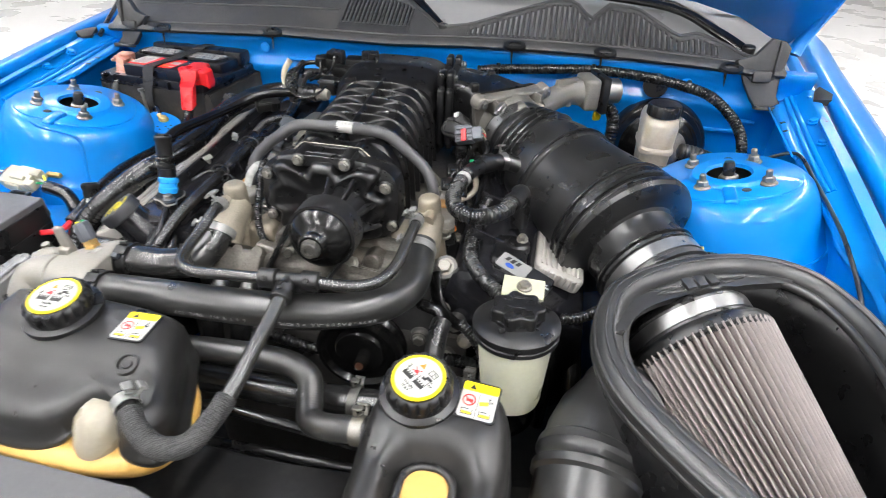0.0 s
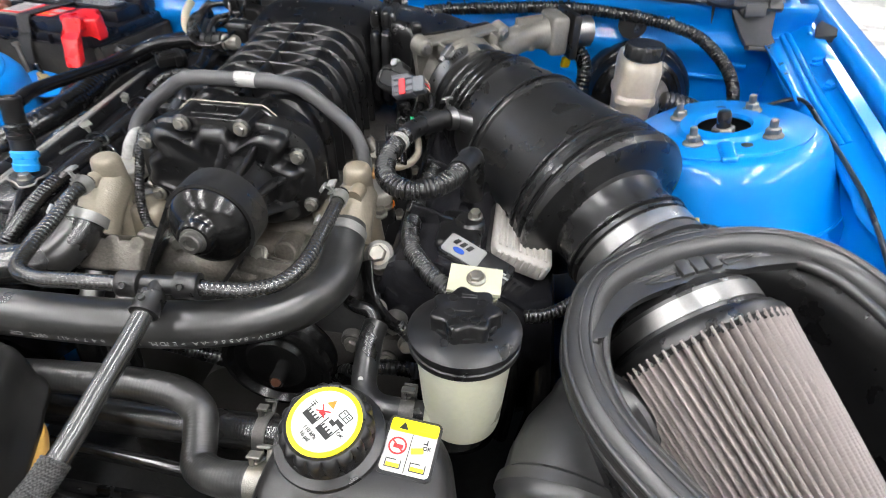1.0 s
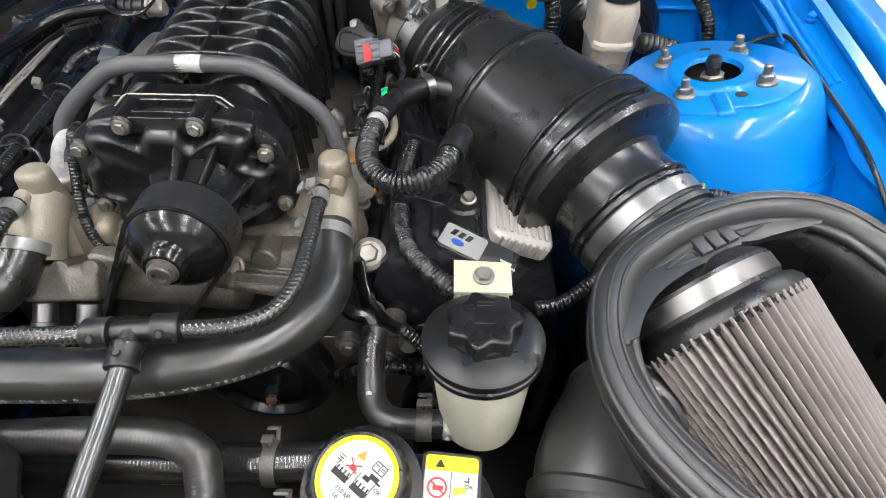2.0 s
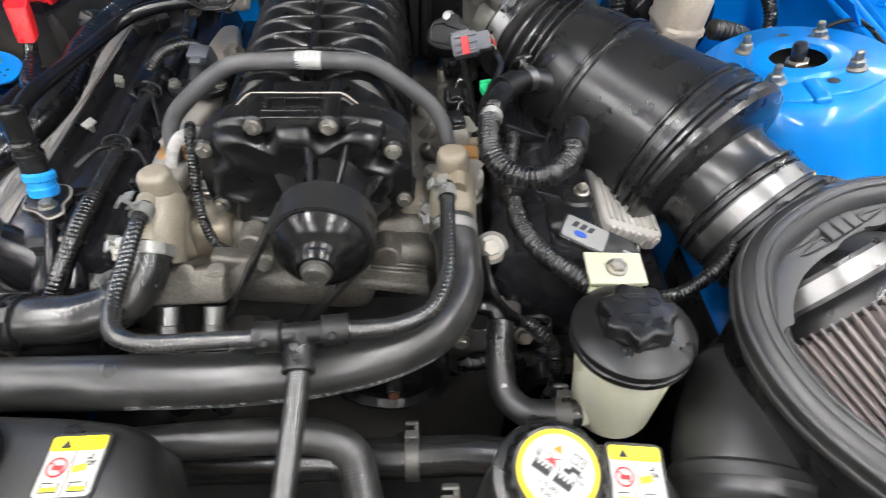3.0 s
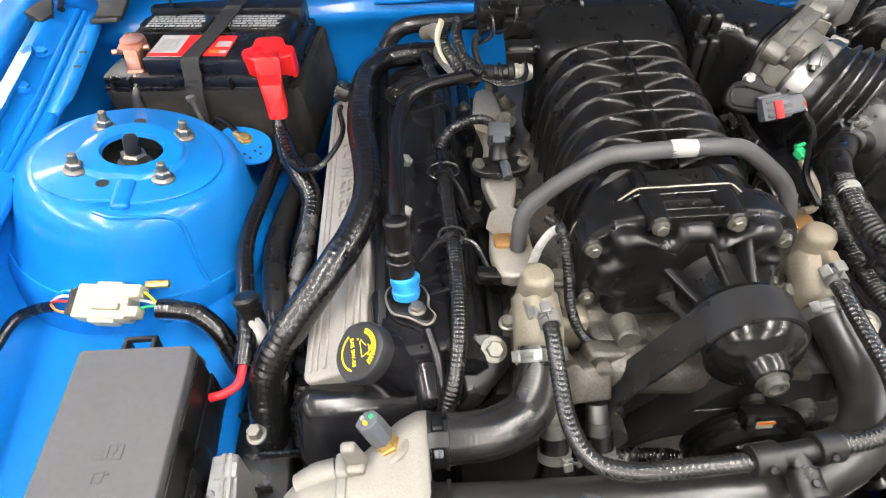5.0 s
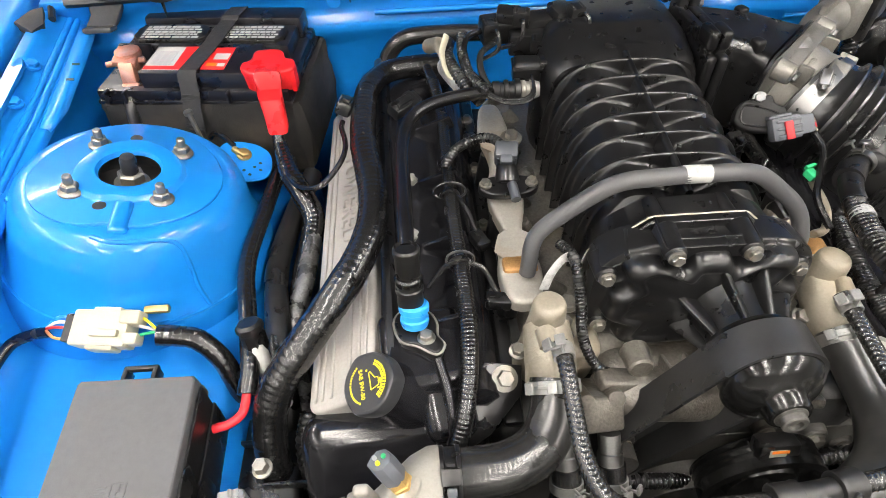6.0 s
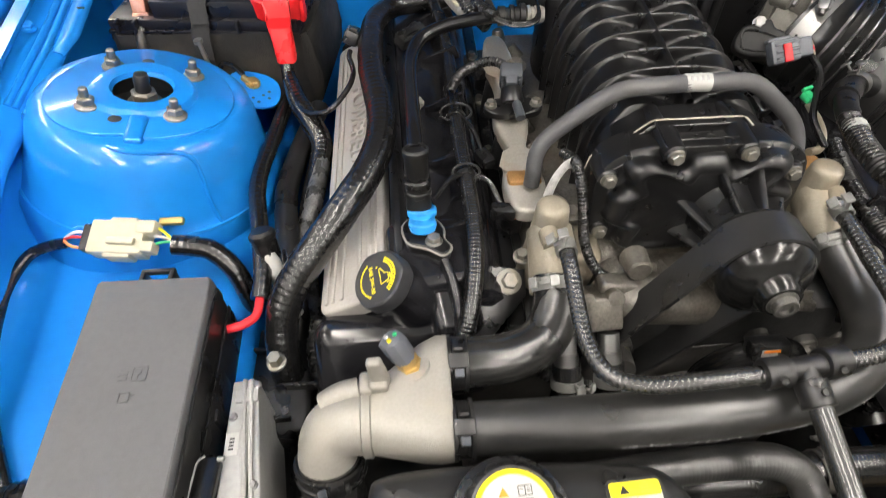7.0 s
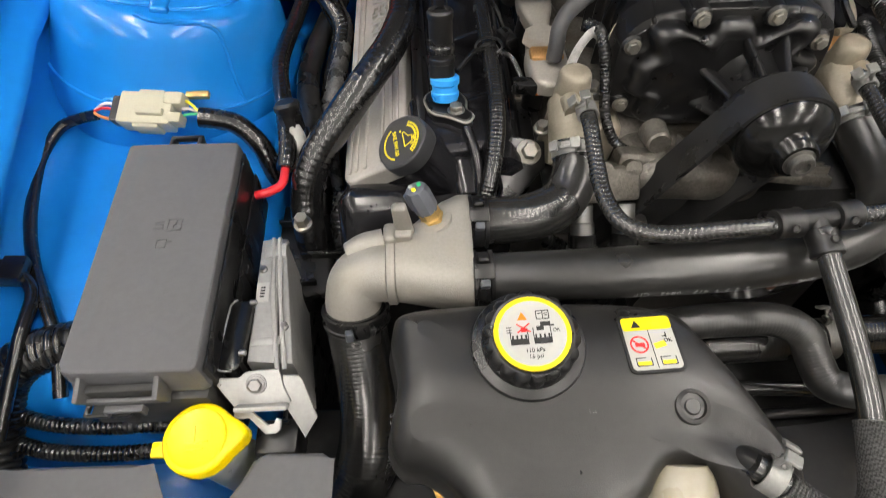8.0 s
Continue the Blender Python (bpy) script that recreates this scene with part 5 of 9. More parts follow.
# white cable tag by the tube's foot
bm = tube(B(), [(-0.108, -0.172, 0.915), (-0.113, -0.178, 0.926), (-0.122, -0.183, 0.928), (-0.132, -0.188, 0.915), (-0.138, -0.192, 0.897)], 0.0055, 10, 5, squash=0.12)
single("cable_tag", bm, mat("tag_film", (0.45, 0.45, 0.44), 0.3, 0, 0.25, 120, 0.2, 500), "curled white paper tag on a cable", "tag")
bm = tube(B(), [(-0.12, -0.16, 0.925), (-0.112, -0.185, 0.93), (-0.108, -0.21, 0.905), (-0.105, -0.232, 0.87), (-0.09, -0.25, 0.845), (-0.06, -0.258, 0.838), (-0.035, -0.262, 0.842)], 0.005, 10, 8, Ribs(0.0035, 0.1))
single("sensor_lead", bm, LOOM, "thin black corrugated sensor lead", "cable")


# outlet necks and hoses
def neck(s):
    x, y, z = s * 0.14, (-0.222 if s < 0 else -0.19), 0.916
    nk = thing("coolant_neck", (x, y, 0.84), "pale cast metal coolant neck with rounded top", "coolant neck", "coolant necks")
    bm = B()
    lathe(bm, [(0.027, -0.1), (0.0245, -0.08), (0.0205, -0.052), (0.0172, -0.026), (0.0159, -0.01), (0.0155, -0.005), (0.014, -0.0015), (0.0115, 0.0003), (0.007, 0.001)], pose(x, y, z), 28)
    tube(bm, [(x, y, z - 0.035), (x, y - 0.025, z - 0.045), (x, y - 0.05, z - 0.07)], [0.022, 0.0235, 0.0235], 20, 5)
    rbox(bm, (0.04, 0.05, 0.06), pose(x - s * 0.034, y + 0.006, z - 0.085, 0, -s * 8), 0.012, 3)
    part("casting", bm, PALE, nk)
    for dx, dy in ((0.026, 0.018), (-0.026, -0.01), (0.024, 0.0)):
        part("bolt", bolt(B(), (x + dx, y + dy, z - 0.06), (0, -0.2, 1), 0.0065, 0.008), ZINC, nk)
    bm = tube(B(), [(x + 0.006 * s, y - 0.015, z - 0.02), (x + 0.004 * s, y - 0.032, z - 0.022)], 0.009, 14, 3)
    part("bleed_stub", bm, PALE, nk)


for s in (-1, 1):
    neck(s)


def band(owner, at, axis, r, up, w=0.017):
    """A black moulded clamp band with raised edges, and its small metal ear."""
    m = frame_to(at, axis)
    ob = part("clamp", lathe(B(), [(r, -w / 2), (r + 0.0028, -w / 2), (r + 0.003, -w / 2 + 0.003), (r + 0.0014, -w / 2 + 0.004), (r + 0.0014, w / 2 - 0.004), (r + 0.003, w / 2 - 0.003), (r + 0.0028, w / 2), (r, w / 2)], m, 36, caps=False), PLASTIC, owner)
    d = V(axis).normalized()
    out = (V(up) - d * V(up).dot(d)).normalized()
    q = Matrix((d, out.cross(d), out)).transposed().to_4x4()
    q.translation = V(at) + out * r
    bm = rbox(B(), (w, 0.013, 0.004), q @ pose(0, 0, 0.003), 0.0012, 2)
    rbox(bm, (w * 0.5, 0.004, 0.007), q @ pose(0, 0.009, 0.0035), 0.001, 1)
    part("buckle", bm, PLASTIC, ob)
    bm = rbox(B(), (0.008, 0.007, 0.0085), q @ pose(0, -0.011, 0.005), 0.0015, 2)
    part("ear", bm, SLATE, ob, "grey clamp ear")


hose = thing("upper_radiator_hose", (-0.18, -0.3, 0.83), "short curved black coolant hose to a pale neck", "hose")
bm = tube(B(), [(-0.255, -0.342, 0.845), (-0.225, -0.342, 0.848), (-0.19, -0.338, 0.846), (-0.16, -0.322, 0.846), (-0.145, -0.298, 0.856), (-0.141, -0.272, 0.87)], 0.0215, 28, 10, Ribs(0.0042, 0.002))
part("hose_body", bm, HOSE, hose)
band(hose, (-0.239, -0.342, 0.847), (1, 0, 0), 0.0218, (0, -0.45, 1))
part("clamp", clip(B(), (-0.1415, -0.278, 0.867), (0, 1, 0.6), 0.0217, 0.011), SPRING, hose)

hose = thing("crossover_hose", (0, -0.39, 0.83), "large black crossover coolant hose along the engine's front", "hose")
bm = tube(B(), [(-0.262, -0.398, 0.838), (-0.22, -0.4, 0.842), (-0.12, -0.405, 0.851), (-0.02, -0.405, 0.856), (0.06, -0.392, 0.856), (0.115, -0.362, 0.852), (0.141, -0.32, 0.85), (0.144, -0.28, 0.855), (0.139, -0.24, 0.868)], 0.0215, 32, 12)
hb = part("hose_body", bm, DUSTHOSE, hose)
band(hose, (-0.239, -0.3995, 0.841), (1, 0, 0), 0.0218, (0, -0.35, 1))
part("clamp", clip(B(), (0.1395, -0.25, 0.864), (0, 1, 0.3), 0.0217, 0.011), SPRING, hose)

# printing along the lower side of the crossover hose
def print_along(text, pts, r, size, parent, down=(0, -1.0, -0.1), start=0.0):
    """Letters set one by one round a hose, reading against its run, upside down to one who stands before it."""
    path = smooth_path(pts, 24)
    acc = [0.0]
    for a, b in zip(path, path[1:]):
        acc.append(acc[-1] + (b - a).length)
    s0 = start
    for ch in text:
        if ch != " ":
            i = min(int(np.searchsorted(acc, s0)), len(path) - 2)
            d = (path[i + 1] - path[i]).normalized()
            out = (V(down) - d * V(down).dot(d)).normalized()
            m = Matrix((-d, out.cross(-d), out)).transposed().to_4x4()
            m.translation = path[i] + out * (r + 0.0002)
            letters(ch, size, m, SILVERINK, parent, "hose_print", 0.0001)
        s0 -= size * 0.72


CROSS = [(-0.262, -0.398, 0.838), (-0.22, -0.4, 0.842), (-0.12, -0.405, 0.851), (-0.02, -0.405, 0.856), (0.06, -0.392, 0.856), (0.115, -0.362, 0.852), (0.141, -0.32, 0.85), (0.144, -0.28, 0.855), (0.139, -0.24, 0.868)]
print_along("8R3V-8A566-AA >EPDM, NR", CROSS, 0.0215, 0.0075, hb, start=0.375)
print_along("6 47 9417 0842 CIP", CROSS, 0.0215, 0.0075, hb, start=0.235)

small = thing("bleed_hose", (0, -0.38, 0.88), "thin braided bleed hoses joined at a black plastic tee", "hose")
KN = Knit(0.0046, 0.13)
BLEED = mat("ribbed_bleed_hose", (0.022, 0.022, 0.0215), 0.24, 0.0, 0.3, 60, 0.03, 900, rvar=0.03, spec=1.0)
bm = tube(B(), [(-0.137, -0.258, 0.905), (-0.137, -0.285, 0.905), (-0.137, -0.32, 0.896), (-0.136, -0.355, 0.89), (-0.126, -0.384, 0.889), (-0.1, -0.396, 0.89), (-0.06, -0.398, 0.894), (-0.005, -0.397, 0.897)], 0.007, 24, 8, KN)
part("hose_left", bm, BLEED, small)
bm = tube(B(), [(0.133, -0.225, 0.902), (0.133, -0.255, 0.9), (0.132, -0.29, 0.897), (0.13, -0.335, 0.894), (0.118, -0.366, 0.892), (0.095, -0.382, 0.893), (0.07, -0.388, 0.895), (0.045, -0.39, 0.897)], 0.007, 24, 8, KN)
part("hose_right", bm, BLEED, small)
bm = tube(B(), [(0.021, -0.41, 0.895), (0.021, -0.45, 0.884), (0.02, -0.49, 0.874), (0.018, -0.53, 0.862), (0.012, -0.562, 0.852), (0.002, -0.59, 0.846), (-0.02, -0.602, 0.85), (-0.045, -0.594, 0.858), (-0.066, -0.576, 0.8635), (-0.078, -0.567, 0.865)], 0.0084, 18, 8)
fh = part("hose_front", bm, BLEED, small)
bm = tube(B(), [(0.016, -0.54, 0.8585), (0.012, -0.562, 0.852), (0.002, -0.59, 0.846), (-0.02, -0.602, 0.85), (-0.045, -0.594, 0.858), (-0.062, -0.58, 0.862)], 0.0106, 18, 8, Ribs(0.0026, 0.045))
part("sleeve", bm, BRAID, fh, "black woven protective sleeve")
tee = part("tee", tube(B(), [(-0.012, -0.396, 0.897), (0.02, -0.394, 0.898), (0.05, -0.39, 0.897)], 0.0085, 16, 4), PLASTIC, small)
part("tee_branch", tube(B(), [(0.02, -0.394, 0.898), (0.021, -0.415, 0.894)], 0.0085, 16, 4), PLASTIC, tee)
for a, b in (((-0.014, -0.397, 0.897), (0.006, -0.396, 0.898)), ((0.034, -0.392, 0.898), (0.054, -0.389, 0.8965)), ((0.02, -0.404, 0.896), (0.021, -0.426, 0.890))):
    part("tee_sleeve", lathe(B(), [(0.0085, 0), (0.0116, 0.0006), (0.0122, 0.002), (0.0118, 0.004), (0.0118, 0.0165), (0.0124, 0.0185), (0.012, 0.0202), (0.0085, 0.021)], frame_to(a, V(b) - V(a)), 24), PLASTIC, tee)
for p, n in (((-0.004, -0.4055, 0.9035), (0, -0.8, 0.6)), ((0.044, -0.3995, 0.9035), (0, -0.8, 0.6)), ((0.0205, -0.418, 0.9035), (0, -0.3, 1))):
    part("tee_hole", lathe(B(), [(0.003, 0), (0.003, 0.0035), (0.0022, 0.0025)], frame_to(p, n), 12), DEEP, tee)
for p, ax, mt in (((-0.137, -0.268, 0.906), (0, 1, 0), SPRING), ((0.133, -0.238, 0.902), (0, 1, 0.1), SPRING), ((-0.069, -0.5735, 0.864), (0.8, -0.6, -0.1), SPRING)):
    part("clamp", clip(B(), p, ax, 0.0076 if p[1] > -0.5 else 0.0108, 0.012), mt, small)


# ---- pressure caps and warning labels ----
def flat(bm, pts, m, z=0.0, h=0.0003):
    """A thin printed shape on a label."""
    return prism(bm, pts, z, z + h, m)


def disc_pts(r, n=40, x=0, y=0):
    return [(x + r * math.cos(2 * math.pi * i / n), y + r * math.sin(2 * math.pi * i / n)) for i in range(n)]


def rect_pts(w, h, x=0, y=0):
    return [(x - w / 2, y - h / 2), (x + w / 2, y - h / 2), (x + w / 2, y + h / 2), (x - w / 2, y + h / 2)]


def bars(bm, m, items, z):
    for x, y, w, h in items:
        flat(bm, rect_pts(w, h, x, y), m, z)
    return bm


def pressure_cap(owner, at, normal, turn, label):
    m = frame_to(at, normal, (0, 1, 0)) @ pose(0, 0, 0, 0, 0, turn)
    bm = lathe(B(), [(0.036, -0.03), (0.0405, -0.029), (0.0415, -0.025), (0.0405, -0.022), (0.034, -0.020), (0.033, -0.016)], m, 48)
    cap = part("pressure_cap", bm, PLASTIC, owner, label)
    bm = lathe(B(), [(0.0325, -0.024), (0.033, -0.006), (0.032, -0.0035), (0.0305, -0.0012), (0.029, -0.0005), (0.0275, -0.001)], m, 180, wob=lambda a, h: 1 + (0.085 * abs(math.sin(a * 9)) ** 0.7 - 0.045 if h < -0.003 else 0.03 * abs(math.sin(a * 9)) - 0.02 if h < -0.0008 else 0))
    lid = part("lid", bm, PLASTIC, cap)
    lab = cap
    part("label_ring", flat(B(), disc_pts(0.0268), m, -0.001, 0.0012), LABELYEL, cap, "yellow ring of the warning label")
    part("label_face", flat(B(), disc_pts(0.0234), m, 0.0002, 0.0003), PAPER, lab, "white warning label face")
    bm = flat(B(), [(-0.0095, 0.0095), (-0.0025, 0.0095), (-0.006, 0.0155)], m, 0.0005)
    part("warning_triangle", bm, ORANGE, lab)
    bm = B()
    bars(bm, m, [(0.004, 0.0125, 0.0006, 0.006), (0.0085, 0.0125, 0.0006, 0.006), (0.0128, 0.0125, 0.0006, 0.006), (0.0085, 0.0155, 0.0088, 0.0006), (0.0085, 0.0095, 0.0088, 0.0006), (0.0062, 0.0135, 0.0025, 0.0005), (0.0108, 0.0135, 0.0025, 0.0005), (0.0108, 0.012, 0.0025, 0.0005)], 0.0005)
    for x in (-0.0095, 0.0065):
        bars(bm, m, [(x, -0.006, 0.0125, 0.0042), (x - 0.006, -0.001, 0.0006, 0.009), (x + 0.006, -0.001, 0.0006, 0.009)], 0.0005)
        for k in range(4):
            bars(bm, m, [(x - 0.0045 + 0.003 * k, -0.0028, 0.0012, 0.003)], 0.0005)
    bars(bm, m, [(0.0055, 0.0028, 0.005, 0.003), (0.0095, 0.0058, 0.007, 0.0032), (0.0135, 0.0045, 0.004, 0.0012)], 0.0005)
    bars(bm, m, [(-0.016, 0.0045 - 0.0018 * k, 0.004, 0.0005) for k in range(3)], 0.0005)
    part("pictogram", bm, INK, lab)
    bm = B()
    for a in (35, -35):
        flat(bm, rect_pts(0.011, 0.0009), m @ pose(-0.006, 0.0035, 0, 0, 0, a), 0.0009)
    bars(bm, m, [(-0.006, 0.0022, 0.004, 0.003)], 0.0005)
    part("red_cross", bm, LABELRED, lab)
    letters("110 kPa", 0.0042, m @ pose(0, -0.0125, 0.0006), INK, lab)
    letters("16 psi", 0.0042, m @ pose(0, -0.0168, 0.0006), INK, lab)
    letters("OK", 0.0036, m @ pose(0.0165, 0.0008, 0.0006), INK, lab)
    return cap


def tank_label(at, normal, turn, parent):
    m = frame_to(at, normal, (0, 1, 0)) @ pose(0, 0, 0, 0, 0, turn)
    edge = part("warning_label", flat(B(), round_rect(0.041, 0.046, 0.005), m, -0.001, 0.0012), INK, parent, "warning label with yellow header")
    part("label_face", flat(B(), round_rect(0.0365, 0.0415, 0.0034), m, 0.0002, 0.0003), PAPER, edge)
    part("label_header", flat(B(), round_rect(0.0365, 0.0105, 0.0025), m @ pose(0, 0.0155, 0), 0.0005, 0.0003), LABELYEL, edge)
    bm = flat(B(), [(-0.0115, 0.0125), (-0.0045, 0.0125), (-0.008, 0.0185)], m, 0.0008)
    bars(bm, m, [(0, -0.005, 0.0005, 0.03)], 0.0005)
    for x in (-0.009, 0.009):
        bars(bm, m, [(x, -0.0175, 0.011, 0.0006), (x - 0.0055, -0.0145, 0.0006, 0.006), (x + 0.0055, -0.0145, 0.0006, 0.006), (x - 0.002, -0.0115, 0.0075, 0.0006)], 0.0006)
    bars(bm, m, [(0.012, 0.0055, 0.0008, 0.004), (0.0104, 0.0045, 0.0025, 0.0008)], 0.0006)
    part("pictogram", bm, INK, edge)
    bm = B()
    bars(bm, m, [(-0.009, -0.0157, 0.0098, 0.003), (0.009, -0.0157, 0.0098, 0.003)], 0.0005)
    flat(bm, rect_pts(0.009, 0.0045), m @ pose(0.006, -0.002, 0, 0, 0, 14), 0.0005)
    bars(bm, m, [(0.007, 0.0155, 0.006, 0.0006), (0.007, 0.0175, 0.006, 0.0006), (0.007, 0.0135, 0.006, 0.0006)], 0.0009)
    part("yellow_print", bm, YELINK, edge)
    bm = B()
    o, i_ = disc_pts(0.0068, 28, -0.009, -0.001), disc_pts(0.0056, 28, -0.009, -0.001)
    skin(bm, [[m @ V((x, y, 0.0006)) for x, y in o], [m @ V((x, y, 0.0009)) for x, y in o], [m @ V((x, y, 0.0009)) for x, y in i_], [m @ V((x, y, 0.0006)) for x, y in i_]], caps=False)
    flat(bm, rect_pts(0.012, 0.0011), m @ pose(-0.009, -0.001, 0, 0, 0, -40), 0.0007)
    bars(bm, m, [(-0.0085, -0.0012, 0.007, 0.003)], 0.0004)
    part("no_sign", bm, LABELRED, edge)
    letters("OK", 0.0042, m @ pose(0.0125, 0.001, 0.0007), INK, edge)


def shell(name, outline, levels, material, parent, label="", per=6, drop=None, lift=None):
    """A moulded shell: the outline shrunk inwards step by step and smoothed as it goes. levels: (inset, height); drop(x, y): a fall of the top."""
    pts = [V(p) for p in closed_curve(outline, per)]
    n = len(pts)
    area = sum(pts[i - 1].x * pts[i].y - pts[i].x * pts[i - 1].y for i in range(n))
    turn = 1 if area > 0 else -1
    rings, now = [], 0.0
    for off, z in levels:
        while abs(off - now) > 1e-6:
            step = max(-0.004, min(0.004, off - now))
            nrm = []
            for i in range(n):
                d = (pts[(i + 1) % n] - pts[i - 1]).normalized()
                nrm.append(V((-d.y, d.x)) * turn)
            pts = [p + q * step for p, q in zip(pts, nrm)]
            if now > 0.001:
                for _ in range(3):
                    pts = [pts[i] * 0.5 + (pts[i - 1] + pts[(i + 1) % n]) * 0.25 for i in range(n)]
            now += step
        f = min(1, max(0, z - levels[0][1]) / (levels[-1][1] - levels[0][1]))
        rings.append([(p.x, p.y, z - (drop(p.x, p.y) * f if drop else 0) + (lift(p.x, p.y) * (1 - f) if lift else 0)) for p in pts])
    cx, cy = sum(p.x for p in pts) / n, sum(p.y for p in pts) / n
    for f in (0.92, 0.84, 0.76, 0.68, 0.6, 0.5, 0.4, 0.3, 0.2, 0.1, 0.02):
        rings.append([(cx + (p.x - cx) * f, cy + (p.y - cy) * f, levels[-1][1] - (drop(cx + (p.x - cx) * f, cy + (p.y - cy) * f) if drop else 0)) for p in pts])
    bm = B()
    skin(bm, rings)
    return part(name, bm, material, parent, label, sharp=75)


# ---- the coolant tank in the left half of the bay ----
tank = thing("coolant_tank", (-0.18, -0.52, 0.74), "black topped plastic coolant tank with amber lower half", "coolant tank")
out = [(-0.298, -0.432), (-0.2, -0.43), (-0.1, -0.44), (-0.072, -0.475), (-0.05, -0.52), (-0.033, -0.56), (-0.042, -0.588), (-0.075, -0.59), (-0.087, -0.574), (-0.097, -0.562), (-0.111, -0.558), (-0.127, -0.562), (-0.14, -0.578), (-0.16, -0.595), (-0.2, -0.6), (-0.25, -0.592), (-0.272, -0.566), (-0.29, -0.552), (-0.308, -0.548), (-0.3175, -0.528), (-0.312, -0.49), (-0.317, -0.45)]
levels = [(0.0, 0.797), (-0.003, 0.8), (-0.003, 0.808), (0.0, 0.81), (0.001, 0.836), (0.003, 0.849), (0.006, 0.857), (0.01, 0.863), (0.016, 0.867), (0.026, 0.8695), (0.042, 0.87)]


def tank_fall(x, y):
    """The tank's top falls away to the front, with a collar round the well."""
    d = math.hypot(x + 0.111, y + 0.577)
    keep = 1 - 0.65 / (1 + math.exp(-(x + 0.08) / 0.006))
    return 0.024 * keep / (1 + math.exp((y + 0.53) / 0.01)) - 0.005 * math.exp(-((d - 0.028) / 0.01) ** 2)


top = shell("top_cover", out, levels, TANKBLK, tank, drop=tank_fall, lift=lambda x, y: 0.03 * math.exp(-((x + 0.112) / 0.03) ** 2 - ((y + 0.567) / 0.03) ** 2))
shell("lower_half", [(-0.29, -0.45), (-0.2, -0.445), (-0.09, -0.436), (-0.047, -0.478), (-0.022, -0.545), (-0.036, -0.598), (-0.09, -0.615), (-0.15, -0.618), (-0.22, -0.617), (-0.28, -0.6), (-0.305, -0.55), (-0.305, -0.48)],
      [(0.035, 0.764), (0.022, 0.768), (0.012, 0.776), (0.008, 0.785), (0.008, 0.797), (0.02, 0.802)], AMBER, tank)
bm = B()
tube(bm, [(-0.111, -0.555, 0.832), (-0.112, -0.569, 0.824), (-0.115, -0.579, 0.802), (-0.121, -0.585, 0.777), (-0.125, -0.588, 0.757)], [0.017, 0.0245, 0.0225, 0.013, 0.004], 24, 5)
WELL = mat("well_plastic", (0.36, 0.33, 0.26), 0.35, 0, 0.08, 25, 0.1, 900, sss=0.3)
part("filler_well", bm, WELL, tank, "milky white moulded well at the tank's front")
bm = lathe(B(), [(0.013, -0.004), (0.012, 0.002), (0.009, 0.003), (0.0085, 0.0), (0.006, 0.0), (0.005, 0.0015)], frame_to((-0.104, -0.525, 0.861), (0, -0.3, 1)), 24)
part("moulding_dimple", bm, TANKBLK, top)
bm = tube(B(), [(-0.079, -0.55, 0.836), (-0.075, -0.559, 0.852), (-0.068, -0.57, 0.862)], [0.011, 0.0095, 0.0085], 16, 4)
part("outlet_stub", bm, TANKBLK, tank)
bm = B()
tube(bm, [(-0.295, -0.434, 0.82), (-0.2, -0.43, 0.823), (-0.1, -0.44, 0.823)], 0.003, 8, 6)
part("rear_seam", bm, TANKBLK, top)
tank_label((-0.124, -0.48, 0.8705), (0.0, -0.01, 1), 2, tank)
pressure_cap(tank, (-0.214, -0.482, 0.898), (0, -0.14, 1), 2, "black scalloped cap with a yellow-ringed warning label")

# ---- the smaller tank of the charge cooler ----
tank = thing("charge_cooler_tank", (0.22, -0.53, 0.74), "small black topped tank with an amber window in its front", "coolant tank")
out = [(0.158, -0.466), (0.2, -0.452), (0.25, -0.452), (0.282, -0.462), (0.297, -0.5), (0.3, -0.56), (0.298, -0.61), (0.284, -0.635), (0.225, -0.64), (0.168, -0.635), (0.15, -0.61), (0.146, -0.56), (0.148, -0.5)]
levels = [(0.0, 0.77), (-0.002, 0.773), (-0.002, 0.78), (0.0, 0.782), (0.001, 0.81), (0.003, 0.829), (0.006, 0.84), (0.011, 0.848), (0.018, 0.8525), (0.03, 0.855), (0.036, 0.856)]


def small_tank_fall(x, y):
    """The top falls to the front, with an arched hollow round the window."""
    qx, qy = max(0, abs(x - 0.224) - 0.008), max(0, abs(y + 0.612) - 0.045)
    d = math.hypot(qx, qy)
    lobe = 0.01 / (1 + math.exp((y + 0.56) / 0.008))
    return 0.022 / (1 + math.exp((y + 0.545) / 0.009)) + 0.022 / (1 + math.exp((d - 0.025) / 0.004)) - lobe * math.exp(-((d - 0.046) / 0.014) ** 2)


top = shell("top_cover", out, levels, TANKBLK, tank, drop=small_tank_fall, per=10)
shell("lower_half", [(0.155, -0.47), (0.22, -0.46), (0.285, -0.47), (0.296, -0.55), (0.288, -0.63), (0.225, -0.645), (0.16, -0.635), (0.15, -0.55)], [(0.01, 0.68), (0.001, 0.7), (0.001, 0.765), (0.008, 0.776), (0.02, 0.78)], AMBER, tank)
wmx = frame_to((0.224, -0.598, 0.8225), (0, -0.05, 1), (0, 1, 0))
part("amber_window", prism(B(), round_rect(0.044, 0.088, 0.018, 6), -0.03, 0.002, wmx, 0.002), AMBER, tank, "amber window in the tank's front")
ring = [wmx @ V((x, y, 0.001)) for x, y in round_rect(0.05, 0.094, 0.021, 6)]
part("window_rim", tube(B(), [*ring, ring[0]], 0.0042, 10, 3), TANKBLK, tank)
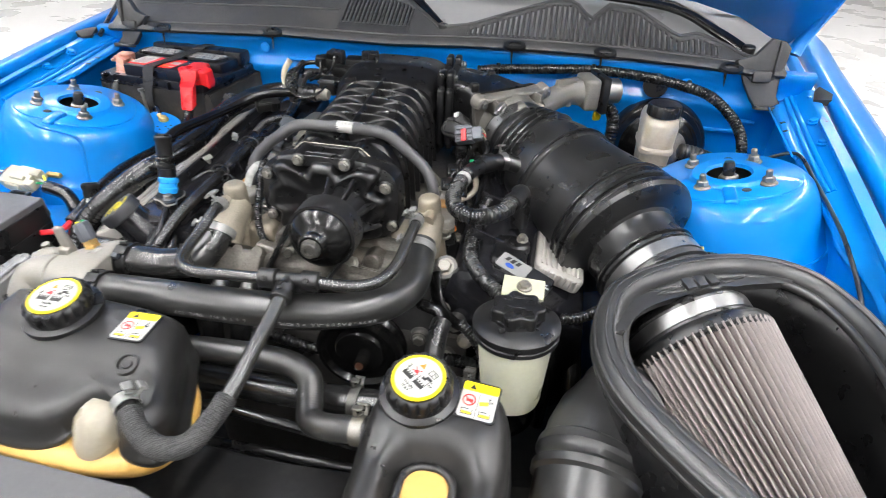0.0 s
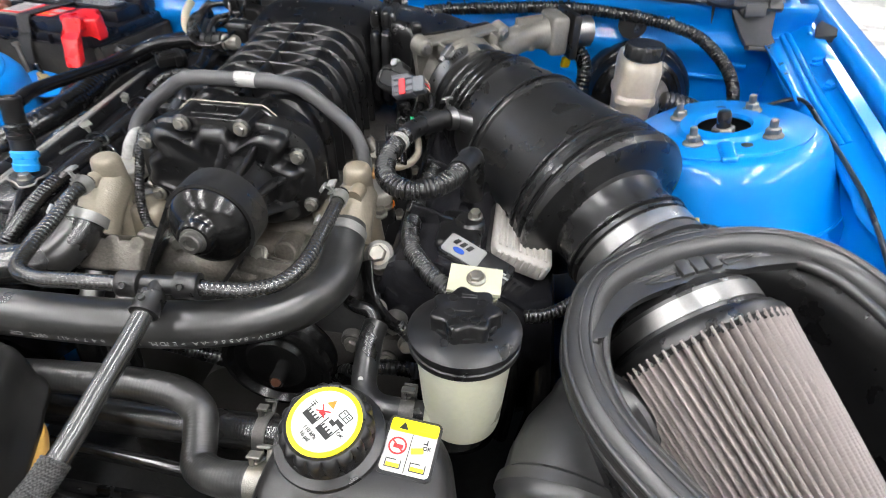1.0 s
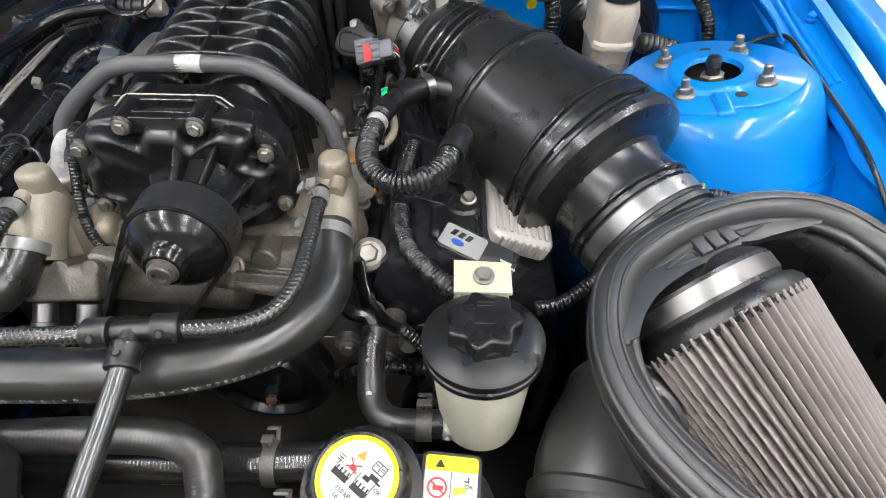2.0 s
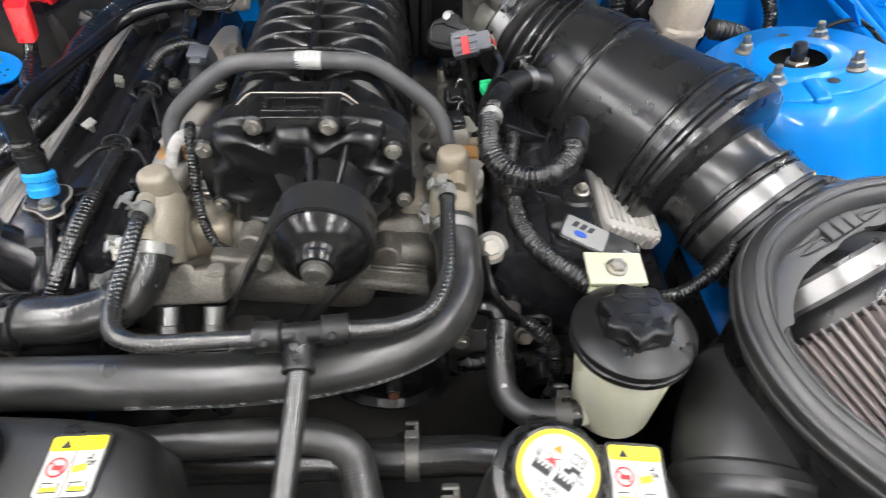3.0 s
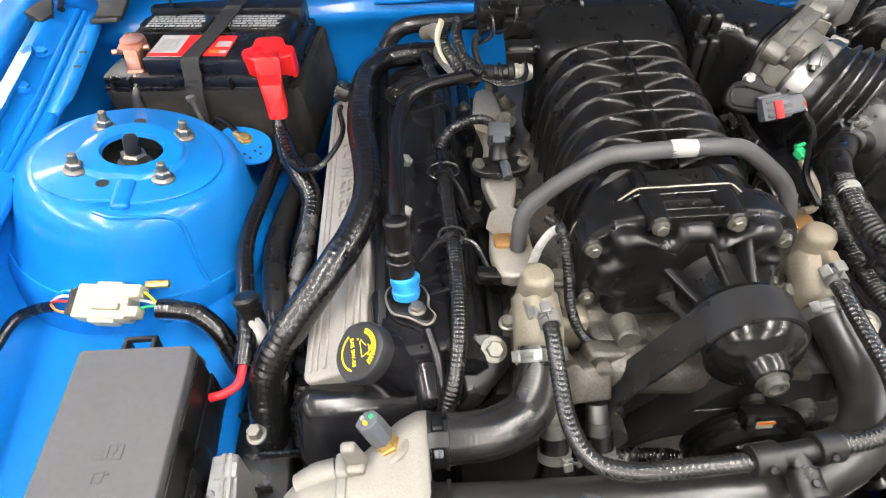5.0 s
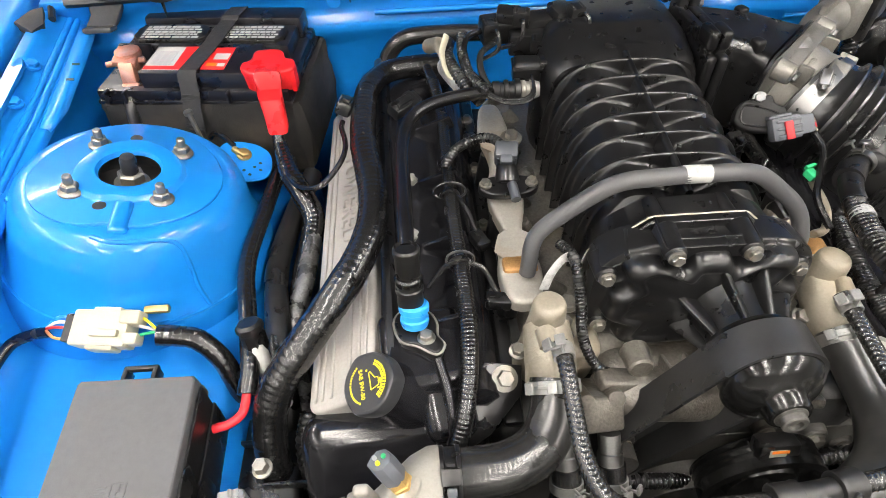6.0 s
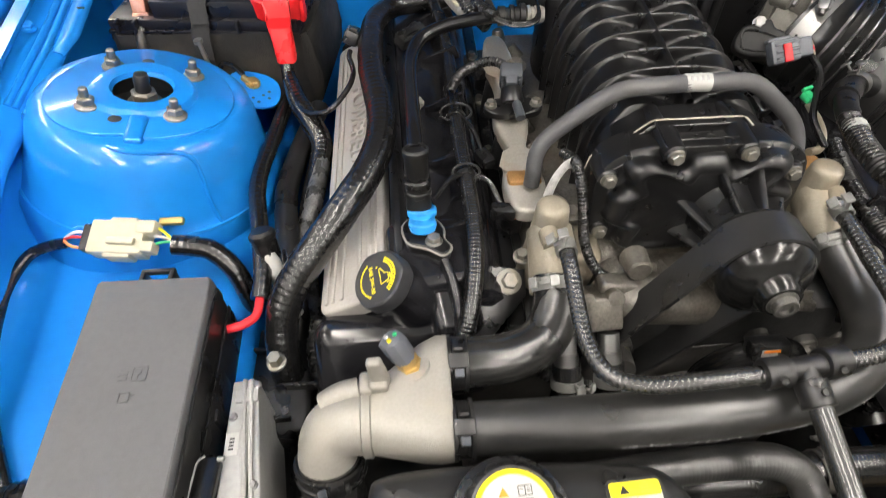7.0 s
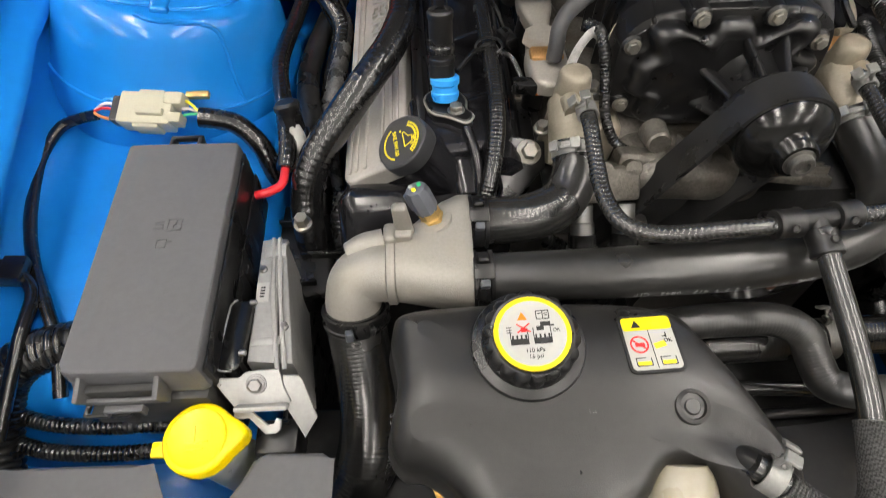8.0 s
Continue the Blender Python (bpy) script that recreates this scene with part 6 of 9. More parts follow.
tank_label((0.258, -0.489, 0.858), (0.03, -0.12, 1), -4, tank)
pressure_cap(tank, (0.198, -0.494, 0.883), (-0.02, -0.16, 1), -38, "black scalloped cap with a yellow-ringed warning label, turned aside")

# pipe into the small tank, and the one below it
pipe = thing("charge_cooler_hose", (0.05, -0.45, 0.76), "grey-black hose stepping down into the small tank", "hose")
bm = tube(B(), [(-0.14, -0.432, 0.795), (-0.08, -0.428, 0.797), (-0.02, -0.425, 0.797), (0.025, -0.426, 0.794), (0.05, -0.436, 0.785), (0.058, -0.456, 0.772), (0.066, -0.476, 0.765), (0.09, -0.488, 0.772), (0.125, -0.492, 0.782), (0.155, -0.495, 0.786)], 0.0152, 22, 8, Ribs(0.0035, 0.004))
part("hose_body", bm, DUSTHOSE, pipe)
part("clamp", clip(B(), (0.132, -0.4925, 0.783), (1, -0.05, 0.12), 0.0155, 0.014), ZINC, pipe)
pipe = thing("lower_charge_hose", (0.05, -0.42, 0.73), "wide black hose running below the crossover", "hose")
bm = tube(B(), [(-0.2, -0.42, 0.735), (-0.05, -0.42, 0.735), (0.06, -0.42, 0.738), (0.16, -0.42, 0.742), (0.22, -0.43, 0.735)], 0.0185, 20, 6, Ribs(0.0035, 0.004))
part("hose_body", bm, HOSE, pipe)
part("clamp", clip(B(), (0.1, -0.42, 0.7395), (1, 0, 0.04), 0.0187, 0.012), DARKSTEEL, pipe)
pipe = thing("return_pipe", (0.0, -0.47, 0.69), "thin glossy black metal return pipe", "pipe")
bm = tube(B(), [(-0.12, -0.46, 0.735), (0.0, -0.462, 0.73), (0.1, -0.465, 0.72), (0.2, -0.47, 0.715)], 0.007, 12, 6)
part("pipe_body", bm, GLOSS, pipe)

# radiator shroud, top cover
shroud = thing("fan_shroud", (0, -0.6, 0.6), "dusty black plastic fan shroud behind the radiator", "shroud")
bm = B()
rows = []
for i in range(31):
    x = -0.42 + 0.84 * i / 30
    bulge = 0.02 * math.cos(x * 7)
    rows.append([V((x, y, z)) for y, z in ((-0.44 - bulge, 0.5), (-0.45 - bulge, 0.66), (-0.47 - bulge, 0.69), (-0.53, 0.70), (-0.6, 0.71), (-0.65, 0.72), (-0.665, 0.78), (-0.7, 0.785))])
skin(bm, rows, closed=False)
SHROUD = mat("dusty_shroud_plastic", (0.014, 0.014, 0.0145), 0.5, 0.0, 0.3, 18, 0.2, 900, dirt=(0.12, 0.115, 0.105), dirt_amt=0.12, dscale=40)
solid(part("shroud_skin", bm, SHROUD, shroud), 0.003)
part("shroud_edge", tube(B(), [(-0.42, -0.455, 0.675), (-0.2, -0.468, 0.678), (0.0, -0.472, 0.68), (0.2, -0.468, 0.678), (0.42, -0.455, 0.675)], 0.006, 10, 6), PLASTIC, shroud)
for x in (-0.3, 0.02, 0.34):
    part("shroud_bolt", bolt(B(), (x, -0.648, 0.724), (0, 0.2, 1), 0.007, 0.006), ZINC, shroud)
rad = thing("radiator_cover", (0, -0.7, 0.75), "flat black plastic radiator cover, notched round the washer filler", "cover")
out = [(-0.68, -0.527), (-0.52, -0.528), (-0.503, -0.532), (-0.497, -0.545), (-0.488, -0.56), (-0.465, -0.568), (-0.442, -0.56), (-0.432, -0.545), (-0.425, -0.53), (-0.415, -0.5245), (-0.372, -0.526), (-0.366, -0.532), (-0.366, -0.58), (-0.355, -0.602), (-0.33, -0.612), (-0.25, -0.616), (-0.05, -0.62), (0.05, -0.64), (0.12, -0.665), (0.3, -0.668), (0.42, -0.64), (0.62, -0.6), (0.66, -0.62), (0.66, -0.86), (-0.68, -0.86)]
bm = prism(B(), out, 0.786, 0.8, None, 0.004)
part("cover_panel", bm, FUSELID, rad)
bm = rbox(B(), (0.3, 0.03, 0.012), pose(-0.08, -0.7, 0.803), 0.004)
part("cover_ridge", bm, FUSELID, rad)

# ---- washer filler with its yellow cap ----
wash = thing("washer_filler", (-0.462, -0.515, 0.6), "bright yellow washer cap on a pale filler neck", "washer cap")
wm = frame_to((-0.467, -0.514, 0.808), (0.0, -0.1, 1), (0, 1, 0))
bm = lathe(B(), [(0.024, -0.16), (0.022, -0.05), (0.021, -0.012)], wm, 28)
part("neck", bm, mat("filler_neck_plastic", (0.55, 0.6, 0.6), 0.35, 0, 0.05, 20, sss=0.3), wash)
bm = B()
oo = []
for i in range(64):
    a = 2 * math.pi * i / 64
    r = 0.0275 + 0.010 * math.exp(-(((a - 0.1 + math.pi) % (2 * math.pi) - math.pi) / 0.35) ** 2)
    oo.append((r * math.cos(a), r * math.sin(a)))
prism(bm, oo, -0.013, 0.003, wm, 0.004)
lathe(bm, [(0.0235, 0.0028), (0.022, 0.0042), (0.0205, 0.0034)], wm, 32)
capb = part("cap", bm, YELLOW, wash)
bm = rbox(B(), (0.012, 0.012, 0.005), wm @ pose(-0.031, -0.006, -0.006), 0.0015)
part("hinge_tab", bm, YELLOW, capb)
bm = B()
rbox(bm, (0.018, 0.0014, 0.001), wm @ pose(0, -0.004, 0.0036, 0, 0, 6), 0.0003, 1)
rbox(bm, (0.013, 0.0014, 0.001), wm @ pose(0, -0.009, 0.0036, 0, 0, 6), 0.0003, 1)
rbox(bm, (0.0014, 0.012, 0.001), wm @ pose(-0.002, 0.003, 0.0036, 0, 0, 6), 0.0003, 1)
part("washer_symbol", bm, YELLOW, capb)

# ---- thermostat housing ----
th = thing("thermostat_housing", (-0.32, -0.37, 0.8), "pale cast aluminium thermostat housing with a threaded sensor", "housing")
def stadium(x, r, f, n=20):
    """A section of the casting at x, from two hose ports side by side (f = 0) to one round port (f = 1)."""
    a, b = V((x, -0.342, 0.846)).lerp(V((x, -0.385, 0.838)), f), V((x, -0.3985, 0.84)).lerp(V((x, -0.385, 0.838)), f)
    d = (b - a).normalized() if (b - a).length > 1e-4 else V((0, -1, -0.1)).normalized()
    up = V((0, -d.z, d.y)) * -1
    ring = [b + (d * math.cos(t) + up * math.sin(t)) * r for t in [math.pi * (0.5 - i / n) for i in range(n + 1)]]
    return ring + [a + (d * math.cos(t) + up * math.sin(t)) * r for t in [math.pi * (-0.5 - i / n) for i in range(n + 1)]]


bm = B()
skin(bm, [stadium(-0.2465, 0.0235, 0), stadium(-0.248, 0.0255, 0), stadium(-0.257, 0.0262, 0.02), stadium(-0.272, 0.0268, 0.2), stadium(-0.292, 0.0272, 0.6), stadium(-0.306, 0.0272, 0.86), stadium(-0.314, 0.027, 0.96)])
part("casting", bm, CAST, th, sharp=50)
bm = tube(B(), [(-0.316, -0.386, 0.838), (-0.33, -0.386, 0.8385), (-0.345, -0.39, 0.833), (-0.351, -0.4, 0.82), (-0.352, -0.409, 0.802), (-0.351, -0.414, 0.79)], [0.0268, 0.0262, 0.0255, 0.0248, 0.024, 0.024], 30, 7)
part("elbow", bm, CAST, th)
bm = lathe(B(), [(0.028, 0), (0.0295, 0.001), (0.0295, 0.0075), (0.028, 0.0085)], frame_to((-0.3115, -0.3855, 0.838), (-1, 0, 0)), 40)
fl_ = part("joint_flange", bm, CAST, th)
bm = tube(B(), [(-0.352, -0.374, 0.851), (-0.338, -0.37, 0.8565), (-0.322, -0.367, 0.8575)], [0.0095, 0.0105, 0.0105], 16, 5)
part("cast_boss", bm, CAST, th)
bm = rbox(B(), (0.012, 0.02, 0.02), pose(-0.3155, -0.3665, 0.8605), 0.004, 3)
cyl(bm, (-0.3155, -0.3785, 0.852), (-0.3155, -0.394, 0.8485), 0.0065, 0.0058, 6, 0.001)
part("flange_lug", bm, CAST, fl_)
bm = rbox(B(), (0.015, 0.013, 0.02), pose(-0.3045, -0.369, 0.866, 8), 0.003, 3)
rbox(bm, (0.0165, 0.0105, 0.046), pose(-0.3045, -0.3665, 0.882, 6, -4), 0.003, 3, (0.72, 0.8))
part("lug", bm, CAST, th)
sax = V((-0.42, 0.2, 1)).normalized()
sm = frame_to((-0.278, -0.3535, 0.8645), sax)
bm = lathe(B(), [(0.018, -0.006), (0.0165, 0.001), (0.0145, 0.0022), (0.011, 0.0024)], sm, 28)
part("sensor_seat", bm, CAST, th)
bm = lathe(B(), [(0.0105, 0.0), (0.0105, 0.006), (0.0088, 0.0068), (0.0095, 0.0075), (0.0095, 0.0155), (0.008, 0.0165)], sm @ pose(0, 0, 0, 0, 0, 12), 6)
sb = part("sensor_body", bm, BRASS, th, "brass sensor hexagon")
bm = lathe(B(), [(0.0098, 0.014), (0.0105, 0.017), (0.0105, 0.033), (0.0092, 0.0385), (0.007, 0.0395)], sm, 8)
rbox(bm, (0.01, 0.005, 0.018), sm @ pose(0, -0.0105, 0.026), 0.0015)
part("sensor_plug", bm, GREYCONN, sb)
for k, (x, y) in enumerate(((-0.003, 0.003), (0.0035, 0.001), (0.0, -0.004))):
    part("seal_pin", cyl(B(), sm @ V((x, y, 0.036)), sm @ V((x, y, 0.0415)), 0.0022, 0.0018, 8), (GREEN, YELINK, PAPER)[k], sb)

hose = thing("lower_radiator_hose", (-0.36, -0.46, 0.7), "thick bent black radiator hose with printed marks", "hose")
bm = tube(B(), [(-0.3515, -0.403, 0.814), (-0.3515, -0.413, 0.793), (-0.3455, -0.446, 0.76), (-0.343, -0.48, 0.735), (-0.349, -0.512, 0.712), (-0.366, -0.54, 0.685), (-0.37, -0.58, 0.66)], [0.0265, 0.027, 0.0275, 0.028, 0.0285, 0.0275, 0.027], 28, 8, Ribs(0.0042, 0.002))
LOW = [(-0.3515, -0.413, 0.793), (-0.3455, -0.446, 0.76), (-0.343, -0.48, 0.735), (-0.349, -0.512, 0.712), (-0.366, -0.54, 0.685)]
hb = part("hose_body", bm, HOSE, hose)
print_along("EF", LOW, 0.028, 0.0075, hb, down=(0.75, -0.3, 0.6), start=0.085)
print_along("EPDM", LOW, 0.028, 0.007, hb, down=(0.75, -0.3, 0.6), start=0.128)
band(hose, (-0.3505, -0.407, 0.806), (0.0, -0.42, -0.9), 0.0272, (0.3, -1, 0.5), 0.014)

# ---- fuse box ----
fb = thing("fuse_box", (-0.52, -0.35, 0.76), "grey-lidded black fuse box in the bay's corner", "fuse box")
fo = [(-0.58, -0.232), (-0.577, -0.229), (-0.472, -0.231), (-0.469, -0.235), (-0.4675, -0.26), (-0.460, -0.47), (-0.461, -0.476), (-0.465, -0.479), (-0.558, -0.477), (-0.564, -0.474), (-0.567, -0.468)]
base = [(x * 1.0 - 0.001, y) for x, y in fo]
bm = B()
cxm, cym = -0.515, -0.354
rings = []
for f, z in ((1.03, 0.822), (1.035, 0.825), (1.03, 0.829), (1.012, 0.832), (1.0, 0.8455), (0.99, 0.8495), (0.975, 0.852), (0.95, 0.853)):
    rings.append([V((cxm + (x - cxm) * f, cym + (y - cym) * (1 + (f - 1) * 0.45), z)) for x, y in fo])
skin(bm, rings)
lid = part("lid", bm, FUSELID, fb, "dark grey plastic lid", sharp=25)
bm = B()
rings = []
for f, z in ((0.95, 0.71), (0.98, 0.72), (1.0, 0.822)):
    rings.append([V((cxm + (x - cxm) * f, cym + (y - cym) * (1 + (f - 1) * 0.45), z)) for x, y in fo])
skin(bm, rings)
box = part("case", bm, PLASTIC, fb, sharp=25)
for x in (-0.5515, -0.4925):
    part("latch_cheek", rbox(B(), (0.005, 0.02, 0.026), pose(x, -0.482, 0.832, 18), 0.002), FUSELID, lid)
bm = B()
rbox(bm, (0.058, 0.004, 0.007), pose(-0.522, -0.489, 0.828), 0.0015)
rbox(bm, (0.03, 0.006, 0.0035), pose(-0.523, -0.4935, 0.8225), 0.001)
for x in (-0.537, -0.509):
    rbox(bm, (0.003, 0.006, 0.008), pose(x, -0.4935, 0.8185), 0.001)
part("front_latch", bm, FUSELID, lid)
part("latch_well", rbox(B(), (0.052, 0.006, 0.012), pose(-0.522, -0.4835, 0.834), 0.001), DEEP, lid)
for x, w, back in ((-0.5405, 0.034, 0.0), (-0.476, 0.024, 0.009)):
    bm = B()
    for dx in (-w / 2, w / 2):
        rbox(bm, (0.0035, 0.018, 0.004), pose(x + dx, -0.486 + back, 0.812), 0.001)
    rbox(bm, (w, 0.0035, 0.004), pose(x, -0.494 + back, 0.812), 0.001)
    sk = part("front_socket", bm, PLASTIC, box)
    part("socket_throat", rbox(B(), (w - 0.003, 0.014, 0.02), pose(x, -0.485 + back, 0.8), 0.002), DEEP, sk)
part("socket_block", rbox(B(), (0.085, 0.016, 0.05), pose(-0.503, -0.479, 0.796), 0.004), DEEP, box)
# black skirt that stands against the lid's inner side
sk = [(-0.467, -0.24), (-0.4645, -0.241), (-0.4565, -0.472), (-0.459, -0.4745)]
part("side_skirt", prism(B(), sk, 0.74, 0.8455, None, 0.0015), PLASTIC, box)
part("skirt_rail", prism(B(), [(x + 0.003, y) for x, y in sk], 0.74, 0.815, None, 0.001), PLASTIC, box)
bm = B()
for x in (-0.541, -0.513):
    rbox(bm, (0.005, 0.014, 0.016), pose(x, -0.222, 0.84), 0.0015)
rbox(bm, (0.033, 0.005, 0.006), pose(-0.527, -0.216, 0.845), 0.0015)
part("rear_latch", bm, PLASTIC, lid)
bm = B()
q = pose(-0.5095, -0.336, 0.8533, 0, 0, 2)
for w, h, x, y in ((0.012, 0.0011, 0, 0.0065), (0.012, 0.0011, 0, -0.0065), (0.0011, 0.013, 0.006, 0), (0.0011, 0.013, -0.006, 0), (0.0011, 0.005, 0.001, 0.002), (0.0011, 0.005, -0.001, -0.002), (0.003, 0.0011, 0, 0)):
    rbox(bm, (w, h, 0.0008), q @ pose(x, y, 0), 0, 1)
for k in range(3):
    rbox(bm, (0.008, 0.0011, 0.0008), q @ pose(-0.0135, -0.0045 + 0.0042 * k, 0), 0, 1)
for w, h, x, y in ((0.0011, 0.01, -0.012, -0.021), (0.0011, 0.01, -0.004, -0.021), (0.008, 0.0011, -0.008, -0.0165), (0.005, 0.0011, -0.008, -0.0255), (0.003, 0.0011, -0.001, -0.019)):
    rbox(bm, (w, h, 0.0008), q @ pose(x, y, 0), 0, 1)
part("moulded_symbol", bm, FUSELID, lid)
for k in range(5):
    part("side_rib", rbox(B(), (0.006, 0.012, 0.03), pose(-0.466 + 0.0042 * k, -0.27 - 0.042 * k, 0.79, 0, 0, 5), 0.002), PLASTIC, box)

# ---- control module in its metal bracket ----
ecu = thing("control_module", (-0.425, -0.4, 0.72), "finned metal control module standing in a steel bracket", "control module")
mm = Matrix.Translation((-0.425, -0.392, 0.768))
GALV = mat("galvanised_steel", (0.36, 0.36, 0.35), 0.48, 0.45, 0.12, 30, 0.15, 500, dirt=(0.25, 0.25, 0.24), dirt_amt=0.4, dscale=30)
bm = prism(B(), [(-0.013, -0.062), (0.012, -0.064), (-0.002, 0.066), (-0.018, 0.064)], -0.06, 0.046, mm, 0.002)
bd = part("case", bm, GALV, ecu)
bm = prism(B(), [(0.0125, -0.064), (0.025, -0.064), (0.004, 0.066), (-0.0015, 0.066)], -0.06, 0.044, mm, 0.002)
part("cover_plate", bm, GALV, ecu)
for dx in (-0.0052, 0.0008):
    part("case_seam", tube(B(), [(-0.4268 + dx, -0.327, 0.815), (-0.417 + dx, -0.4, 0.815), (-0.406 + dx, -0.463, 0.815)], 0.0021, 8, 4), GALV, bd)
part("case_step", rbox(B(), (0.026, 0.008, 0.005), mm @ pose(0.0, -0.044, 0.045, 0, 0, 4), 0.002, 2), GALV, bd)
part("case_step", rbox(B(), (0.02, 0.014, 0.004), mm @ pose(-0.003, 0.05, 0.046, 0, 0, 4), 0.0015, 2), GALV, bd)
for x, y in ((0.004, 0.06), (0.014, -0.03), (-0.012, 0.03)):
    part("case_screw", bolt(B(), mm @ V((x, y, 0.046)), (0, 0, 1), 0.003, 0.003), STEEL, bd)
bm = rbox(B(), (0.011, 0.02, 0.0006), mm @ pose(-0.009, 0.005, 0.0466, 0, 0, 4), 0, 1)
st = part("sticker", bm, PAPER, ecu)
for k in range(4):
    part("print_bar", rbox(B(), (0.004, 0.0015, 0.0004), mm @ pose(-0.009, 0.0005 + 0.003 * k, 0.0472), 0), INK, st)
tray = pose(-0.4485, -0.432, 0.822, 0, 0, -2)
sp = part("side_plate", prism(B(), round_rect(0.0185, 0.066, 0.006), -0.03, 0.0, tray, 0.002), GLOSS, ecu, "black painted side plate")
part("plate_rim", tube(B(), [tray @ V((x, y, 0.0005)) for x, y in ((-0.004, 0.033), (-0.0085, 0.029), (-0.0095, 0.02), (-0.0095, -0.025), (-0.0085, -0.031), (-0.004, -0.0335), (0.004, -0.0335))], 0.0009, 8, 4), GALV, sp)
for y in (0.03, -0.018):
    part("plate_pin", cyl(B(), tray @ V((0.007, y, 0.001)), tray @ V((0.013, y, 0.001)), 0.0024, 0.0024, 12, 0.0006), STEEL, sp)
bq = frame_to((-0.42, -0.472, 0.816), (0, -0.6, 0.8), (0, 1, 0))
bm = prism(B(), [(-0.04, -0.001), (-0.036, 0.003), (-0.021, 0.0025), (-0.0155, 0.007), (-0.0085, 0.008), (0.0117, 0.0086), (0.0155, -0.007), (0.0205, -0.018), (0.018, -0.021), (-0.024, -0.0225)], -0.0025, 0.0, bq, 0.0008)
brk = part("bracket", bm, GALV, ecu, "bright folded steel bracket")
part("bracket_fold", rbox(B(), (0.042, 0.004, 0.012), bq @ pose(-0.002, -0.0205, 0.004), 0.0012), GALV, brk)
part("bracket_washer", cyl(B(), bq @ V((-0.0066, -0.0026, 0)), bq @ V((-0.0066, -0.0026, 0.0012)), 0.0085, 0.0085, 24, 0.0004), STEEL, brk)
part("bracket_bolt", bolt(B(), bq @ V((-0.0066, -0.0026, 0.0012)), (0, -0.6, 0.8), 0.0055, 0.005), STEEL, brk)
ba = frame_to((-0.395, -0.472, 0.812), (0.1, -0.6, 0.74), (0, 1, 0))
part("bracket_arm", prism(B(), [(-0.011, 0.0045), (0.001, 0.0045), (0.0045, 0.001), (0.0177, -0.03), (0.0084, -0.047), (-0.0118, -0.0155)], -0.003, -0.0005, ba, 0.0008), GALV, brk)
bm = rbox(B(), (0.036, 0.03, 0.04), pose(-0.415, -0.505, 0.76), 0.005)
part("plug", bm, PLASTIC, ecu)
bm = prism(B(), [(-0.0275, 0.006), (-0.0268, 0.0115), (-0.0158, 0.0145), (0.0, 0.001), (0.006, 0.001), (0.008, 0.0055), (0.011, 0.0045), (0.0105, -0.0035), (0.007, -0.006), (-0.0016, -0.0062), (-0.0145, 0.0065)], -0.001, 0.0025, frame_to((-0.42, -0.5, 0.79), (0, -0.4, 0.9), (0, 1, 0)), 0.0008)
part("plug_lever", bm, mat("grey_lever", (0.45, 0.45, 0.44), 0.45, 0, 0.05, 30), ecu)
for k in range(4):
    part("plug_rib", rbox(B(), (0.003, 0.004, 0.03), pose(-0.426 + 0.008 * k, -0.5215, 0.762), 0.001, 1), PLASTIC, ecu)
part("stud_bolt", bolt(B(), (-0.406, -0.31, 0.815), (0, -0.1, 1), 0.007, 0.012), ZINC, ecu)


# ---- intake tract ----
def sweep(bm, pts, prof, seg=40, caps=True):
    """A turned body along a curved path: prof gives (metres along it, radius)."""
    path = smooth_path(pts, 24)
    acc = [0.0]
    for a, b in zip(path, path[1:]):
        acc.append(acc[-1] + (b - a).length)
    rings, prev = [], None
    for s, r in prof:
        i = min(max(0, int(np.searchsorted(acc, s)) - 1), len(path) - 2)
        f = (s - acc[i]) / (acc[i + 1] - acc[i])
        q = path[i].lerp(path[i + 1], f)
        d = (path[min(i + 3, len(path) - 1)] - path[max(i - 3, 0)]).normalized()
        u = V((0, 0, 1)).cross(d).normalized() if prev is None else (prev - d * prev.dot(d)).normalized()
        prev = u
        w = d.cross(u)
        rings.append([q + (u * math.cos(2 * math.pi * k / seg) + w * math.sin(2 * math.pi * k / seg)) * r for k in range(seg)])
    skin(bm, rings, caps=caps)
    return bm


AX = [(0.222, 0.075, 0.926), (0.245, 0.043, 0.918), (0.286, 0.008, 0.903), (0.328, -0.036, 0.888), (0.409, -0.133, 0.866), (0.456, -0.205, 0.845), (0.492, -0.26, 0.829)]
intake = thing("intake_tube", (0.35, -0.08, 0.85), "fat glossy black plastic intake tube with moulded bands", "intake tube")
prof = [(0.018, 0.055), (0.02, 0.061), (0.042, 0.061)]
for k in range(4):
    s0 = 0.046 + 0.0115 * k
    r0 = 0.064 + 0.0035 * k
    prof += [(s0, r0), (s0 + 0.003, r0 + 0.0055), (s0 + 0.0055, r0 + 0.0055), (s0 + 0.0085, r0)]
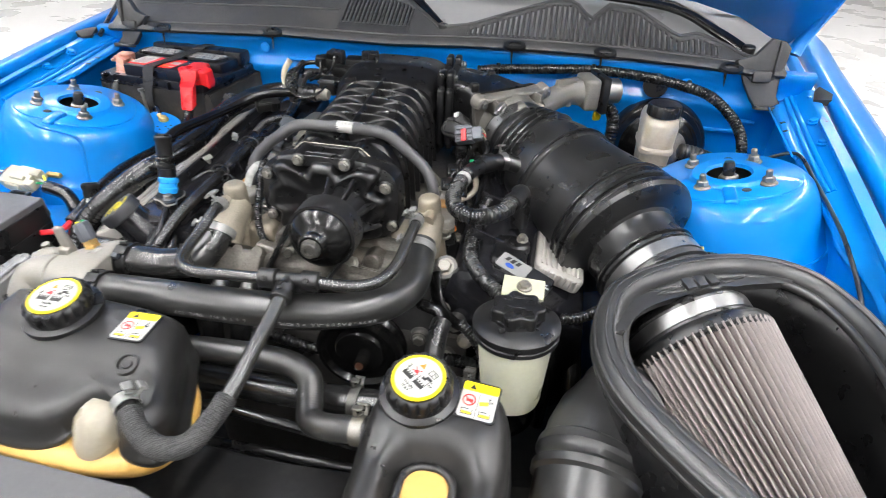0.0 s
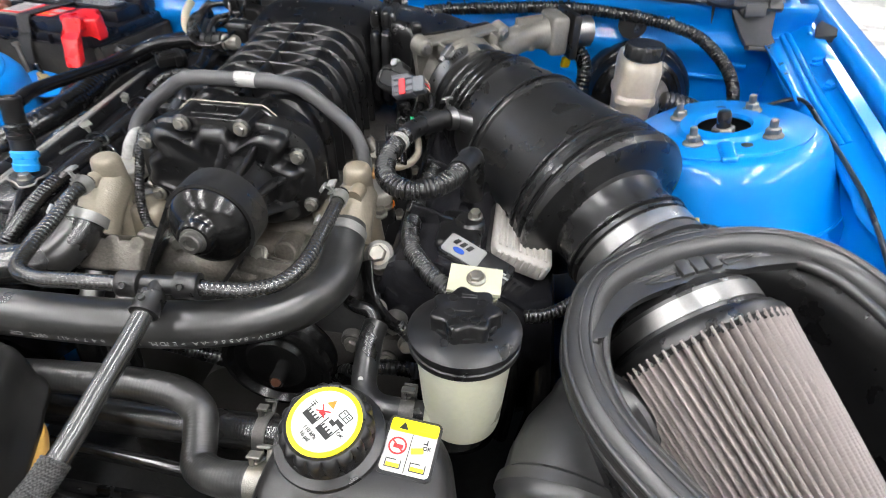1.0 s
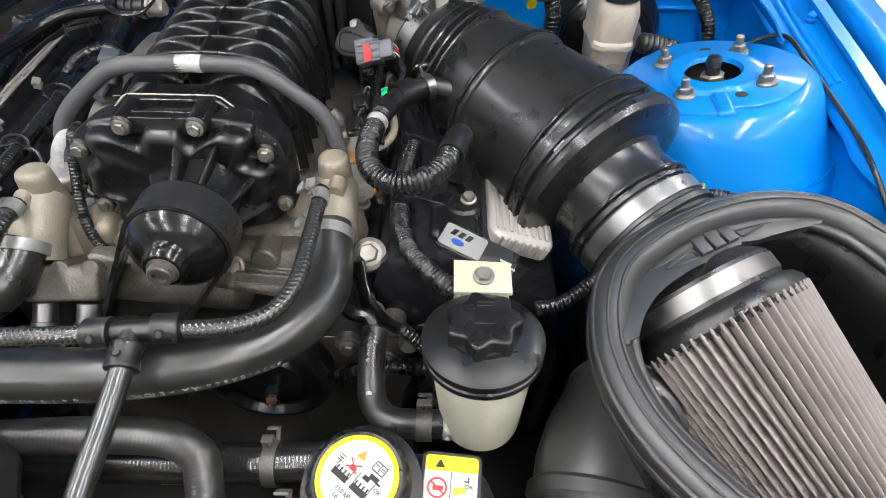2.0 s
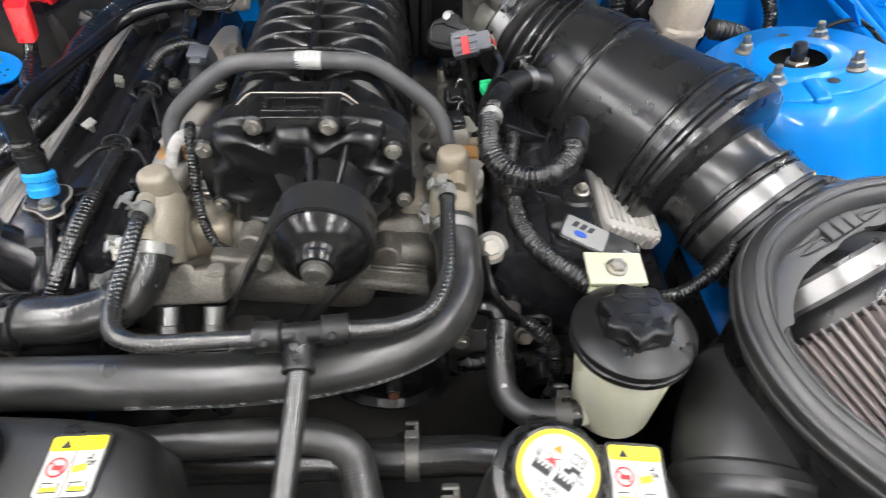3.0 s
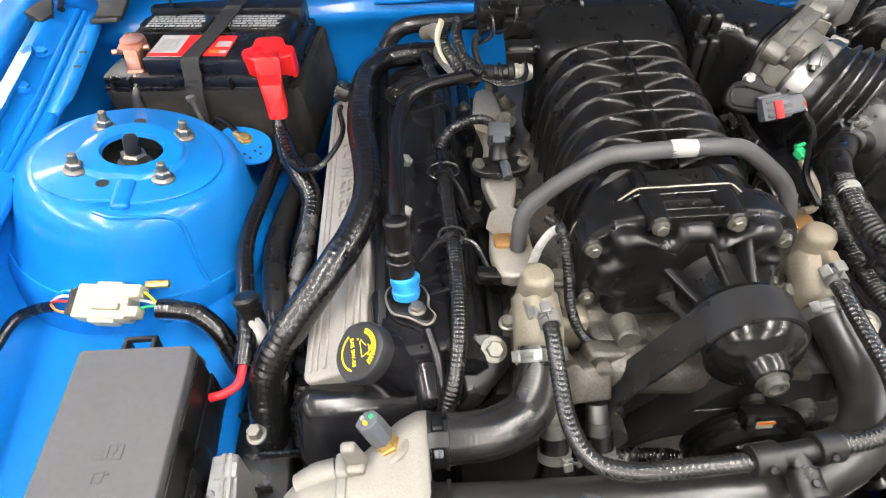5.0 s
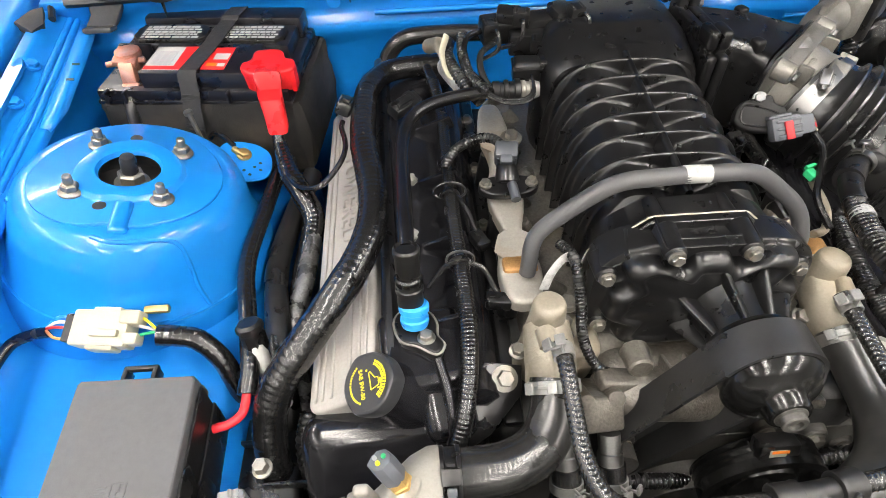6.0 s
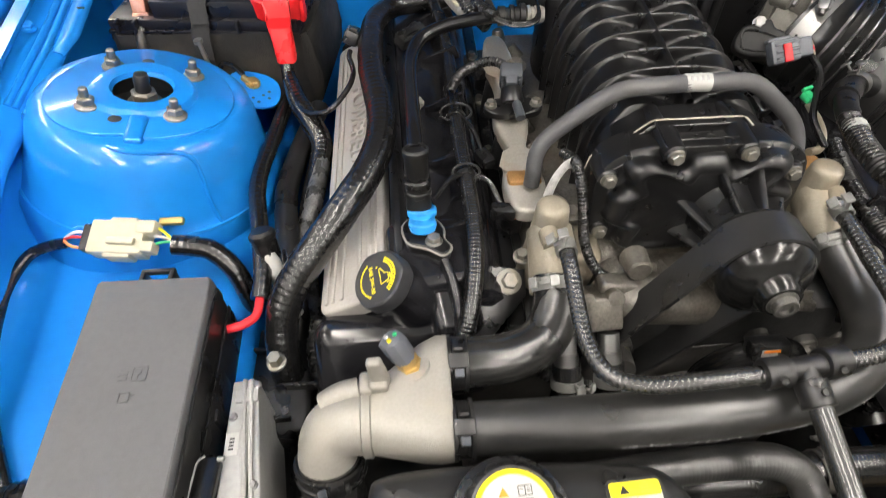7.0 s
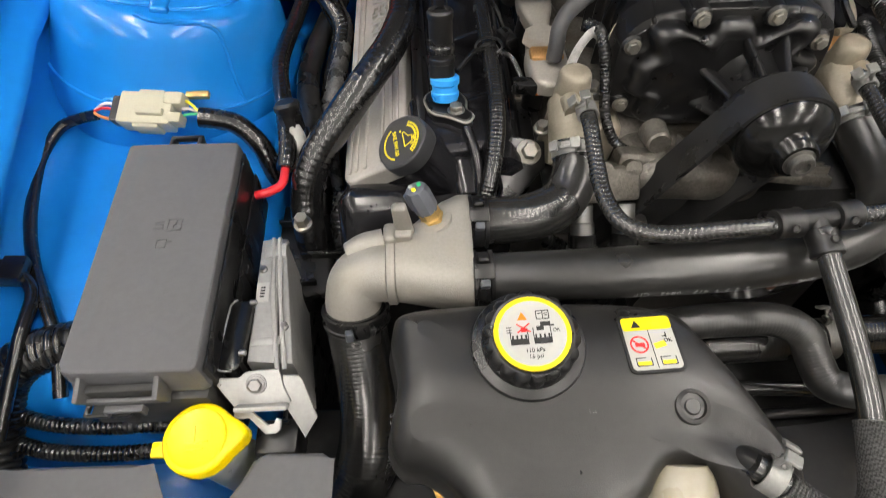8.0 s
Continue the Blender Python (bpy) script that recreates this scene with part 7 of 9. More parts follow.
prof += [(0.1, 0.079), (0.12, 0.0845), (0.14, 0.0865), (0.1445, 0.087), (0.146, 0.0915), (0.149, 0.092), (0.151, 0.0895), (0.155, 0.0895), (0.157, 0.092), (0.16, 0.0915), (0.162, 0.0885), (0.2, 0.0907), (0.25, 0.0979), (0.262, 0.0997), (0.2635, 0.1033), (0.2672, 0.1037), (0.2688, 0.0999), (0.2725, 0.0999), (0.274, 0.1044), (0.2875, 0.1057), (0.289, 0.0999), (0.2928, 0.0999), (0.295, 0.1047), (0.299, 0.1083), (0.305, 0.1086), (0.3105, 0.1052), (0.314, 0.0965), (0.316, 0.086), (0.3175, 0.0725), (0.3205, 0.0685), (0.328, 0.0668), (0.342, 0.0675), (0.353, 0.0695), (0.3545, 0.0728), (0.3575, 0.0728), (0.359, 0.068), (0.37, 0.067)]
part("tube", sweep(B(), AX, prof, 56), INTAKE, intake, sharp=30)
BEAD = mat("polished_bead_plastic", (0.012, 0.012, 0.013), 0.26, 0, 0.2, 60, 0.03, 900, rvar=0.03, coat=0.2, crough=0.1)
for s0, r0, w in ((0.1465, 0.0912, 0.005), (0.1545, 0.0897, 0.005), (0.2632, 0.1028, 0.0044), (0.2742, 0.104, 0.0136), (0.3543, 0.0718, 0.0034)):
    part("moulded_band", sweep(B(), AX, [(s0 - 0.0005, r0 - 0.001), (s0 + 0.0004, r0 + 0.0006), (s0 + w / 2, r0 + 0.0012), (s0 + w - 0.0004, r0 + 0.0011), (s0 + w + 0.0005, r0 - 0.0006)], 72, caps=False), BEAD, intake)
part("coupler", sweep(B(), AX, [(0.36, 0.0665), (0.362, 0.0718), (0.366, 0.0718), (0.3675, 0.069), (0.391, 0.069), (0.393, 0.0722), (0.399, 0.0722), (0.401, 0.068), (0.411, 0.068), (0.413, 0.071), (0.422, 0.071), (0.424, 0.066), (0.45, 0.066)], 44), RUBBER, intake, "ribbed rubber coupler")
bm = sweep(B(), AX, [(0.37, 0.069), (0.37, 0.0712), (0.387, 0.0712), (0.387, 0.069)], 48, caps=False)
cl = part("band_clamp", bm, STEEL, intake, "wide bright steel band clamp")
bm = cyl(B(), (0.495, -0.193, 0.885), (0.512, -0.196, 0.89), 0.0055, 0.0055, 12, 0.001)
rbox(bm, (0.018, 0.012, 0.008), pose(0.492, -0.192, 0.884, 0, 20, 30), 0.002)
part("clamp_screw", bm, BRASS, cl)
bm = sweep(B(), AX, [(0.024, 0.061), (0.024, 0.0635), (0.037, 0.0635), (0.037, 0.061)], 48, caps=False)
cl = part("hose_clamp", bm, STEEL, intake, "slotted steel hose clamp")
wm = frame_to((0.21, 0.014, 0.981), (-0.5, -0.35, 0.8), (0.55, -0.4, 0.1))
bm = rbox(B(), (0.02, 0.011, 0.009), wm, 0.002)
rbox(bm, (0.013, 0.014, 0.004), wm @ pose(0, 0, -0.004), 0.001)
part("clamp_screw", bm, STEEL, cl)
part("screw_head", cyl(B(), wm @ V((0.01, 0, 0.001)), wm @ V((0.016, 0, 0.001)), 0.0036, 0.0036, 6), STEEL, cl)
for k in range(9):
    a = radians(112 + 3.4 * k)
    d = (V(AX[1]) - V(AX[0])).normalized()
    u = V((0, 0, 1)).cross(d).normalized()
    q = V(AX[0]) + d * 0.0305
    r = u * math.cos(a) + d.cross(u) * math.sin(a)
    part("band_slot", rbox(B(), (0.0013, 0.0075, 0.0006), frame_to(q + r * 0.0636, r, d), 0), INK, cl)
for p, q in (((0.296, -0.064, 0.961), (0.63, 0.45, 0.5)), ((0.356, -0.202, 0.941), (0.5, 0.45, 0.55))):
    mm = frame_to(p, (-0.35, -0.35, 0.87), q)
    for k in range(3):
        part("moulded_mark", rbox(B(), (0.0016, 0.004, 0.001), mm @ pose(0, -0.005 + 0.005 * k, 0.0), 0), SILVERINK, intake)

# side stub of the breather
bm = tube(B(), [(0.262, -0.062, 0.915), (0.245, -0.064, 0.922), (0.226, -0.068, 0.926)], [0.015, 0.0125, 0.0115], 18, 4)
part("breather_stub", bm, INTAKE, intake)
breather = thing("breather_hose", (0.22, -0.17, 0.9), "black corrugated breather hose looping to the valve cover", "hose")
bm = tube(B(), [(0.235, -0.066, 0.926), (0.21, -0.085, 0.929), (0.192, -0.112, 0.93), (0.183, -0.135, 0.93)], 0.0115, 16, 5)
tube(bm, [(0.212, -0.082, 0.929), (0.196, -0.1, 0.93)], 0.0145, 16, 3)
part("elbow", bm, PLASTIC, breather)
bm = tube(B(), [(0.184, -0.13, 0.93), (0.177, -0.165, 0.929), (0.175, -0.2, 0.927), (0.184, -0.227, 0.924), (0.205, -0.24, 0.922), (0.23, -0.236, 0.924), (0.249, -0.216, 0.926), (0.257, -0.192, 0.926)], 0.0104, 20, 8, Ribs(0.0044, 0.09))
part("corrugated_hose", bm, LOOM, breather)
bm = tube(B(), [(0.255, -0.2, 0.926), (0.262, -0.175, 0.927), (0.265, -0.163, 0.922), (0.266, -0.158, 0.905), (0.266, -0.157, 0.87)], 0.0135, 16, 6)
part("lower_elbow", bm, PLASTIC, breather)
bm = clip(B(), (0.228, -0.0705, 0.927), (0.8, 0.6, 0), 0.0125, 0.01)
part("clamp", bm, STEEL, breather)
bm = tube(B(), [(0.181, -0.148, 0.93), (0.1795, -0.154, 0.93), (0.1793, -0.158, 0.93)], 0.0112, 16, 3)
part("paper_band", bm, mat("printed_band", (0.35, 0.35, 0.34), 0.4, 0, 0.6, 400), breather, "white printed paper band")

# ---- throttle body ----
TCAST = mat("throttle_casting", (0.23, 0.22, 0.2), 0.52, 0.6, 0.18, 45, 0.5, 600, dirt=(0.16, 0.14, 0.11), dirt_amt=0.4, dscale=22)
ax = V((-0.69, 0.715, 0.11)).normalized()
tb = thing("throttle_assembly", (0.2, 0.1, 0.87), "cast aluminium throttle body with bolted flange", "throttle")
m0 = frame_to((0.214, 0.09, 0.928), ax)
bm = lathe(B(), [(0.05, -0.078), (0.0535, -0.076), (0.0535, -0.05), (0.055, -0.046), (0.0552, -0.03), (0.0575, -0.026), (0.0585, -0.012), (0.062, 0.0)], m0, 48)
hs = part("bore", bm, TCAST, tb)
corners = ((-0.068, 0.052), (0.068, 0.052), (-0.062, -0.055), (0.062, -0.055))
bm = prism(B(), closed_curve([(-0.072, 0.056), (-0.06, 0.06), (-0.03, 0.0585), (0.03, 0.0585), (0.06, 0.06), (0.072, 0.056), (0.074, 0.04), (0.066, 0.0), (0.068, -0.04), (0.064, -0.06), (0.03, -0.06), (-0.03, -0.06), (-0.064, -0.06), (-0.068, -0.04), (-0.066, 0.0), (-0.074, 0.04)], 5), -0.002, 0.009, m0, 0.002)
fl = part("flange", bm, TCAST, tb)
part("gasket", prism(B(), round_rect(0.146, 0.122, 0.02, 5), 0.0095, 0.013, m0), PLASTIC, fl)
for x, y in corners:
    boss = part("flange_boss", cyl(B(), m0 @ V((x, y, 0.006)), m0 @ V((x, y, -0.016)), 0.013, 0.0115, 22, 0.002), TCAST, fl)
    part("bolt", bolt(B(), m0 @ V((x, y, -0.0155)), -ax, 0.0058, 0.006), STEEL, boss)
bm = B()
rbox(bm, (0.12, 0.006, 0.016), m0 @ pose(0, 0.056, -0.007), 0.002)
rbox(bm, (0.006, 0.03, 0.03), m0 @ pose(0.045, 0.042, -0.016), 0.002)
rbox(bm, (0.006, 0.03, 0.03), m0 @ pose(-0.045, 0.042, -0.016), 0.002)
part("stiffening_rib", bm, TCAST, fl)
for x, y, z in ((0.02, 0.054, -0.05), (-0.03, 0.045, -0.05), (0.048, 0.026, -0.048)):
    part("clamp_stop", rbox(B(), (0.02, 0.012, 0.02), m0 @ pose(x, y, z, 0, 0, -math.degrees(math.atan2(x, y))), 0.002), TCAST, hs)
part("cast_mark", rbox(B(), (0.014, 0.002, 0.006), m0 @ pose(0.024, 0.052, -0.022, 0, 0, -24), 0.001), TCAST, hs)
# idle motor on its cast elbow behind
bm = B()
tube(bm, [(0.262, 0.13, 0.944), (0.29, 0.17, 0.953), (0.32, 0.2, 0.957), (0.35, 0.215, 0.957)], [0.026, 0.0215, 0.0215, 0.026], 24, 5)
for q, r in (((0.296, 0.176, 0.976), 0.009), ((0.33, 0.206, 0.98), 0.011), ((0.318, 0.182, 0.968), 0.007)):
    cyl(bm, V(q) - V((0, 0, 0.03)), q, r, r * 0.85, 16, 0.0015)
rbox(bm, (0.05, 0.008, 0.03), pose(0.312, 0.19, 0.972, 0, 0, 40), 0.002)
rbox(bm, (0.03, 0.06, 0.06), pose(0.352, 0.217, 0.958, 0, 0, 22), 0.008, 3)
part("idle_housing", bm, TCAST, tb)
bm = rbox(B(), (0.014, 0.07, 0.068), pose(0.374, 0.226, 0.957, 0, 0, 22), 0.004)
part("motor_plate", bm, PLASTIC, tb)
bm = lathe(B(), [(0.022, 0), (0.0235, 0.004), (0.0235, 0.03), (0.021, 0.032)], frame_to((0.38, 0.228, 0.957), (1, 0.4, 0.02)), 28)
part("idle_motor", bm, STEEL, tb)
# position sensor on the side of the bore
sm = frame_to((0.14, 0.002, 0.945), (-0.35, -0.72, 0.6), (0, 0, 1)) @ Matrix.Scale(0.78, 4)
bm = prism(B(), closed_curve([(-0.03, -0.012), (-0.026, 0.012), (-0.008, 0.022), (0.008, 0.03), (0.018, 0.02), (0.034, 0.014), (0.036, -0.014), (0.012, -0.024), (-0.016, -0.024)], 5), -0.022, 0.008, sm, 0.004)
ps = part("position_sensor", bm, mat("matt_sensor_plastic", (0.009, 0.009, 0.0095), 0.55, 0.0, 0.2, 60, 0.1, 900, spec=0.35), tb)
ring = [sm @ V((x, y, 0.0085)) for x, y in closed_curve([(-0.022, -0.008), (-0.018, 0.01), (0.026, 0.006), (0.026, -0.012), (-0.012, -0.017)], 5)]
part("sensor_ridge", tube(B(), [*ring, ring[0]], 0.0013, 6, 1), PLASTIC, ps)
for k in range(3):
    part("print_bar", rbox(B(), (0.0012, 0.003, 0.0004), sm @ pose(0.018 + 0.003 * k, -0.006, 0.0084), 0), SILVERINK, ps)
part("bolt", bolt(B(), (0.141, 0.012, 0.961), (-0.35, -0.72, 0.6), 0.0058), STEEL, tb)
plug = thing("sensor_plug", (0.165, -0.03, 0.93), "grey plug with red lock on the throttle sensor", "connector")
mm = frame_to((0.16, -0.023, 0.943), (-0.2, -0.75, 0.63), (-0.25, 0.2, 1))
bm = rbox(B(), (0.03, 0.026, 0.02), mm, 0.003)
rbox(bm, (0.018, 0.021, 0.017), mm @ pose(0.02, 0, 0), 0.003)
for k in (-1, 0, 1):
    rbox(bm, (0.026, 0.0035, 0.003), mm @ pose(0.002, 0.008 * k, 0.0105), 0.001, 1)
rbox(bm, (0.024, 0.004, 0.012), mm @ pose(-0.004, 0.0145, 0.0), 0.001, 1)
part("shell", bm, GREYCONN, plug)
part("lock", rbox(B(), (0.0085, 0.02, 0.004), mm @ pose(0.001, -0.003, 0.0115), 0.001), RED, plug, "red lock tab")
for k, c in enumerate((CREAM, REDWIRE, PALE)):
    part("wire", tube(B(), [mm @ V((0.028, -0.006 + 0.006 * k, 0.002)), mm @ V((0.031, -0.006 + 0.005 * k, 0.001)), mm @ V((0.034, -0.01 + 0.004 * k, -0.003))], 0.001, 6, 3), c, plug)
bm = tube(B(), [(0.196, -0.025, 0.937), (0.2, -0.045, 0.928), (0.186, -0.075, 0.916), (0.175, -0.1, 0.905), (0.18, -0.13, 0.89)], 0.004, 8, 6)
part("lead", bm, TAPE, plug)
bm = rbox(B(), (0.011, 0.013, 0.009), pose(0.182, -0.068, 0.912, 10, 0, 20), 0.002)
rbox(bm, (0.014, 0.004, 0.005), pose(0.182, -0.061, 0.918, 10, 0, 20), 0.001)
single("green_clip", bm, GREEN, "small green plastic clip on the vacuum line", "clip")
bm = tube(B(), [(0.185, -0.07, 0.905), (0.192, -0.1, 0.89), (0.18, -0.125, 0.885), (0.16, -0.135, 0.888)], 0.0045, 10, 6)
single("fuel_line", bm, PALE, "pale coated fuel line end", "pipe")

# ---- filter, air box, duct ----
fd = V((0.45, -0.82, -0.33)).normalized()
F0 = V((0.478, -0.262, 0.838))
m0 = frame_to(F0, fd)
filt = thing("air_filter", F0 + fd * 0.15, "conical pleated air filter with steel clamp band", "air filter")
bm = lathe(B(), [(0.06, 0.0), (0.062, 0.012), (0.074, 0.022), (0.0775, 0.026), (0.0775, 0.05), (0.084, 0.053), (0.089, 0.06), (0.089, 0.068), (0.085, 0.072)], m0, 56)
rb_ = part("rubber_base", bm, RUBBER, filt)
for k in range(64):
    a = 2 * math.pi * (k + 0.5) / 64
    part("base_tooth", rbox(B(), (0.005, 0.0044, 0.012), m0 @ pose(0.0862 * math.cos(a), 0.0862 * math.sin(a), 0.069, 0, 0, math.degrees(a)), 0.0015, 1), RUBBER, rb_)
bm = lathe(B(), [(0.0776, 0.03), (0.0792, 0.03), (0.0792, 0.046), (0.0776, 0.046)], m0, 56, caps=False)
cl = part("clamp_band", bm, STEEL, filt)
NP = 64
prof = []
for k in range(40):
    f = k / 39
    prof.append((0.087 - 0.026 * f, 0.066 + 0.215 * f))
def wv(a, h):
    """Rounded pleats with deep folds, a few of them crooked."""
    bend = 0.5 * math.exp(-((h - 0.15) / 0.03) ** 2) * math.exp(-((math.cos(a - 4.6) - 1) / 0.02) ** 2)
    return 1 + 0.2 * (abs(math.sin(a * NP / 2 + bend + 0.12 * math.sin(h * 30 + 2.2 * math.sin(a * 3)))) ** 0.62 - 0.8)


bm = lathe(B(), prof, m0, NP * 10, wob=wv)
part("pleats", bm, FILTER, filt, "grey-brown gauze pleats", sharp=80)
bm = lathe(B(), [(0.058, 0.278), (0.063, 0.28), (0.063, 0.3), (0.055, 0.306), (0.02, 0.306)], m0, 48)
part("end_cap", bm, RUBBER, filt)

RIM = [(0.60, -0.655, 0.862), (0.53, -0.605, 0.866), (0.478, -0.552, 0.87), (0.429, -0.497, 0.871), (0.396, -0.446, 0.872), (0.383, -0.387, 0.877), (0.397, -0.326, 0.888), (0.44, -0.281, 0.892), (0.5, -0.246, 0.894), (0.565, -0.227, 0.892), (0.618, -0.231, 0.887), (0.656, -0.262, 0.88), (0.682, -0.33, 0.874), (0.69, -0.44, 0.868), (0.682, -0.56, 0.865), (0.65, -0.64, 0.862)]
box = thing("air_box", (0.54, -0.42, 0.7), "open black air box with a thick rubber rim seal", "air box")
bm = tube(B(), RIM, 0.0165, 18, 8)
SEALR = mat("soft_seal_rubber", (0.024, 0.024, 0.0245), 0.38, 0.0, 0.2, 30, 0.08, 1200, rvar=0.04, spec=0.8)
rim = part("rim_seal", bm, SEALR, box, "thick rounded rubber rim seal")
pts = smooth_path(RIM, 8)
bm = tube(B(), [p + V((0, 0, -0.017)) + (V((0.53, -0.42, 0)) - V((p.x, p.y, 0))).normalized() * -0.004 for p in pts[::4]], 0.006, 10, 5)
part("rim_lip", bm, SEALR, rim)
bm = tube(B(), [p + V((0, 0, -0.003)) + (V((0.53, -0.42, 0)) - V((p.x, p.y, 0))).normalized() * 0.0185 for p in pts[::4]], 0.0055, 12, 5)
part("inner_bead", bm, SEALR, rim)
for dz, out, r in ((0.006, -0.0145, 0.003), (-0.0085, -0.0125, 0.005), (0.0162, 0.004, 0.0016), (0.0155, -0.005, 0.0012)):
    bm = tube(B(), [p + V((0, 0, dz)) + (V((0.53, -0.42, 0)) - V((p.x, p.y, 0))).normalized() * out for p in pts[::4]], r, 10, 5)
    part("seal_ridge", bm, SEALR, rim)
bm = B()
cen = V((0.535, -0.42, 0))
rows = []
for p in pts:
    o = (V((p.x, p.y, 0)) - cen)
    rows.append([V((p.x, p.y, p.z - 0.012)), cen + o * 0.985 + V((0, 0, p.z - 0.05)), cen + o * 0.96 + V((0, 0, 0.74)), cen + o * 0.92 + V((0, 0, 0.66)), cen + o * 0.5 + V((0, 0, 0.65)), cen + o * 0.02 + V((0, 0, 0.65))])
skin(bm, rows, closed=False)
solid(part("box_wall", bm, PLASTIC, box, sharp=60), 0.003)
bm = B()
sh = [(0.382, -0.387), (0.386, -0.352), (0.402, -0.32), (0.44, -0.281), (0.5, -0.246), (0.565, -0.227), (0.618, -0.231), (0.602, -0.246), (0.548, -0.265), (0.505, -0.287), (0.465, -0.308), (0.431, -0.333), (0.408, -0.362), (0.394, -0.392)]
prism(bm, closed_curve(sh, 3), 0.882, 0.893, None, 0.003)
shelf = part("badge_shelf", bm, SEALR, box)
em = frame_to((0.492, -0.276, 0.8932), (0, 0.0, 1), (-0.5, 0.86, 0))
for x in (-0.0165, 0.0, 0.0165):
    part("badge_block", prism(B(), [(x - 0.0085, -0.011), (x + 0.0045, -0.011), (x + 0.0085, 0.011), (x - 0.0045, 0.011)], 0, 0.004, em, 0.001), SEALR, shelf)
for s in (-1, 1):
    for y, l in ((0.004, 0.052), (-0.006, 0.036)):
        ring = [em @ V((s * a, b, 0.0005)) for a, b in ((0.028, y - 0.004), (0.028 + l, y - 0.001), (0.03, y + 0.004), (0.028, y - 0.004))]
        part("badge_wing", tube(B(), ring, 0.0012, 6, 3), SEALR, shelf)

duct = thing("air_duct", (0.36, -0.48, 0.7), "grey-black moulded rubber duct elbow with raised bands", "duct")
DP = [(0.46, -0.33, 0.735), (0.436, -0.36, 0.757), (0.408, -0.396, 0.766), (0.388, -0.44, 0.762), (0.379, -0.495, 0.747), (0.374, -0.56, 0.722), (0.372, -0.62, 0.702)]
prof = [(0.0, 0.05), (0.04, 0.054), (0.06, 0.055), (0.063, 0.059), (0.07, 0.06), (0.073, 0.0565), (0.11, 0.057), (0.135, 0.057), (0.15, 0.056), (0.153, 0.06), (0.161, 0.061), (0.165, 0.057), (0.172, 0.057), (0.176, 0.061), (0.184, 0.061), (0.187, 0.056), (0.215, 0.056), (0.245, 0.056), (0.29, 0.056)]
part("duct_body", sweep(B(), DP, prof, 40), mat("duct_rubber", (0.026, 0.026, 0.0265), 0.36, 0.0, 0.25, 20, 0.08, 900, rvar=0.05, dirt=(0.08, 0.076, 0.07), dirt_amt=0.25, dscale=18, spec=0.8), duct, sharp=40)
bm = sweep(B(), DP, [(0.236, 0.0562), (0.236, 0.0582), (0.252, 0.0582), (0.252, 0.0562)], 40, caps=False)
part("band_clamp", bm, STEEL, duct)

# ---- steering fluid reservoir ----
ps = thing("steering_reservoir", (0.28, -0.38, 0.74), "milky steering fluid reservoir with black lid and lobed cap", "reservoir")
m0 = frame_to((0.284, -0.371, 0.865), (-0.03, 0.07, 1), (0, 1, 0))
bm = lathe(B(), [(0.031, -0.112), (0.035, -0.11), (0.0365, -0.104), (0.042, -0.04), (0.0445, -0.012), (0.045, -0.004)], m0, 44)
bodyp = part("body", bm, MILK, ps, "milky translucent body")
bm = lathe(B(), [(0.047, -0.014), (0.05, -0.012), (0.05, -0.007), (0.0485, -0.006), (0.0485, -0.003), (0.0505, -0.002), (0.0505, 0.003), (0.047, 0.006), (0.036, 0.009), (0.029, 0.0105), (0.0285, 0.014)], m0, 52)
lid = part("lid", bm, PLASTIC, ps)
kn = []
for i in range(84):
    a = 2 * math.pi * i / 84
    r = 0.0285 + 0.0032 * math.cos(7 * a)
    kn.append((r * math.cos(a), r * math.sin(a)))
bm = prism(B(), kn, 0.01, 0.026, m0, 0.003)
knob = part("cap", bm, PLASTIC, ps)
bm = B()
for x, y in ((-0.012, 0.012), (0.014, 0.008), (-0.012, -0.008), (0.01, -0.014)):
    lathe(bm, [(0.005, 0.0258), (0.005, 0.0268), (0.0038, 0.0268), (0.0038, 0.0258)], m0 @ pose(x, y, 0), 16, caps=False)
rbox(bm, (0.016, 0.004, 0.0012), m0 @ pose(0, -0.004, 0.0262), 0.0004, 1)
for k in range(2):
    rbox(bm, (0.014, 0.0016, 0.001), m0 @ pose(0.002, 0.018 - 0.004 * k, 0.0262), 0.0003, 1)
part("moulded_symbol", bm, PLASTIC, knob)
bm = B()
prism(bm, [(-0.026, -0.02), (0.026, -0.02), (0.026, 0.014), (-0.026, 0.016)], -0.003, 0.001, frame_to((0.286, -0.299, 0.866), (0, -0.12, 1), (0, 1, 0)), 0.0008)
rbox(bm, (0.05, 0.06, 0.01), pose(0.285, -0.33, 0.852), 0.003)
ear = part("mounting_ear", bm, mat("cream_ear_plastic", (0.42, 0.42, 0.31), 0.45, 0.0, 0.06, 25, 0.15, 900, sss=0.2), ps)
part("bolt", bolt(B(), (0.287, -0.302, 0.868), (0, -0.12, 1), 0.0075, 0.006), ZINC, ear)
bm = tube(B(), [(0.27, -0.39, 0.768), (0.245, -0.395, 0.769)], 0.0115, 16, 3)
part("spout", bm, MILK, bodyp)
hose = thing("steering_hose", (0.2, -0.37, 0.75), "black steering hose with white paint dots", "hose")
bm = tube(B(), [(0.252, -0.394, 0.769), (0.228, -0.395, 0.77), (0.203, -0.39, 0.768), (0.188, -0.373, 0.768), (0.184, -0.35, 0.776), (0.184, -0.326, 0.79), (0.186, -0.31, 0.797)], 0.0132, 18, 8)
hb = part("hose_body", bm, RUBBER, hose)
bm = clip(B(), (0.236, -0.3948, 0.7695), (1, 0, 0), 0.0134, 0.014)
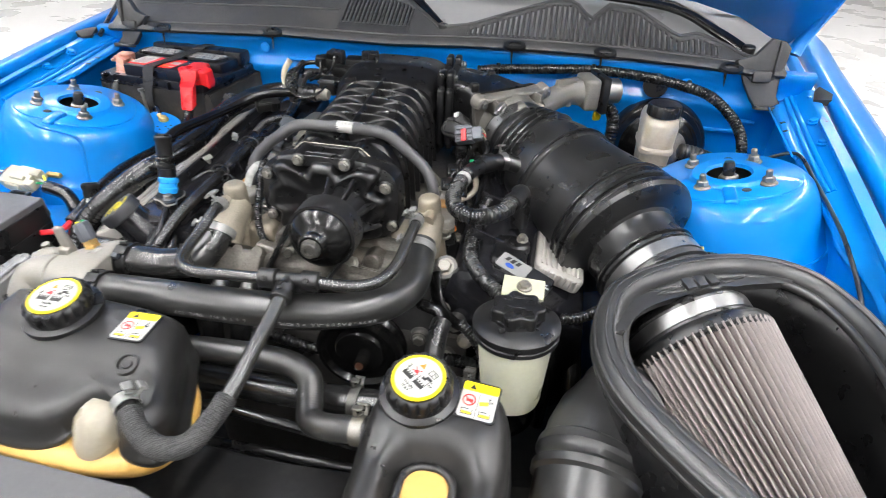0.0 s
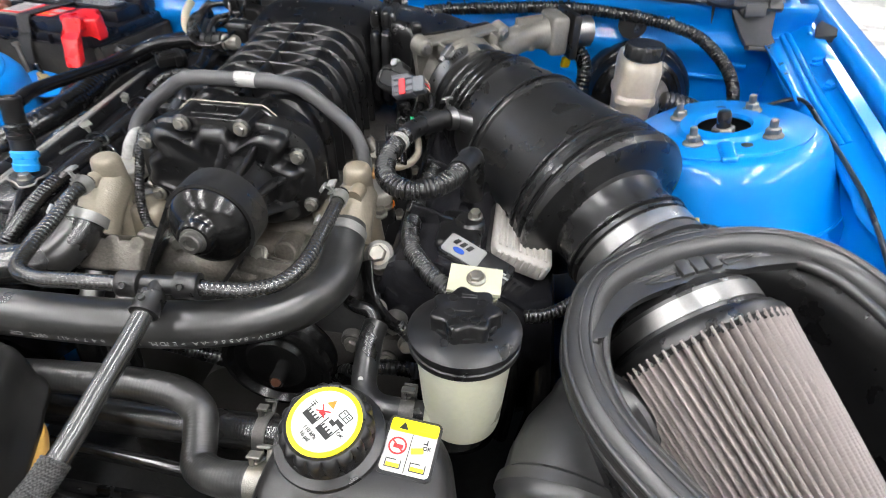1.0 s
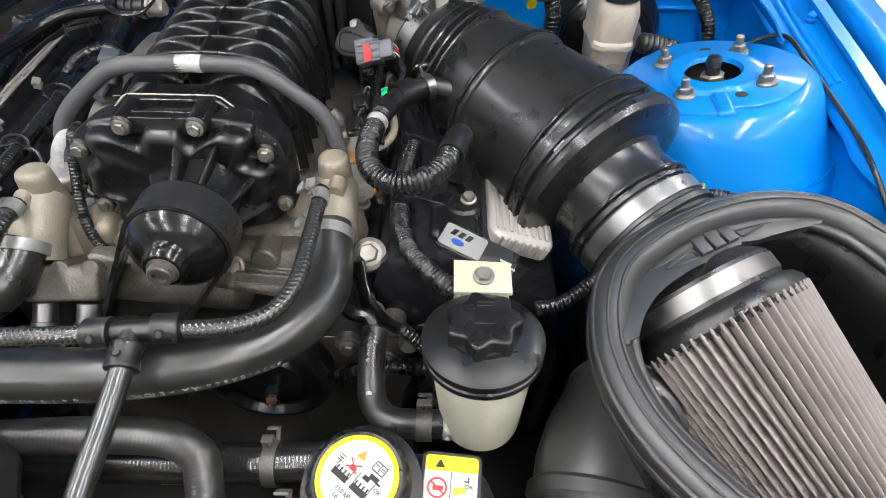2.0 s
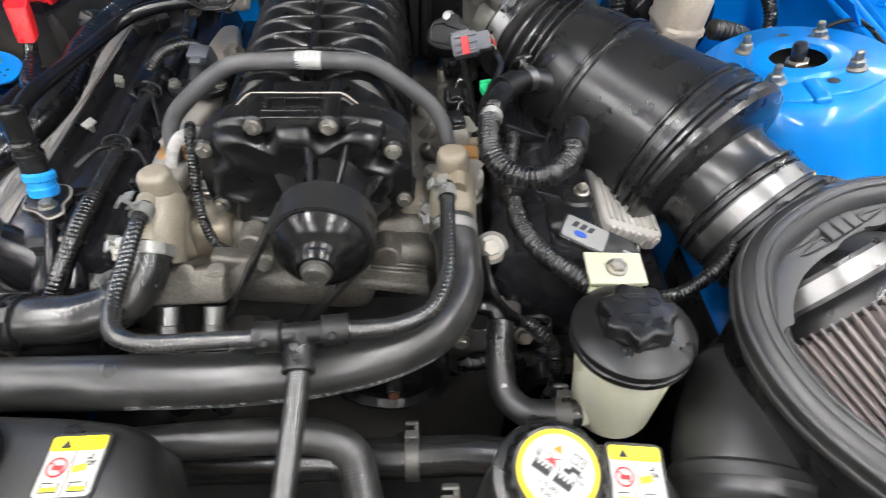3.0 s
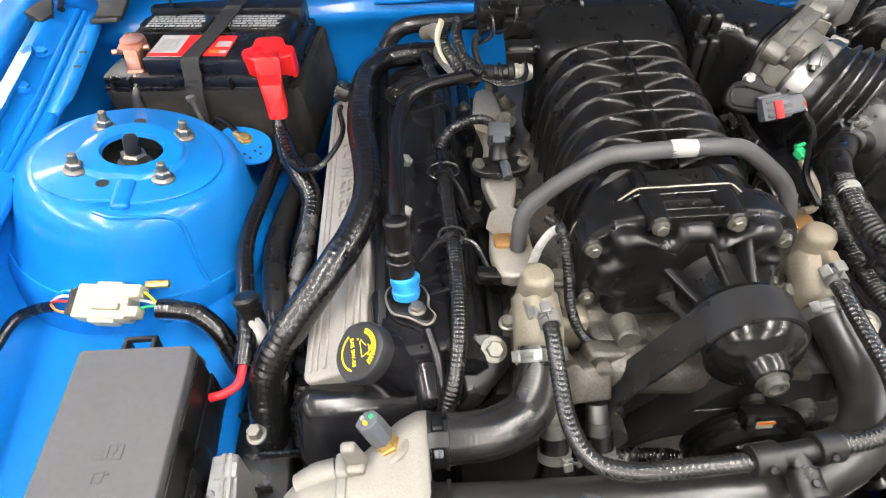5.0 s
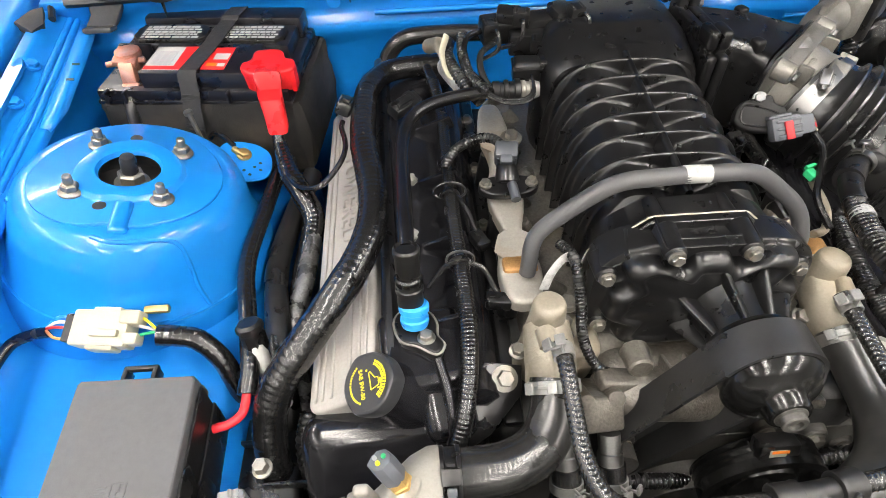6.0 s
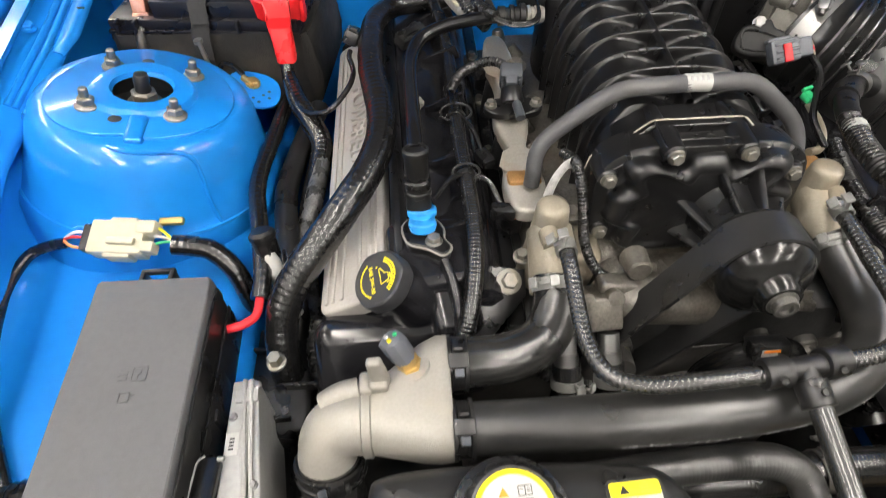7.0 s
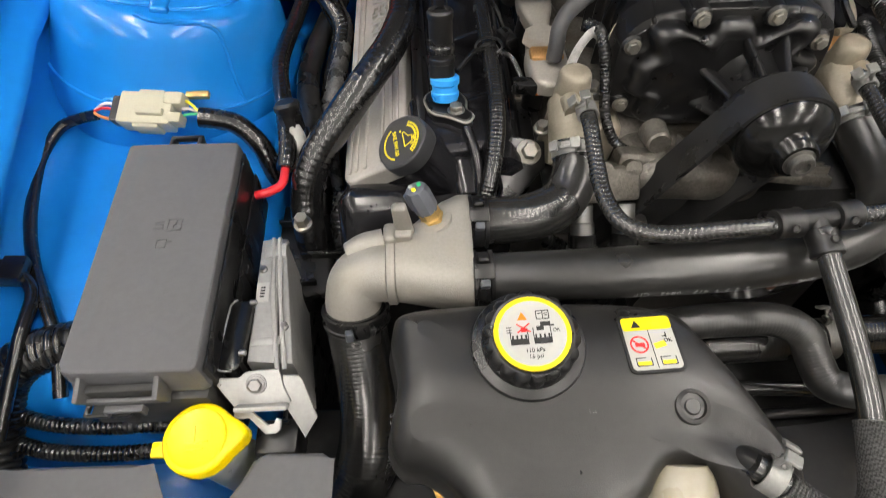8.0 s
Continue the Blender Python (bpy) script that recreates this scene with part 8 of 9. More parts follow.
part("clamp", bm, DARKSTEEL, hose)
for p in ((0.1805, -0.345, 0.791), (0.1835, -0.333, 0.799), (0.1845, -0.372, 0.781)):
    part("paint_dot", lathe(B(), [(0.003, -0.001), (0.0028, 0.0006), (0.001, 0.0008)], frame_to(p, (-0.1, -0.6, 0.8)), 10), PAPER, hb)
bm = tube(B(), [(0.186, -0.312, 0.797), (0.178, -0.302, 0.806), (0.163, -0.3, 0.81), (0.152, -0.29, 0.805)], 0.008, 12, 5)
part("feed_pipe", bm, GLOSS, hose)

# loom past the reservoir to the air box, and the one along the cover
bm = tube(B(), [(0.338, -0.306, 0.828), (0.365, -0.3, 0.832), (0.402, -0.279, 0.85), (0.432, -0.243, 0.864), (0.47, -0.211, 0.876), (0.505, -0.197, 0.88), (0.535, -0.197, 0.88), (0.56, -0.21, 0.876)], 0.0066, 14, 8, Ribs(0.0045, 0.08))
single("filter_loom", bm, LOOM, "black corrugated loom round the intake coupler", "cable")
bm = tube(B(), [(0.214, -0.09, 0.872), (0.206, -0.15, 0.865), (0.205, -0.21, 0.858), (0.213, -0.25, 0.856), (0.232, -0.28, 0.855), (0.255, -0.302, 0.852), (0.285, -0.322, 0.842)], 0.0098, 16, 8, Ribs(0.0037, 0.055))
single("head_loom", bm, LOOM, "thick black corrugated loom along the valve cover", "cable")

# badge and fittings on the near valve cover
badge = thing("cover_badge", (0.265, -0.24, 0.85), "silver badge plate with a dark wordmark and blue oval", "badge")
bmx = frame_to((0.271, -0.252, 0.862), (0.12, -0.25, 1), (0.4, 0.92, 0))
part("badge_frame", prism(B(), round_rect(0.08, 0.031, 0.004), -0.014, -0.001, bmx @ pose(0.014, 0, 0), 0.001), PLASTIC, badge)
bp = part("plate", prism(B(), round_rect(0.044, 0.026, 0.003), -0.012, 0.0, bmx @ pose(-0.002, 0, 0)), mat("badge_silver", (0.24, 0.24, 0.235), 0.5, 0.3, 0.05, 40), badge)
for x in (-0.0135, -0.0055, 0.0025):
    part("mark_block", prism(B(), [(x - 0.0036, 0.0015), (x + 0.0014, 0.0015), (x + 0.0036, 0.0085), (x - 0.0014, 0.0085)], 0, 0.0006, bmx), INK, bp)
part("oval", prism(B(), [(a * 2.0 - 0.006, b - 0.0045) for a, b in disc_pts(0.0034, 24)], 0, 0.0006, bmx), mat("badge_blue", (0.01, 0.06, 0.35), 0.3, 0, 0.05, 40), bp)
for x, w in ((0.044, 0.012), (0.05, 0.01)):
    part("print_bar", prism(B(), rect_pts(w, 0.0022, x, -0.001 - 0.004 * (x > 0.045)), 0, 0.0005, bmx), SILVERINK, bp)
bm = cyl(B(), (0.27, -0.2, 0.82), (0.27, -0.2, 0.868), 0.019, 0.017, 20, 0.003)
rbox(bm, (0.05, 0.07, 0.03), pose(0.26, -0.21, 0.85), 0.01, 3)
part("breather_boss", bm, SATIN, covers[1])
part("bolt", bolt(B(), (0.275, -0.196, 0.87), (0, -0.2, 1), 0.0065, 0.007), ZINC, covers[1])
bm = lathe(B(), [(0.0165, 0), (0.0165, 0.002), (0.013, 0.003)], frame_to((0.178, -0.255, 0.846), (-0.1, -0.7, 0.8)), 24)
wsh = part("bracket_washer", bm, DARKSTEEL, engine)
part("bolt", bolt(B(), (0.178, -0.2565, 0.848), (-0.1, -0.7, 0.8), 0.0095, 0.009), ZINC, wsh)
part("bolt", bolt(B(), (0.216, -0.297, 0.757), (0, -0.9, 0.4), 0.0085, 0.008), ZINC, covers[1])
part("bolt", bolt(B(), (0.182, -0.29, 0.80), (0, -0.9, 0.4), 0.0085, 0.008), CASTOLD, covers[1])
bm = B()
tube(bm, [(0.165, -0.262, 0.84), (0.175, -0.288, 0.815), (0.2, -0.3, 0.79), (0.235, -0.3, 0.78)], 0.012, 10, 5, squash=0.35)
part("bracket_arm", bm, GLOSS, covers[1])

# ---- brake fluid reservoir and booster ----
br = thing("brake_reservoir", (0.485, 0.15, 0.84), "aged translucent brake reservoir with a black ribbed cap", "reservoir")
m0 = pose(0.485, 0.152, 0.0)
bm = B()
sizes = [(0.84, 0.045, 0.07), (0.848, 0.052, 0.088), (0.88, 0.055, 0.096), (0.884, 0.061, 0.102), (0.891, 0.061, 0.102), (0.895, 0.057, 0.096), (0.932, 0.06, 0.1), (0.945, 0.056, 0.088), (0.952, 0.046, 0.066)]
skin(bm, [[m0 @ V((x, y + 0.02, z)) for x, y in round_rect(w, d, 0.02, 5)] for z, w, d in sizes])
part("body", bm, MILKDARK, br)
bm = lathe(B(), [(0.025, 0.948), (0.0285, 0.95), (0.0285, 0.966), (0.0265, 0.969), (0.018, 0.9695)], m0, 80, wob=lambda a, h: 1 + 0.02 * math.sin(a * 20) * (h < 0.968))
part("cap", bm, PLASTIC, br)
boost = thing("brake_booster", (0.53, 0.28, 0.88), "round black brake booster on the firewall", "brake booster")
bm = lathe(B(), [(0.098, -0.005), (0.098, 0.02), (0.093, 0.03), (0.08, 0.042), (0.078, 0.048), (0.05, 0.06), (0.03, 0.065)], frame_to((0.515, 0.335, 0.825), (0, -1, 0.1)), 48)
part("drum", bm, GLOSS, boost)
for r, h in ((0.089, 0.034), (0.075, 0.05), (0.062, 0.055)):
    bm = lathe(B(), [(r - 0.003, h - 0.004), (r, h), (r - 0.003, h + 0.002)], frame_to((0.515, 0.335, 0.825), (0, -1, 0.1)), 48, caps=False)
    part("drum_ring", bm, GLOSS, boost)
bm = tube(B(), [(0.53, 0.25, 0.86), (0.51, 0.2, 0.85), (0.49, 0.13, 0.84), (0.485, 0.09, 0.835)], [0.03, 0.026, 0.024, 0.022], 18, 5)
part("master_cylinder", bm, CASTOLD, boost)
bm = tube(B(), [(0.525, 0.14, 0.89), (0.55, 0.145, 0.885), (0.585, 0.16, 0.87), (0.6, 0.19, 0.85)], 0.013, 12, 5, Ribs(0.008, 0.12))
single("booster_lead", bm, RUBBER, "short black ribbed lead beside the brake reservoir", "cable")

# loom along the firewall, down behind the strut tower
fl = thing("firewall_loom", (0.4, 0.32, 0.95), "long black corrugated loom clipped along the firewall", "cable")
bm = tube(B(), [(0.13, 0.3, 0.955), (0.17, 0.312, 0.958), (0.27, 0.318, 0.965), (0.362, 0.318, 0.971), (0.46, 0.318, 0.967), (0.55, 0.312, 0.955), (0.6, 0.3, 0.94), (0.64, 0.26, 0.91), (0.652, 0.22, 0.88), (0.65, 0.2, 0.84), (0.65, 0.19, 0.76)], 0.0094, 14, 8, Ribs(0.0062, 0.1))
part("conduit", bm, LOOM, fl)
bm = lathe(B(), [(0.024, 0), (0.024, 0.012), (0.02, 0.014)], frame_to((0.49, 0.335, 0.948), (0, -1, 0.1)), 24)
part("grommet", bm, RUBBER, fl)
for x, z in ((0.17, 0.958), (0.362, 0.971), (0.55, 0.956)):
    part("tie", lathe(B(), [(0.0098, -0.004), (0.0122, -0.003), (0.0122, 0.003), (0.0098, 0.004)], frame_to((x, 0.315, z), (1, 0, 0)), 18, caps=False), PLASTIC, fl)
bm = tube(B(), [(0.36, 0.24, 0.945), (0.4, 0.246, 0.92), (0.413, 0.24, 0.89), (0.41, 0.228, 0.84)], 0.0115, 14, 6, Ribs(0.007, 0.1))
single("throttle_loom", bm, LOOM, "black corrugated loom dropping behind the intake tube", "cable")
bm = rbox(B(), (0.016, 0.01, 0.02), pose(0.381, 0.258, 0.899, 10, 0, 30), 0.004)
single("dipstick_handle", bm, YELLOW, "small yellow dipstick handle", "dipstick")
bm = tube(B(), [(0.655, 0.105, 0.905), (0.685, 0.1, 0.921), (0.7, 0.082, 0.925), (0.702, 0.02, 0.917), (0.702, -0.04, 0.911), (0.7015, -0.09, 0.905), (0.7, -0.124, 0.901), (0.7, -0.155, 0.893), (0.702, -0.185, 0.88), (0.702, -0.225, 0.862), (0.7, -0.26, 0.84)], 0.003, 10, 6)
single("fender_cable", bm, RUBBER, "thin black cable along the inner fender", "cable")


# ---- battery ----
bat = thing("battery", (-0.535, 0.24, 0.8), "black car battery strapped down, in a worn dark blanket", "battery")
BM = pose(-0.535, 0.262, 0.916, 0, 0, -6)
BATLID = mat("battery_lid", (0.008, 0.008, 0.011), 0.32, 0, 0.2, 30, 0.1, 900)
case = part("case", rbox(B(), (0.25, 0.178, 0.13), BM @ pose(0, 0, -0.082), 0.006), PLASTIC, bat)
lid = part("lid", rbox(B(), (0.262, 0.192, 0.02), BM @ pose(0, 0, -0.01), 0.005), BATLID, bat)
part("lid_rim", rbox(B(), (0.266, 0.196, 0.006), BM @ pose(0, 0, -0.018), 0.002), BATLID, lid)
part("label_block", rbox(B(), (0.15, 0.083, 0.03), BM @ pose(0.008, -0.0485, 0.0075), 0.004), BATLID, bat)
part("side_shelf", rbox(B(), (0.034, 0.06, 0.028), BM @ pose(0.076, -0.045, 0.0035), 0.003), BATLID, bat)
part("post_bay", rbox(B(), (0.046, 0.008, 0.026), BM @ pose(-0.102, -0.012, 0.01), 0.003), BATLID, bat)
part("vent_ridge", rbox(B(), (0.232, 0.066, 0.026), BM @ pose(0.0, 0.024, 0.007), 0.005), BATLID, bat)
part("rear_ridge", rbox(B(), (0.236, 0.04, 0.036), BM @ pose(0.004, 0.074, 0.012), 0.006), BATLID, bat)
for x, y in ((0.072, -0.03), (0.072, -0.062)):
    part("bolt_hole", lathe(B(), [(0.0058, 0.0), (0.0058, 0.0008), (0.004, 0.001)], BM @ pose(x, y, 0.0175), 16), DEEP, lid)
for x in (-0.115, -0.09, 0.05, 0.095, 0.118):
    part("lid_rib", rbox(B(), (0.004, 0.012, 0.016), BM @ pose(x, -0.098, -0.008), 0.001), BATLID, lid)
bm = B()
rings = []
for f, z in ((1.04, 0.79), (1.06, 0.82), (1.05, 0.85), (1.035, 0.878), (1.03, 0.892), (1.02, 0.898), (0.985, 0.896)):
    ring = []
    for i, (x, y) in enumerate(round_rect(0.262 * f, 0.194 * f, 0.016, 8)):
        w = 0.0018 * math.sin(i * 1.7 + z * 90) + 0.0012 * math.sin(i * 0.53 + z * 40)
        ring.append(BM @ V((x + w + (0.01 if x > 0 else 0), y - abs(w), z - 0.916 + w * 1.5)))
    rings.append(ring)
skin(bm, rings)
part("blanket", bm, SLEEVE, bat, "worn dark fabric blanket round the battery")
lm = BM @ pose(-0.032, -0.052, 0.0226)
lb = part("label", flat(B(), rect_pts(0.06, 0.062), lm, 0.0, 0.0008), PAPER, bat, "white and red maker's label")
part("red_band", flat(B(), rect_pts(0.02, 0.0615), lm @ pose(0.0195, 0, 0), 0.0008), LABELRED, lb)
part("red_foot", flat(B(), rect_pts(0.04, 0.009), lm @ pose(-0.0095, -0.026, 0), 0.0008), LABELRED, lb)
for k in range(11):
    part("print_bar", flat(B(), rect_pts(0.0012 + 0.0008 * (k % 3), 0.036), lm @ pose(-0.024 + 0.0026 * k, 0.0, 0), 0.0008), SILVERINK, lb)
lm2 = BM @ pose(0.031, -0.052, 0.0226)
lb2 = part("label", flat(B(), rect_pts(0.032, 0.058), lm2, 0.0, 0.0008), LABELRED, bat, "red label with a white patch")
part("patch", flat(B(), rect_pts(0.02, 0.016), lm2 @ pose(0.004, 0.004, 0), 0.0008), PAPER, lb2)
part("orange_mark", flat(B(), rect_pts(0.014, 0.008), lm2 @ pose(-0.004, -0.017, 0), 0.0008), ORANGE, lb2)
part("patch", flat(B(), rect_pts(0.01, 0.008), lm2 @ pose(0.009, -0.018, 0), 0.0008), PAPER, lb2)
for x0 in (-0.058, 0.056):
    mm = BM @ pose(x0, 0.02, 0.02)
    oct_ = [(-0.052, -0.012), (-0.04, -0.024), (0.04, -0.024), (0.052, -0.012), (0.052, 0.012), (0.04, 0.024), (-0.04, 0.024), (-0.052, 0.012)]
    pad = part("vent_cap", prism(B(), oct_, 0, 0.005, mm, 0.0015), PLASTIC, bat, "black vent cover with pale print")
    for r in range(5):
        x = -0.04
        while x < 0.038:
            w = random.uniform(0.003, 0.011)
            part("print_bar", flat(B(), rect_pts(w, 0.0052 - 0.001 * (r % 2)), mm @ pose(x + w / 2, -0.0155 + 0.0076 * r, 0), 0.005), PAPER, pad)
            x += w + random.uniform(0.001, 0.0025)
strap = thing("battery_strap", (-0.545, 0.24, 0.9), "black woven strap over the battery", "strap")
bm = B()
path = [BM @ V(p) for p in ((0.03, 0.1, 0.02), (0.026, 0.093, 0.0318), (0.02, 0.055, 0.0318), (0.018, 0.05, 0.0275), (0.014, 0.0, 0.0275), (0.011, -0.012, 0.0245), (0.002, -0.088, 0.0245), (0.001, -0.0935, 0.02), (0.0, -0.099, -0.004), (-0.002, -0.106, -0.02), (-0.004, -0.112, -0.06))]
skin(bm, [[V(p) + V((-0.0122, 0.001, 0)), V(p) + V((0.0122, -0.001, 0)), V(p) + V((0.0122, -0.002, 0.0016)), V(p) + V((-0.0122, 0.0, 0.0016))] for p in path])
web = part("webbing", bm, STRAP, strap)
for k in range(26):
    f = k / 25
    q = path[8].lerp(path[10], f)
    part("weave_row", rbox(B(), (0.023, 0.0012, 0.0016), Matrix.Translation(q + V((0, -0.0022, 0.001))), 0.0003, 1), STRAP, web)
bm = cyl(B(), (-0.545, 0.135, 0.9), (-0.538, 0.13, 0.85), 0.003, 0.003, 10)
cyl(bm, (-0.5455, 0.135, 0.905), (-0.545, 0.135, 0.9), 0.006, 0.006, 12)
part("hook_bolt", bm, ZINC, strap)
TM = Matrix.Translation((0.0, 0.034, -0.012))
term = thing("battery_terminal", (-0.632, 0.22, 0.92), "corroded copper battery clamp with its bolt", "battery terminal")
bm = lathe(B(), [(0.013, 0), (0.0125, 0.02), (0.009, 0.021)], TM @ pose(-0.633, 0.19, 0.935), 20)
rbox(bm, (0.03, 0.035, 0.008), TM @ pose(-0.634, 0.185, 0.953, 8, 10), 0.002)
rbox(bm, (0.02, 0.014, 0.03), TM @ pose(-0.632, 0.168, 0.938, -20), 0.003)
rbox(bm, (0.024, 0.02, 0.01), TM @ pose(-0.63, 0.158, 0.92, -60), 0.003)
lathe(bm, [(0.0165, 0.012), (0.0165, 0.024), (0.0128, 0.025)], TM @ pose(-0.634, 0.192, 0.935), 24)
part("clamp", bm, COPPER, term)
bm = cyl(B(), (-0.662, 0.213, 0.934), (-0.612, 0.22, 0.936), 0.004, 0.004, 10)
part("bolt", bm, COPPER, term)
bm = tube(B(), [(-0.631, 0.192, 0.91), (-0.634, 0.172, 0.892), (-0.632, 0.16, 0.86), (-0.62, 0.14, 0.8)], 0.008, 12, 5)
part("cable", bm, RUBBER, term)
cov = thing("terminal_cover", (-0.435, 0.15, 0.9), "bright red plastic cover over the positive terminal", "terminal cover")
bm = B()
prism(bm, closed_curve([(-0.034, 0.004), (-0.024, 0.01), (-0.018, 0.03), (0.014, 0.03), (0.022, 0.012), (0.034, 0.006), (0.034, -0.012), (0.018, -0.02), (-0.016, -0.022), (-0.034, -0.01)], 3), -0.012, 0.019, frame_to((-0.438, 0.178, 0.927), (0, -0.12, 1), (0, 1, 0)), 0.004)
fr = []
for c, w, h, tilt in (((-0.4375, 0.166, 0.936), 0.034, 0.02, 84), ((-0.436, 0.146, 0.937), 0.034, 0.022, 70), ((-0.434, 0.135, 0.928), 0.031, 0.024, 42), ((-0.432, 0.127, 0.906), 0.027, 0.024, 22), ((-0.43, 0.118, 0.884), 0.026, 0.023, 20)):
    mq = pose(*c, tilt)
    fr.append([mq @ V((x, y, 0)) for x, y in round_rect(w, h, 0.006, 4)])
skin(bm, fr)
rbox(bm, (0.008, 0.022, 0.03), pose(-0.407, 0.172, 0.924), 0.003)
part("cover", bm, RED, cov)
bm = tube(B(), [(-0.433, 0.126, 0.888), (-0.432, 0.112, 0.865), (-0.425, 0.09, 0.855), (-0.415, 0.06, 0.85), (-0.398, 0.03, 0.84), (-0.385, 0.0, 0.82), (-0.395, -0.06, 0.80), (-0.405, -0.12, 0.775)], [0.008, 0.009, 0.011, 0.013, 0.014, 0.014, 0.013, 0.012], 14, 6, Wraps())
part("taped_cable", bm, TAPE, cov)

# ---- looms and hoses beside the far valve cover ----
big = thing("taped_harness", (-0.33, -0.1, 0.85), "thick tape-wrapped harness snaking over the valve cover", "harness")
HP = [(-0.19, 0.222, 0.905), (-0.24, 0.222, 0.905), (-0.285, 0.214, 0.902), (-0.31, 0.17, 0.903), (-0.315, 0.1, 0.905), (-0.313, 0.04, 0.905), (-0.302, -0.04, 0.9), (-0.303, -0.09, 0.897), (-0.316, -0.132, 0.89), (-0.34, -0.172, 0.878), (-0.372, -0.205, 0.852), (-0.398, -0.228, 0.825), (-0.412, -0.25, 0.795), (-0.413, -0.28, 0.75), (-0.405, -0.3, 0.68)]
bm = tube(B(), HP, [0.014, 0.015, 0.015, 0.0155, 0.016, 0.0165, 0.0165, 0.0165, 0.0165, 0.017, 0.0175, 0.0175, 0.0175, 0.017, 0.017], 18, 10, Wraps(0.0075, 0.022))
part("wrapped_trunk", bm, TAPE, big)
bm = tube(B(), [(-0.23, 0.22, 0.907), (-0.22, 0.17, 0.9), (-0.215, 0.122, 0.888), (-0.2145, 0.026, 0.885), (-0.215, -0.065, 0.885), (-0.213, -0.133, 0.882), (-0.2115, -0.199, 0.88), (-0.214, -0.25, 0.873), (-0.221, -0.288, 0.856), (-0.229, -0.31, 0.836)], 0.0085, 16, 8, Ribs(0.0042, 0.03))
part("coil_branch", bm, TAPE, big)
for p in ((-0.2145, 0.02, 0.885), (-0.2155, -0.039, 0.885), (-0.213, -0.14, 0.8815)):
    part("tie", lathe(B(), [(0.0102, -0.003), (0.0118, -0.002), (0.0118, 0.002), (0.0102, 0.003)], frame_to(p, (0, 1, 0.05)), 16, caps=False), PLASTIC, big)
for p, a in (((-0.2155, -0.039, 0.885), 0.014), ((-0.213, -0.14, 0.8815), 0.011)):
    part("tie_loop", tube(B(), [V(p) + V((-a * 1.3 * math.sin(k * 0.9), 0.004 * math.cos(k), 0.008 + a * 0.7 * math.cos(k * 0.9))) for k in range(-3, 4)], 0.0014, 6, 5), PLASTIC, big)
for a, b, c in (((-0.213, -0.035, 0.889), (-0.2, -0.06, 0.888), (-0.19, -0.085, 0.872)), ((-0.213, -0.14, 0.888), (-0.23, -0.15, 0.889), (-0.248, -0.168, 0.88)), ((-0.21, -0.14, 0.885), (-0.19, -0.146, 0.88), (-0.178, -0.165, 0.864))):
    part("coil_lead", tube(B(), [a, b, c], 0.0028, 8, 6), TAPE, big)
bm = tube(B(), [(-0.22, -0.005, 0.9), (-0.205, 0.008, 0.915), (-0.18, 0.016, 0.923), (-0.162, 0.014, 0.924), (-0.151, 0.002, 0.922)], 0.0055, 12, 6, Ribs(0.004, 0.08))
part("sensor_branch", bm, LOOM, big)


def coil_plug(at, turn, tilt=0):
    ob = thing("coil_plug", at, "small black plug on the valve cover", "connector", "ignition coil plugs")
    mm = Matrix.Translation(at) @ pose(0, 0, 0, tilt, 0, turn)
    part("shell", rbox(B(), (0.016, 0.026, 0.014), mm, 0.003), PLASTIC, ob)
    part("tab", rbox(B(), (0.005, 0.006, 0.003), mm @ pose(0, 0.006, 0.0075), 0.001), PLASTIC, ob)


for at, turn in (((-0.178, -0.18, 0.868), 81), ((-0.187, -0.095, 0.868), 24), ((-0.18, 0.06, 0.886), 15)):
    coil_plug(at, turn)

hs = thing("heavy_plug", (-0.33, 0.17, 0.92), "pair of black harness plugs by the battery", "connector")
for at, r in (((-0.34, 0.135, 0.9), (-24, 20, -14)), ((-0.262, 0.13, 0.9), (0, 20, -48))):
    mm = Matrix.Translation(at) @ pose(0, 0, 0, *r)
    sh_ = part("shell", rbox(B(), (0.02, 0.046, 0.018), mm, 0.003), PLASTIC, hs)
    part("collar", rbox(B(), (0.0235, 0.012, 0.0215), mm @ pose(0, 0.01, 0), 0.002), PLASTIC, sh_)
    part("latch", rbox(B(), (0.009, 0.026, 0.005), mm @ pose(0, -0.004, 0.0105), 0.001), PLASTIC, sh_)
    for k in (-1, 1):
        part("rib", rbox(B(), (0.003, 0.03, 0.003), mm @ pose(0.0065 * k, -0.006, 0.0095), 0.0008, 1), PLASTIC, sh_)
bm = tube(B(), [(-0.344, 0.112, 0.892), (-0.345, 0.1, 0.89), (-0.338, 0.06, 0.892), (-0.345, 0.03, 0.886), (-0.37, 0.01, 0.87), (-0.4, 0.025, 0.86), (-0.42, 0.06, 0.858)], 0.0035, 8, 8)
part("lead", bm, TAPE, hs)

pcv = thing("vent_tube", (-0.26, -0.1, 0.93), "smooth black vent tube with a blue collar at its foot", "hose")
bm = tube(B(), [(-0.265, -0.178, 0.951), (-0.265, -0.149, 0.954), (-0.266, -0.08, 0.946), (-0.266, -0.02, 0.939), (-0.262, 0.018, 0.938), (-0.25, 0.044, 0.942), (-0.225, 0.056, 0.949), (-0.188, 0.061, 0.954), (-0.155, 0.061, 0.957), (-0.125, 0.06, 0.958)], 0.0078, 18, 8)
part("tube", bm, mat("glossy_nylon_tube", (0.006, 0.006, 0.007), 0.24, 0, 0.2, 30, 0.02, 600, rvar=0.03), pcv)
vm = frame_to((-0.2645, -0.199, 0.897), (-0.01, 0.2, 0.98))
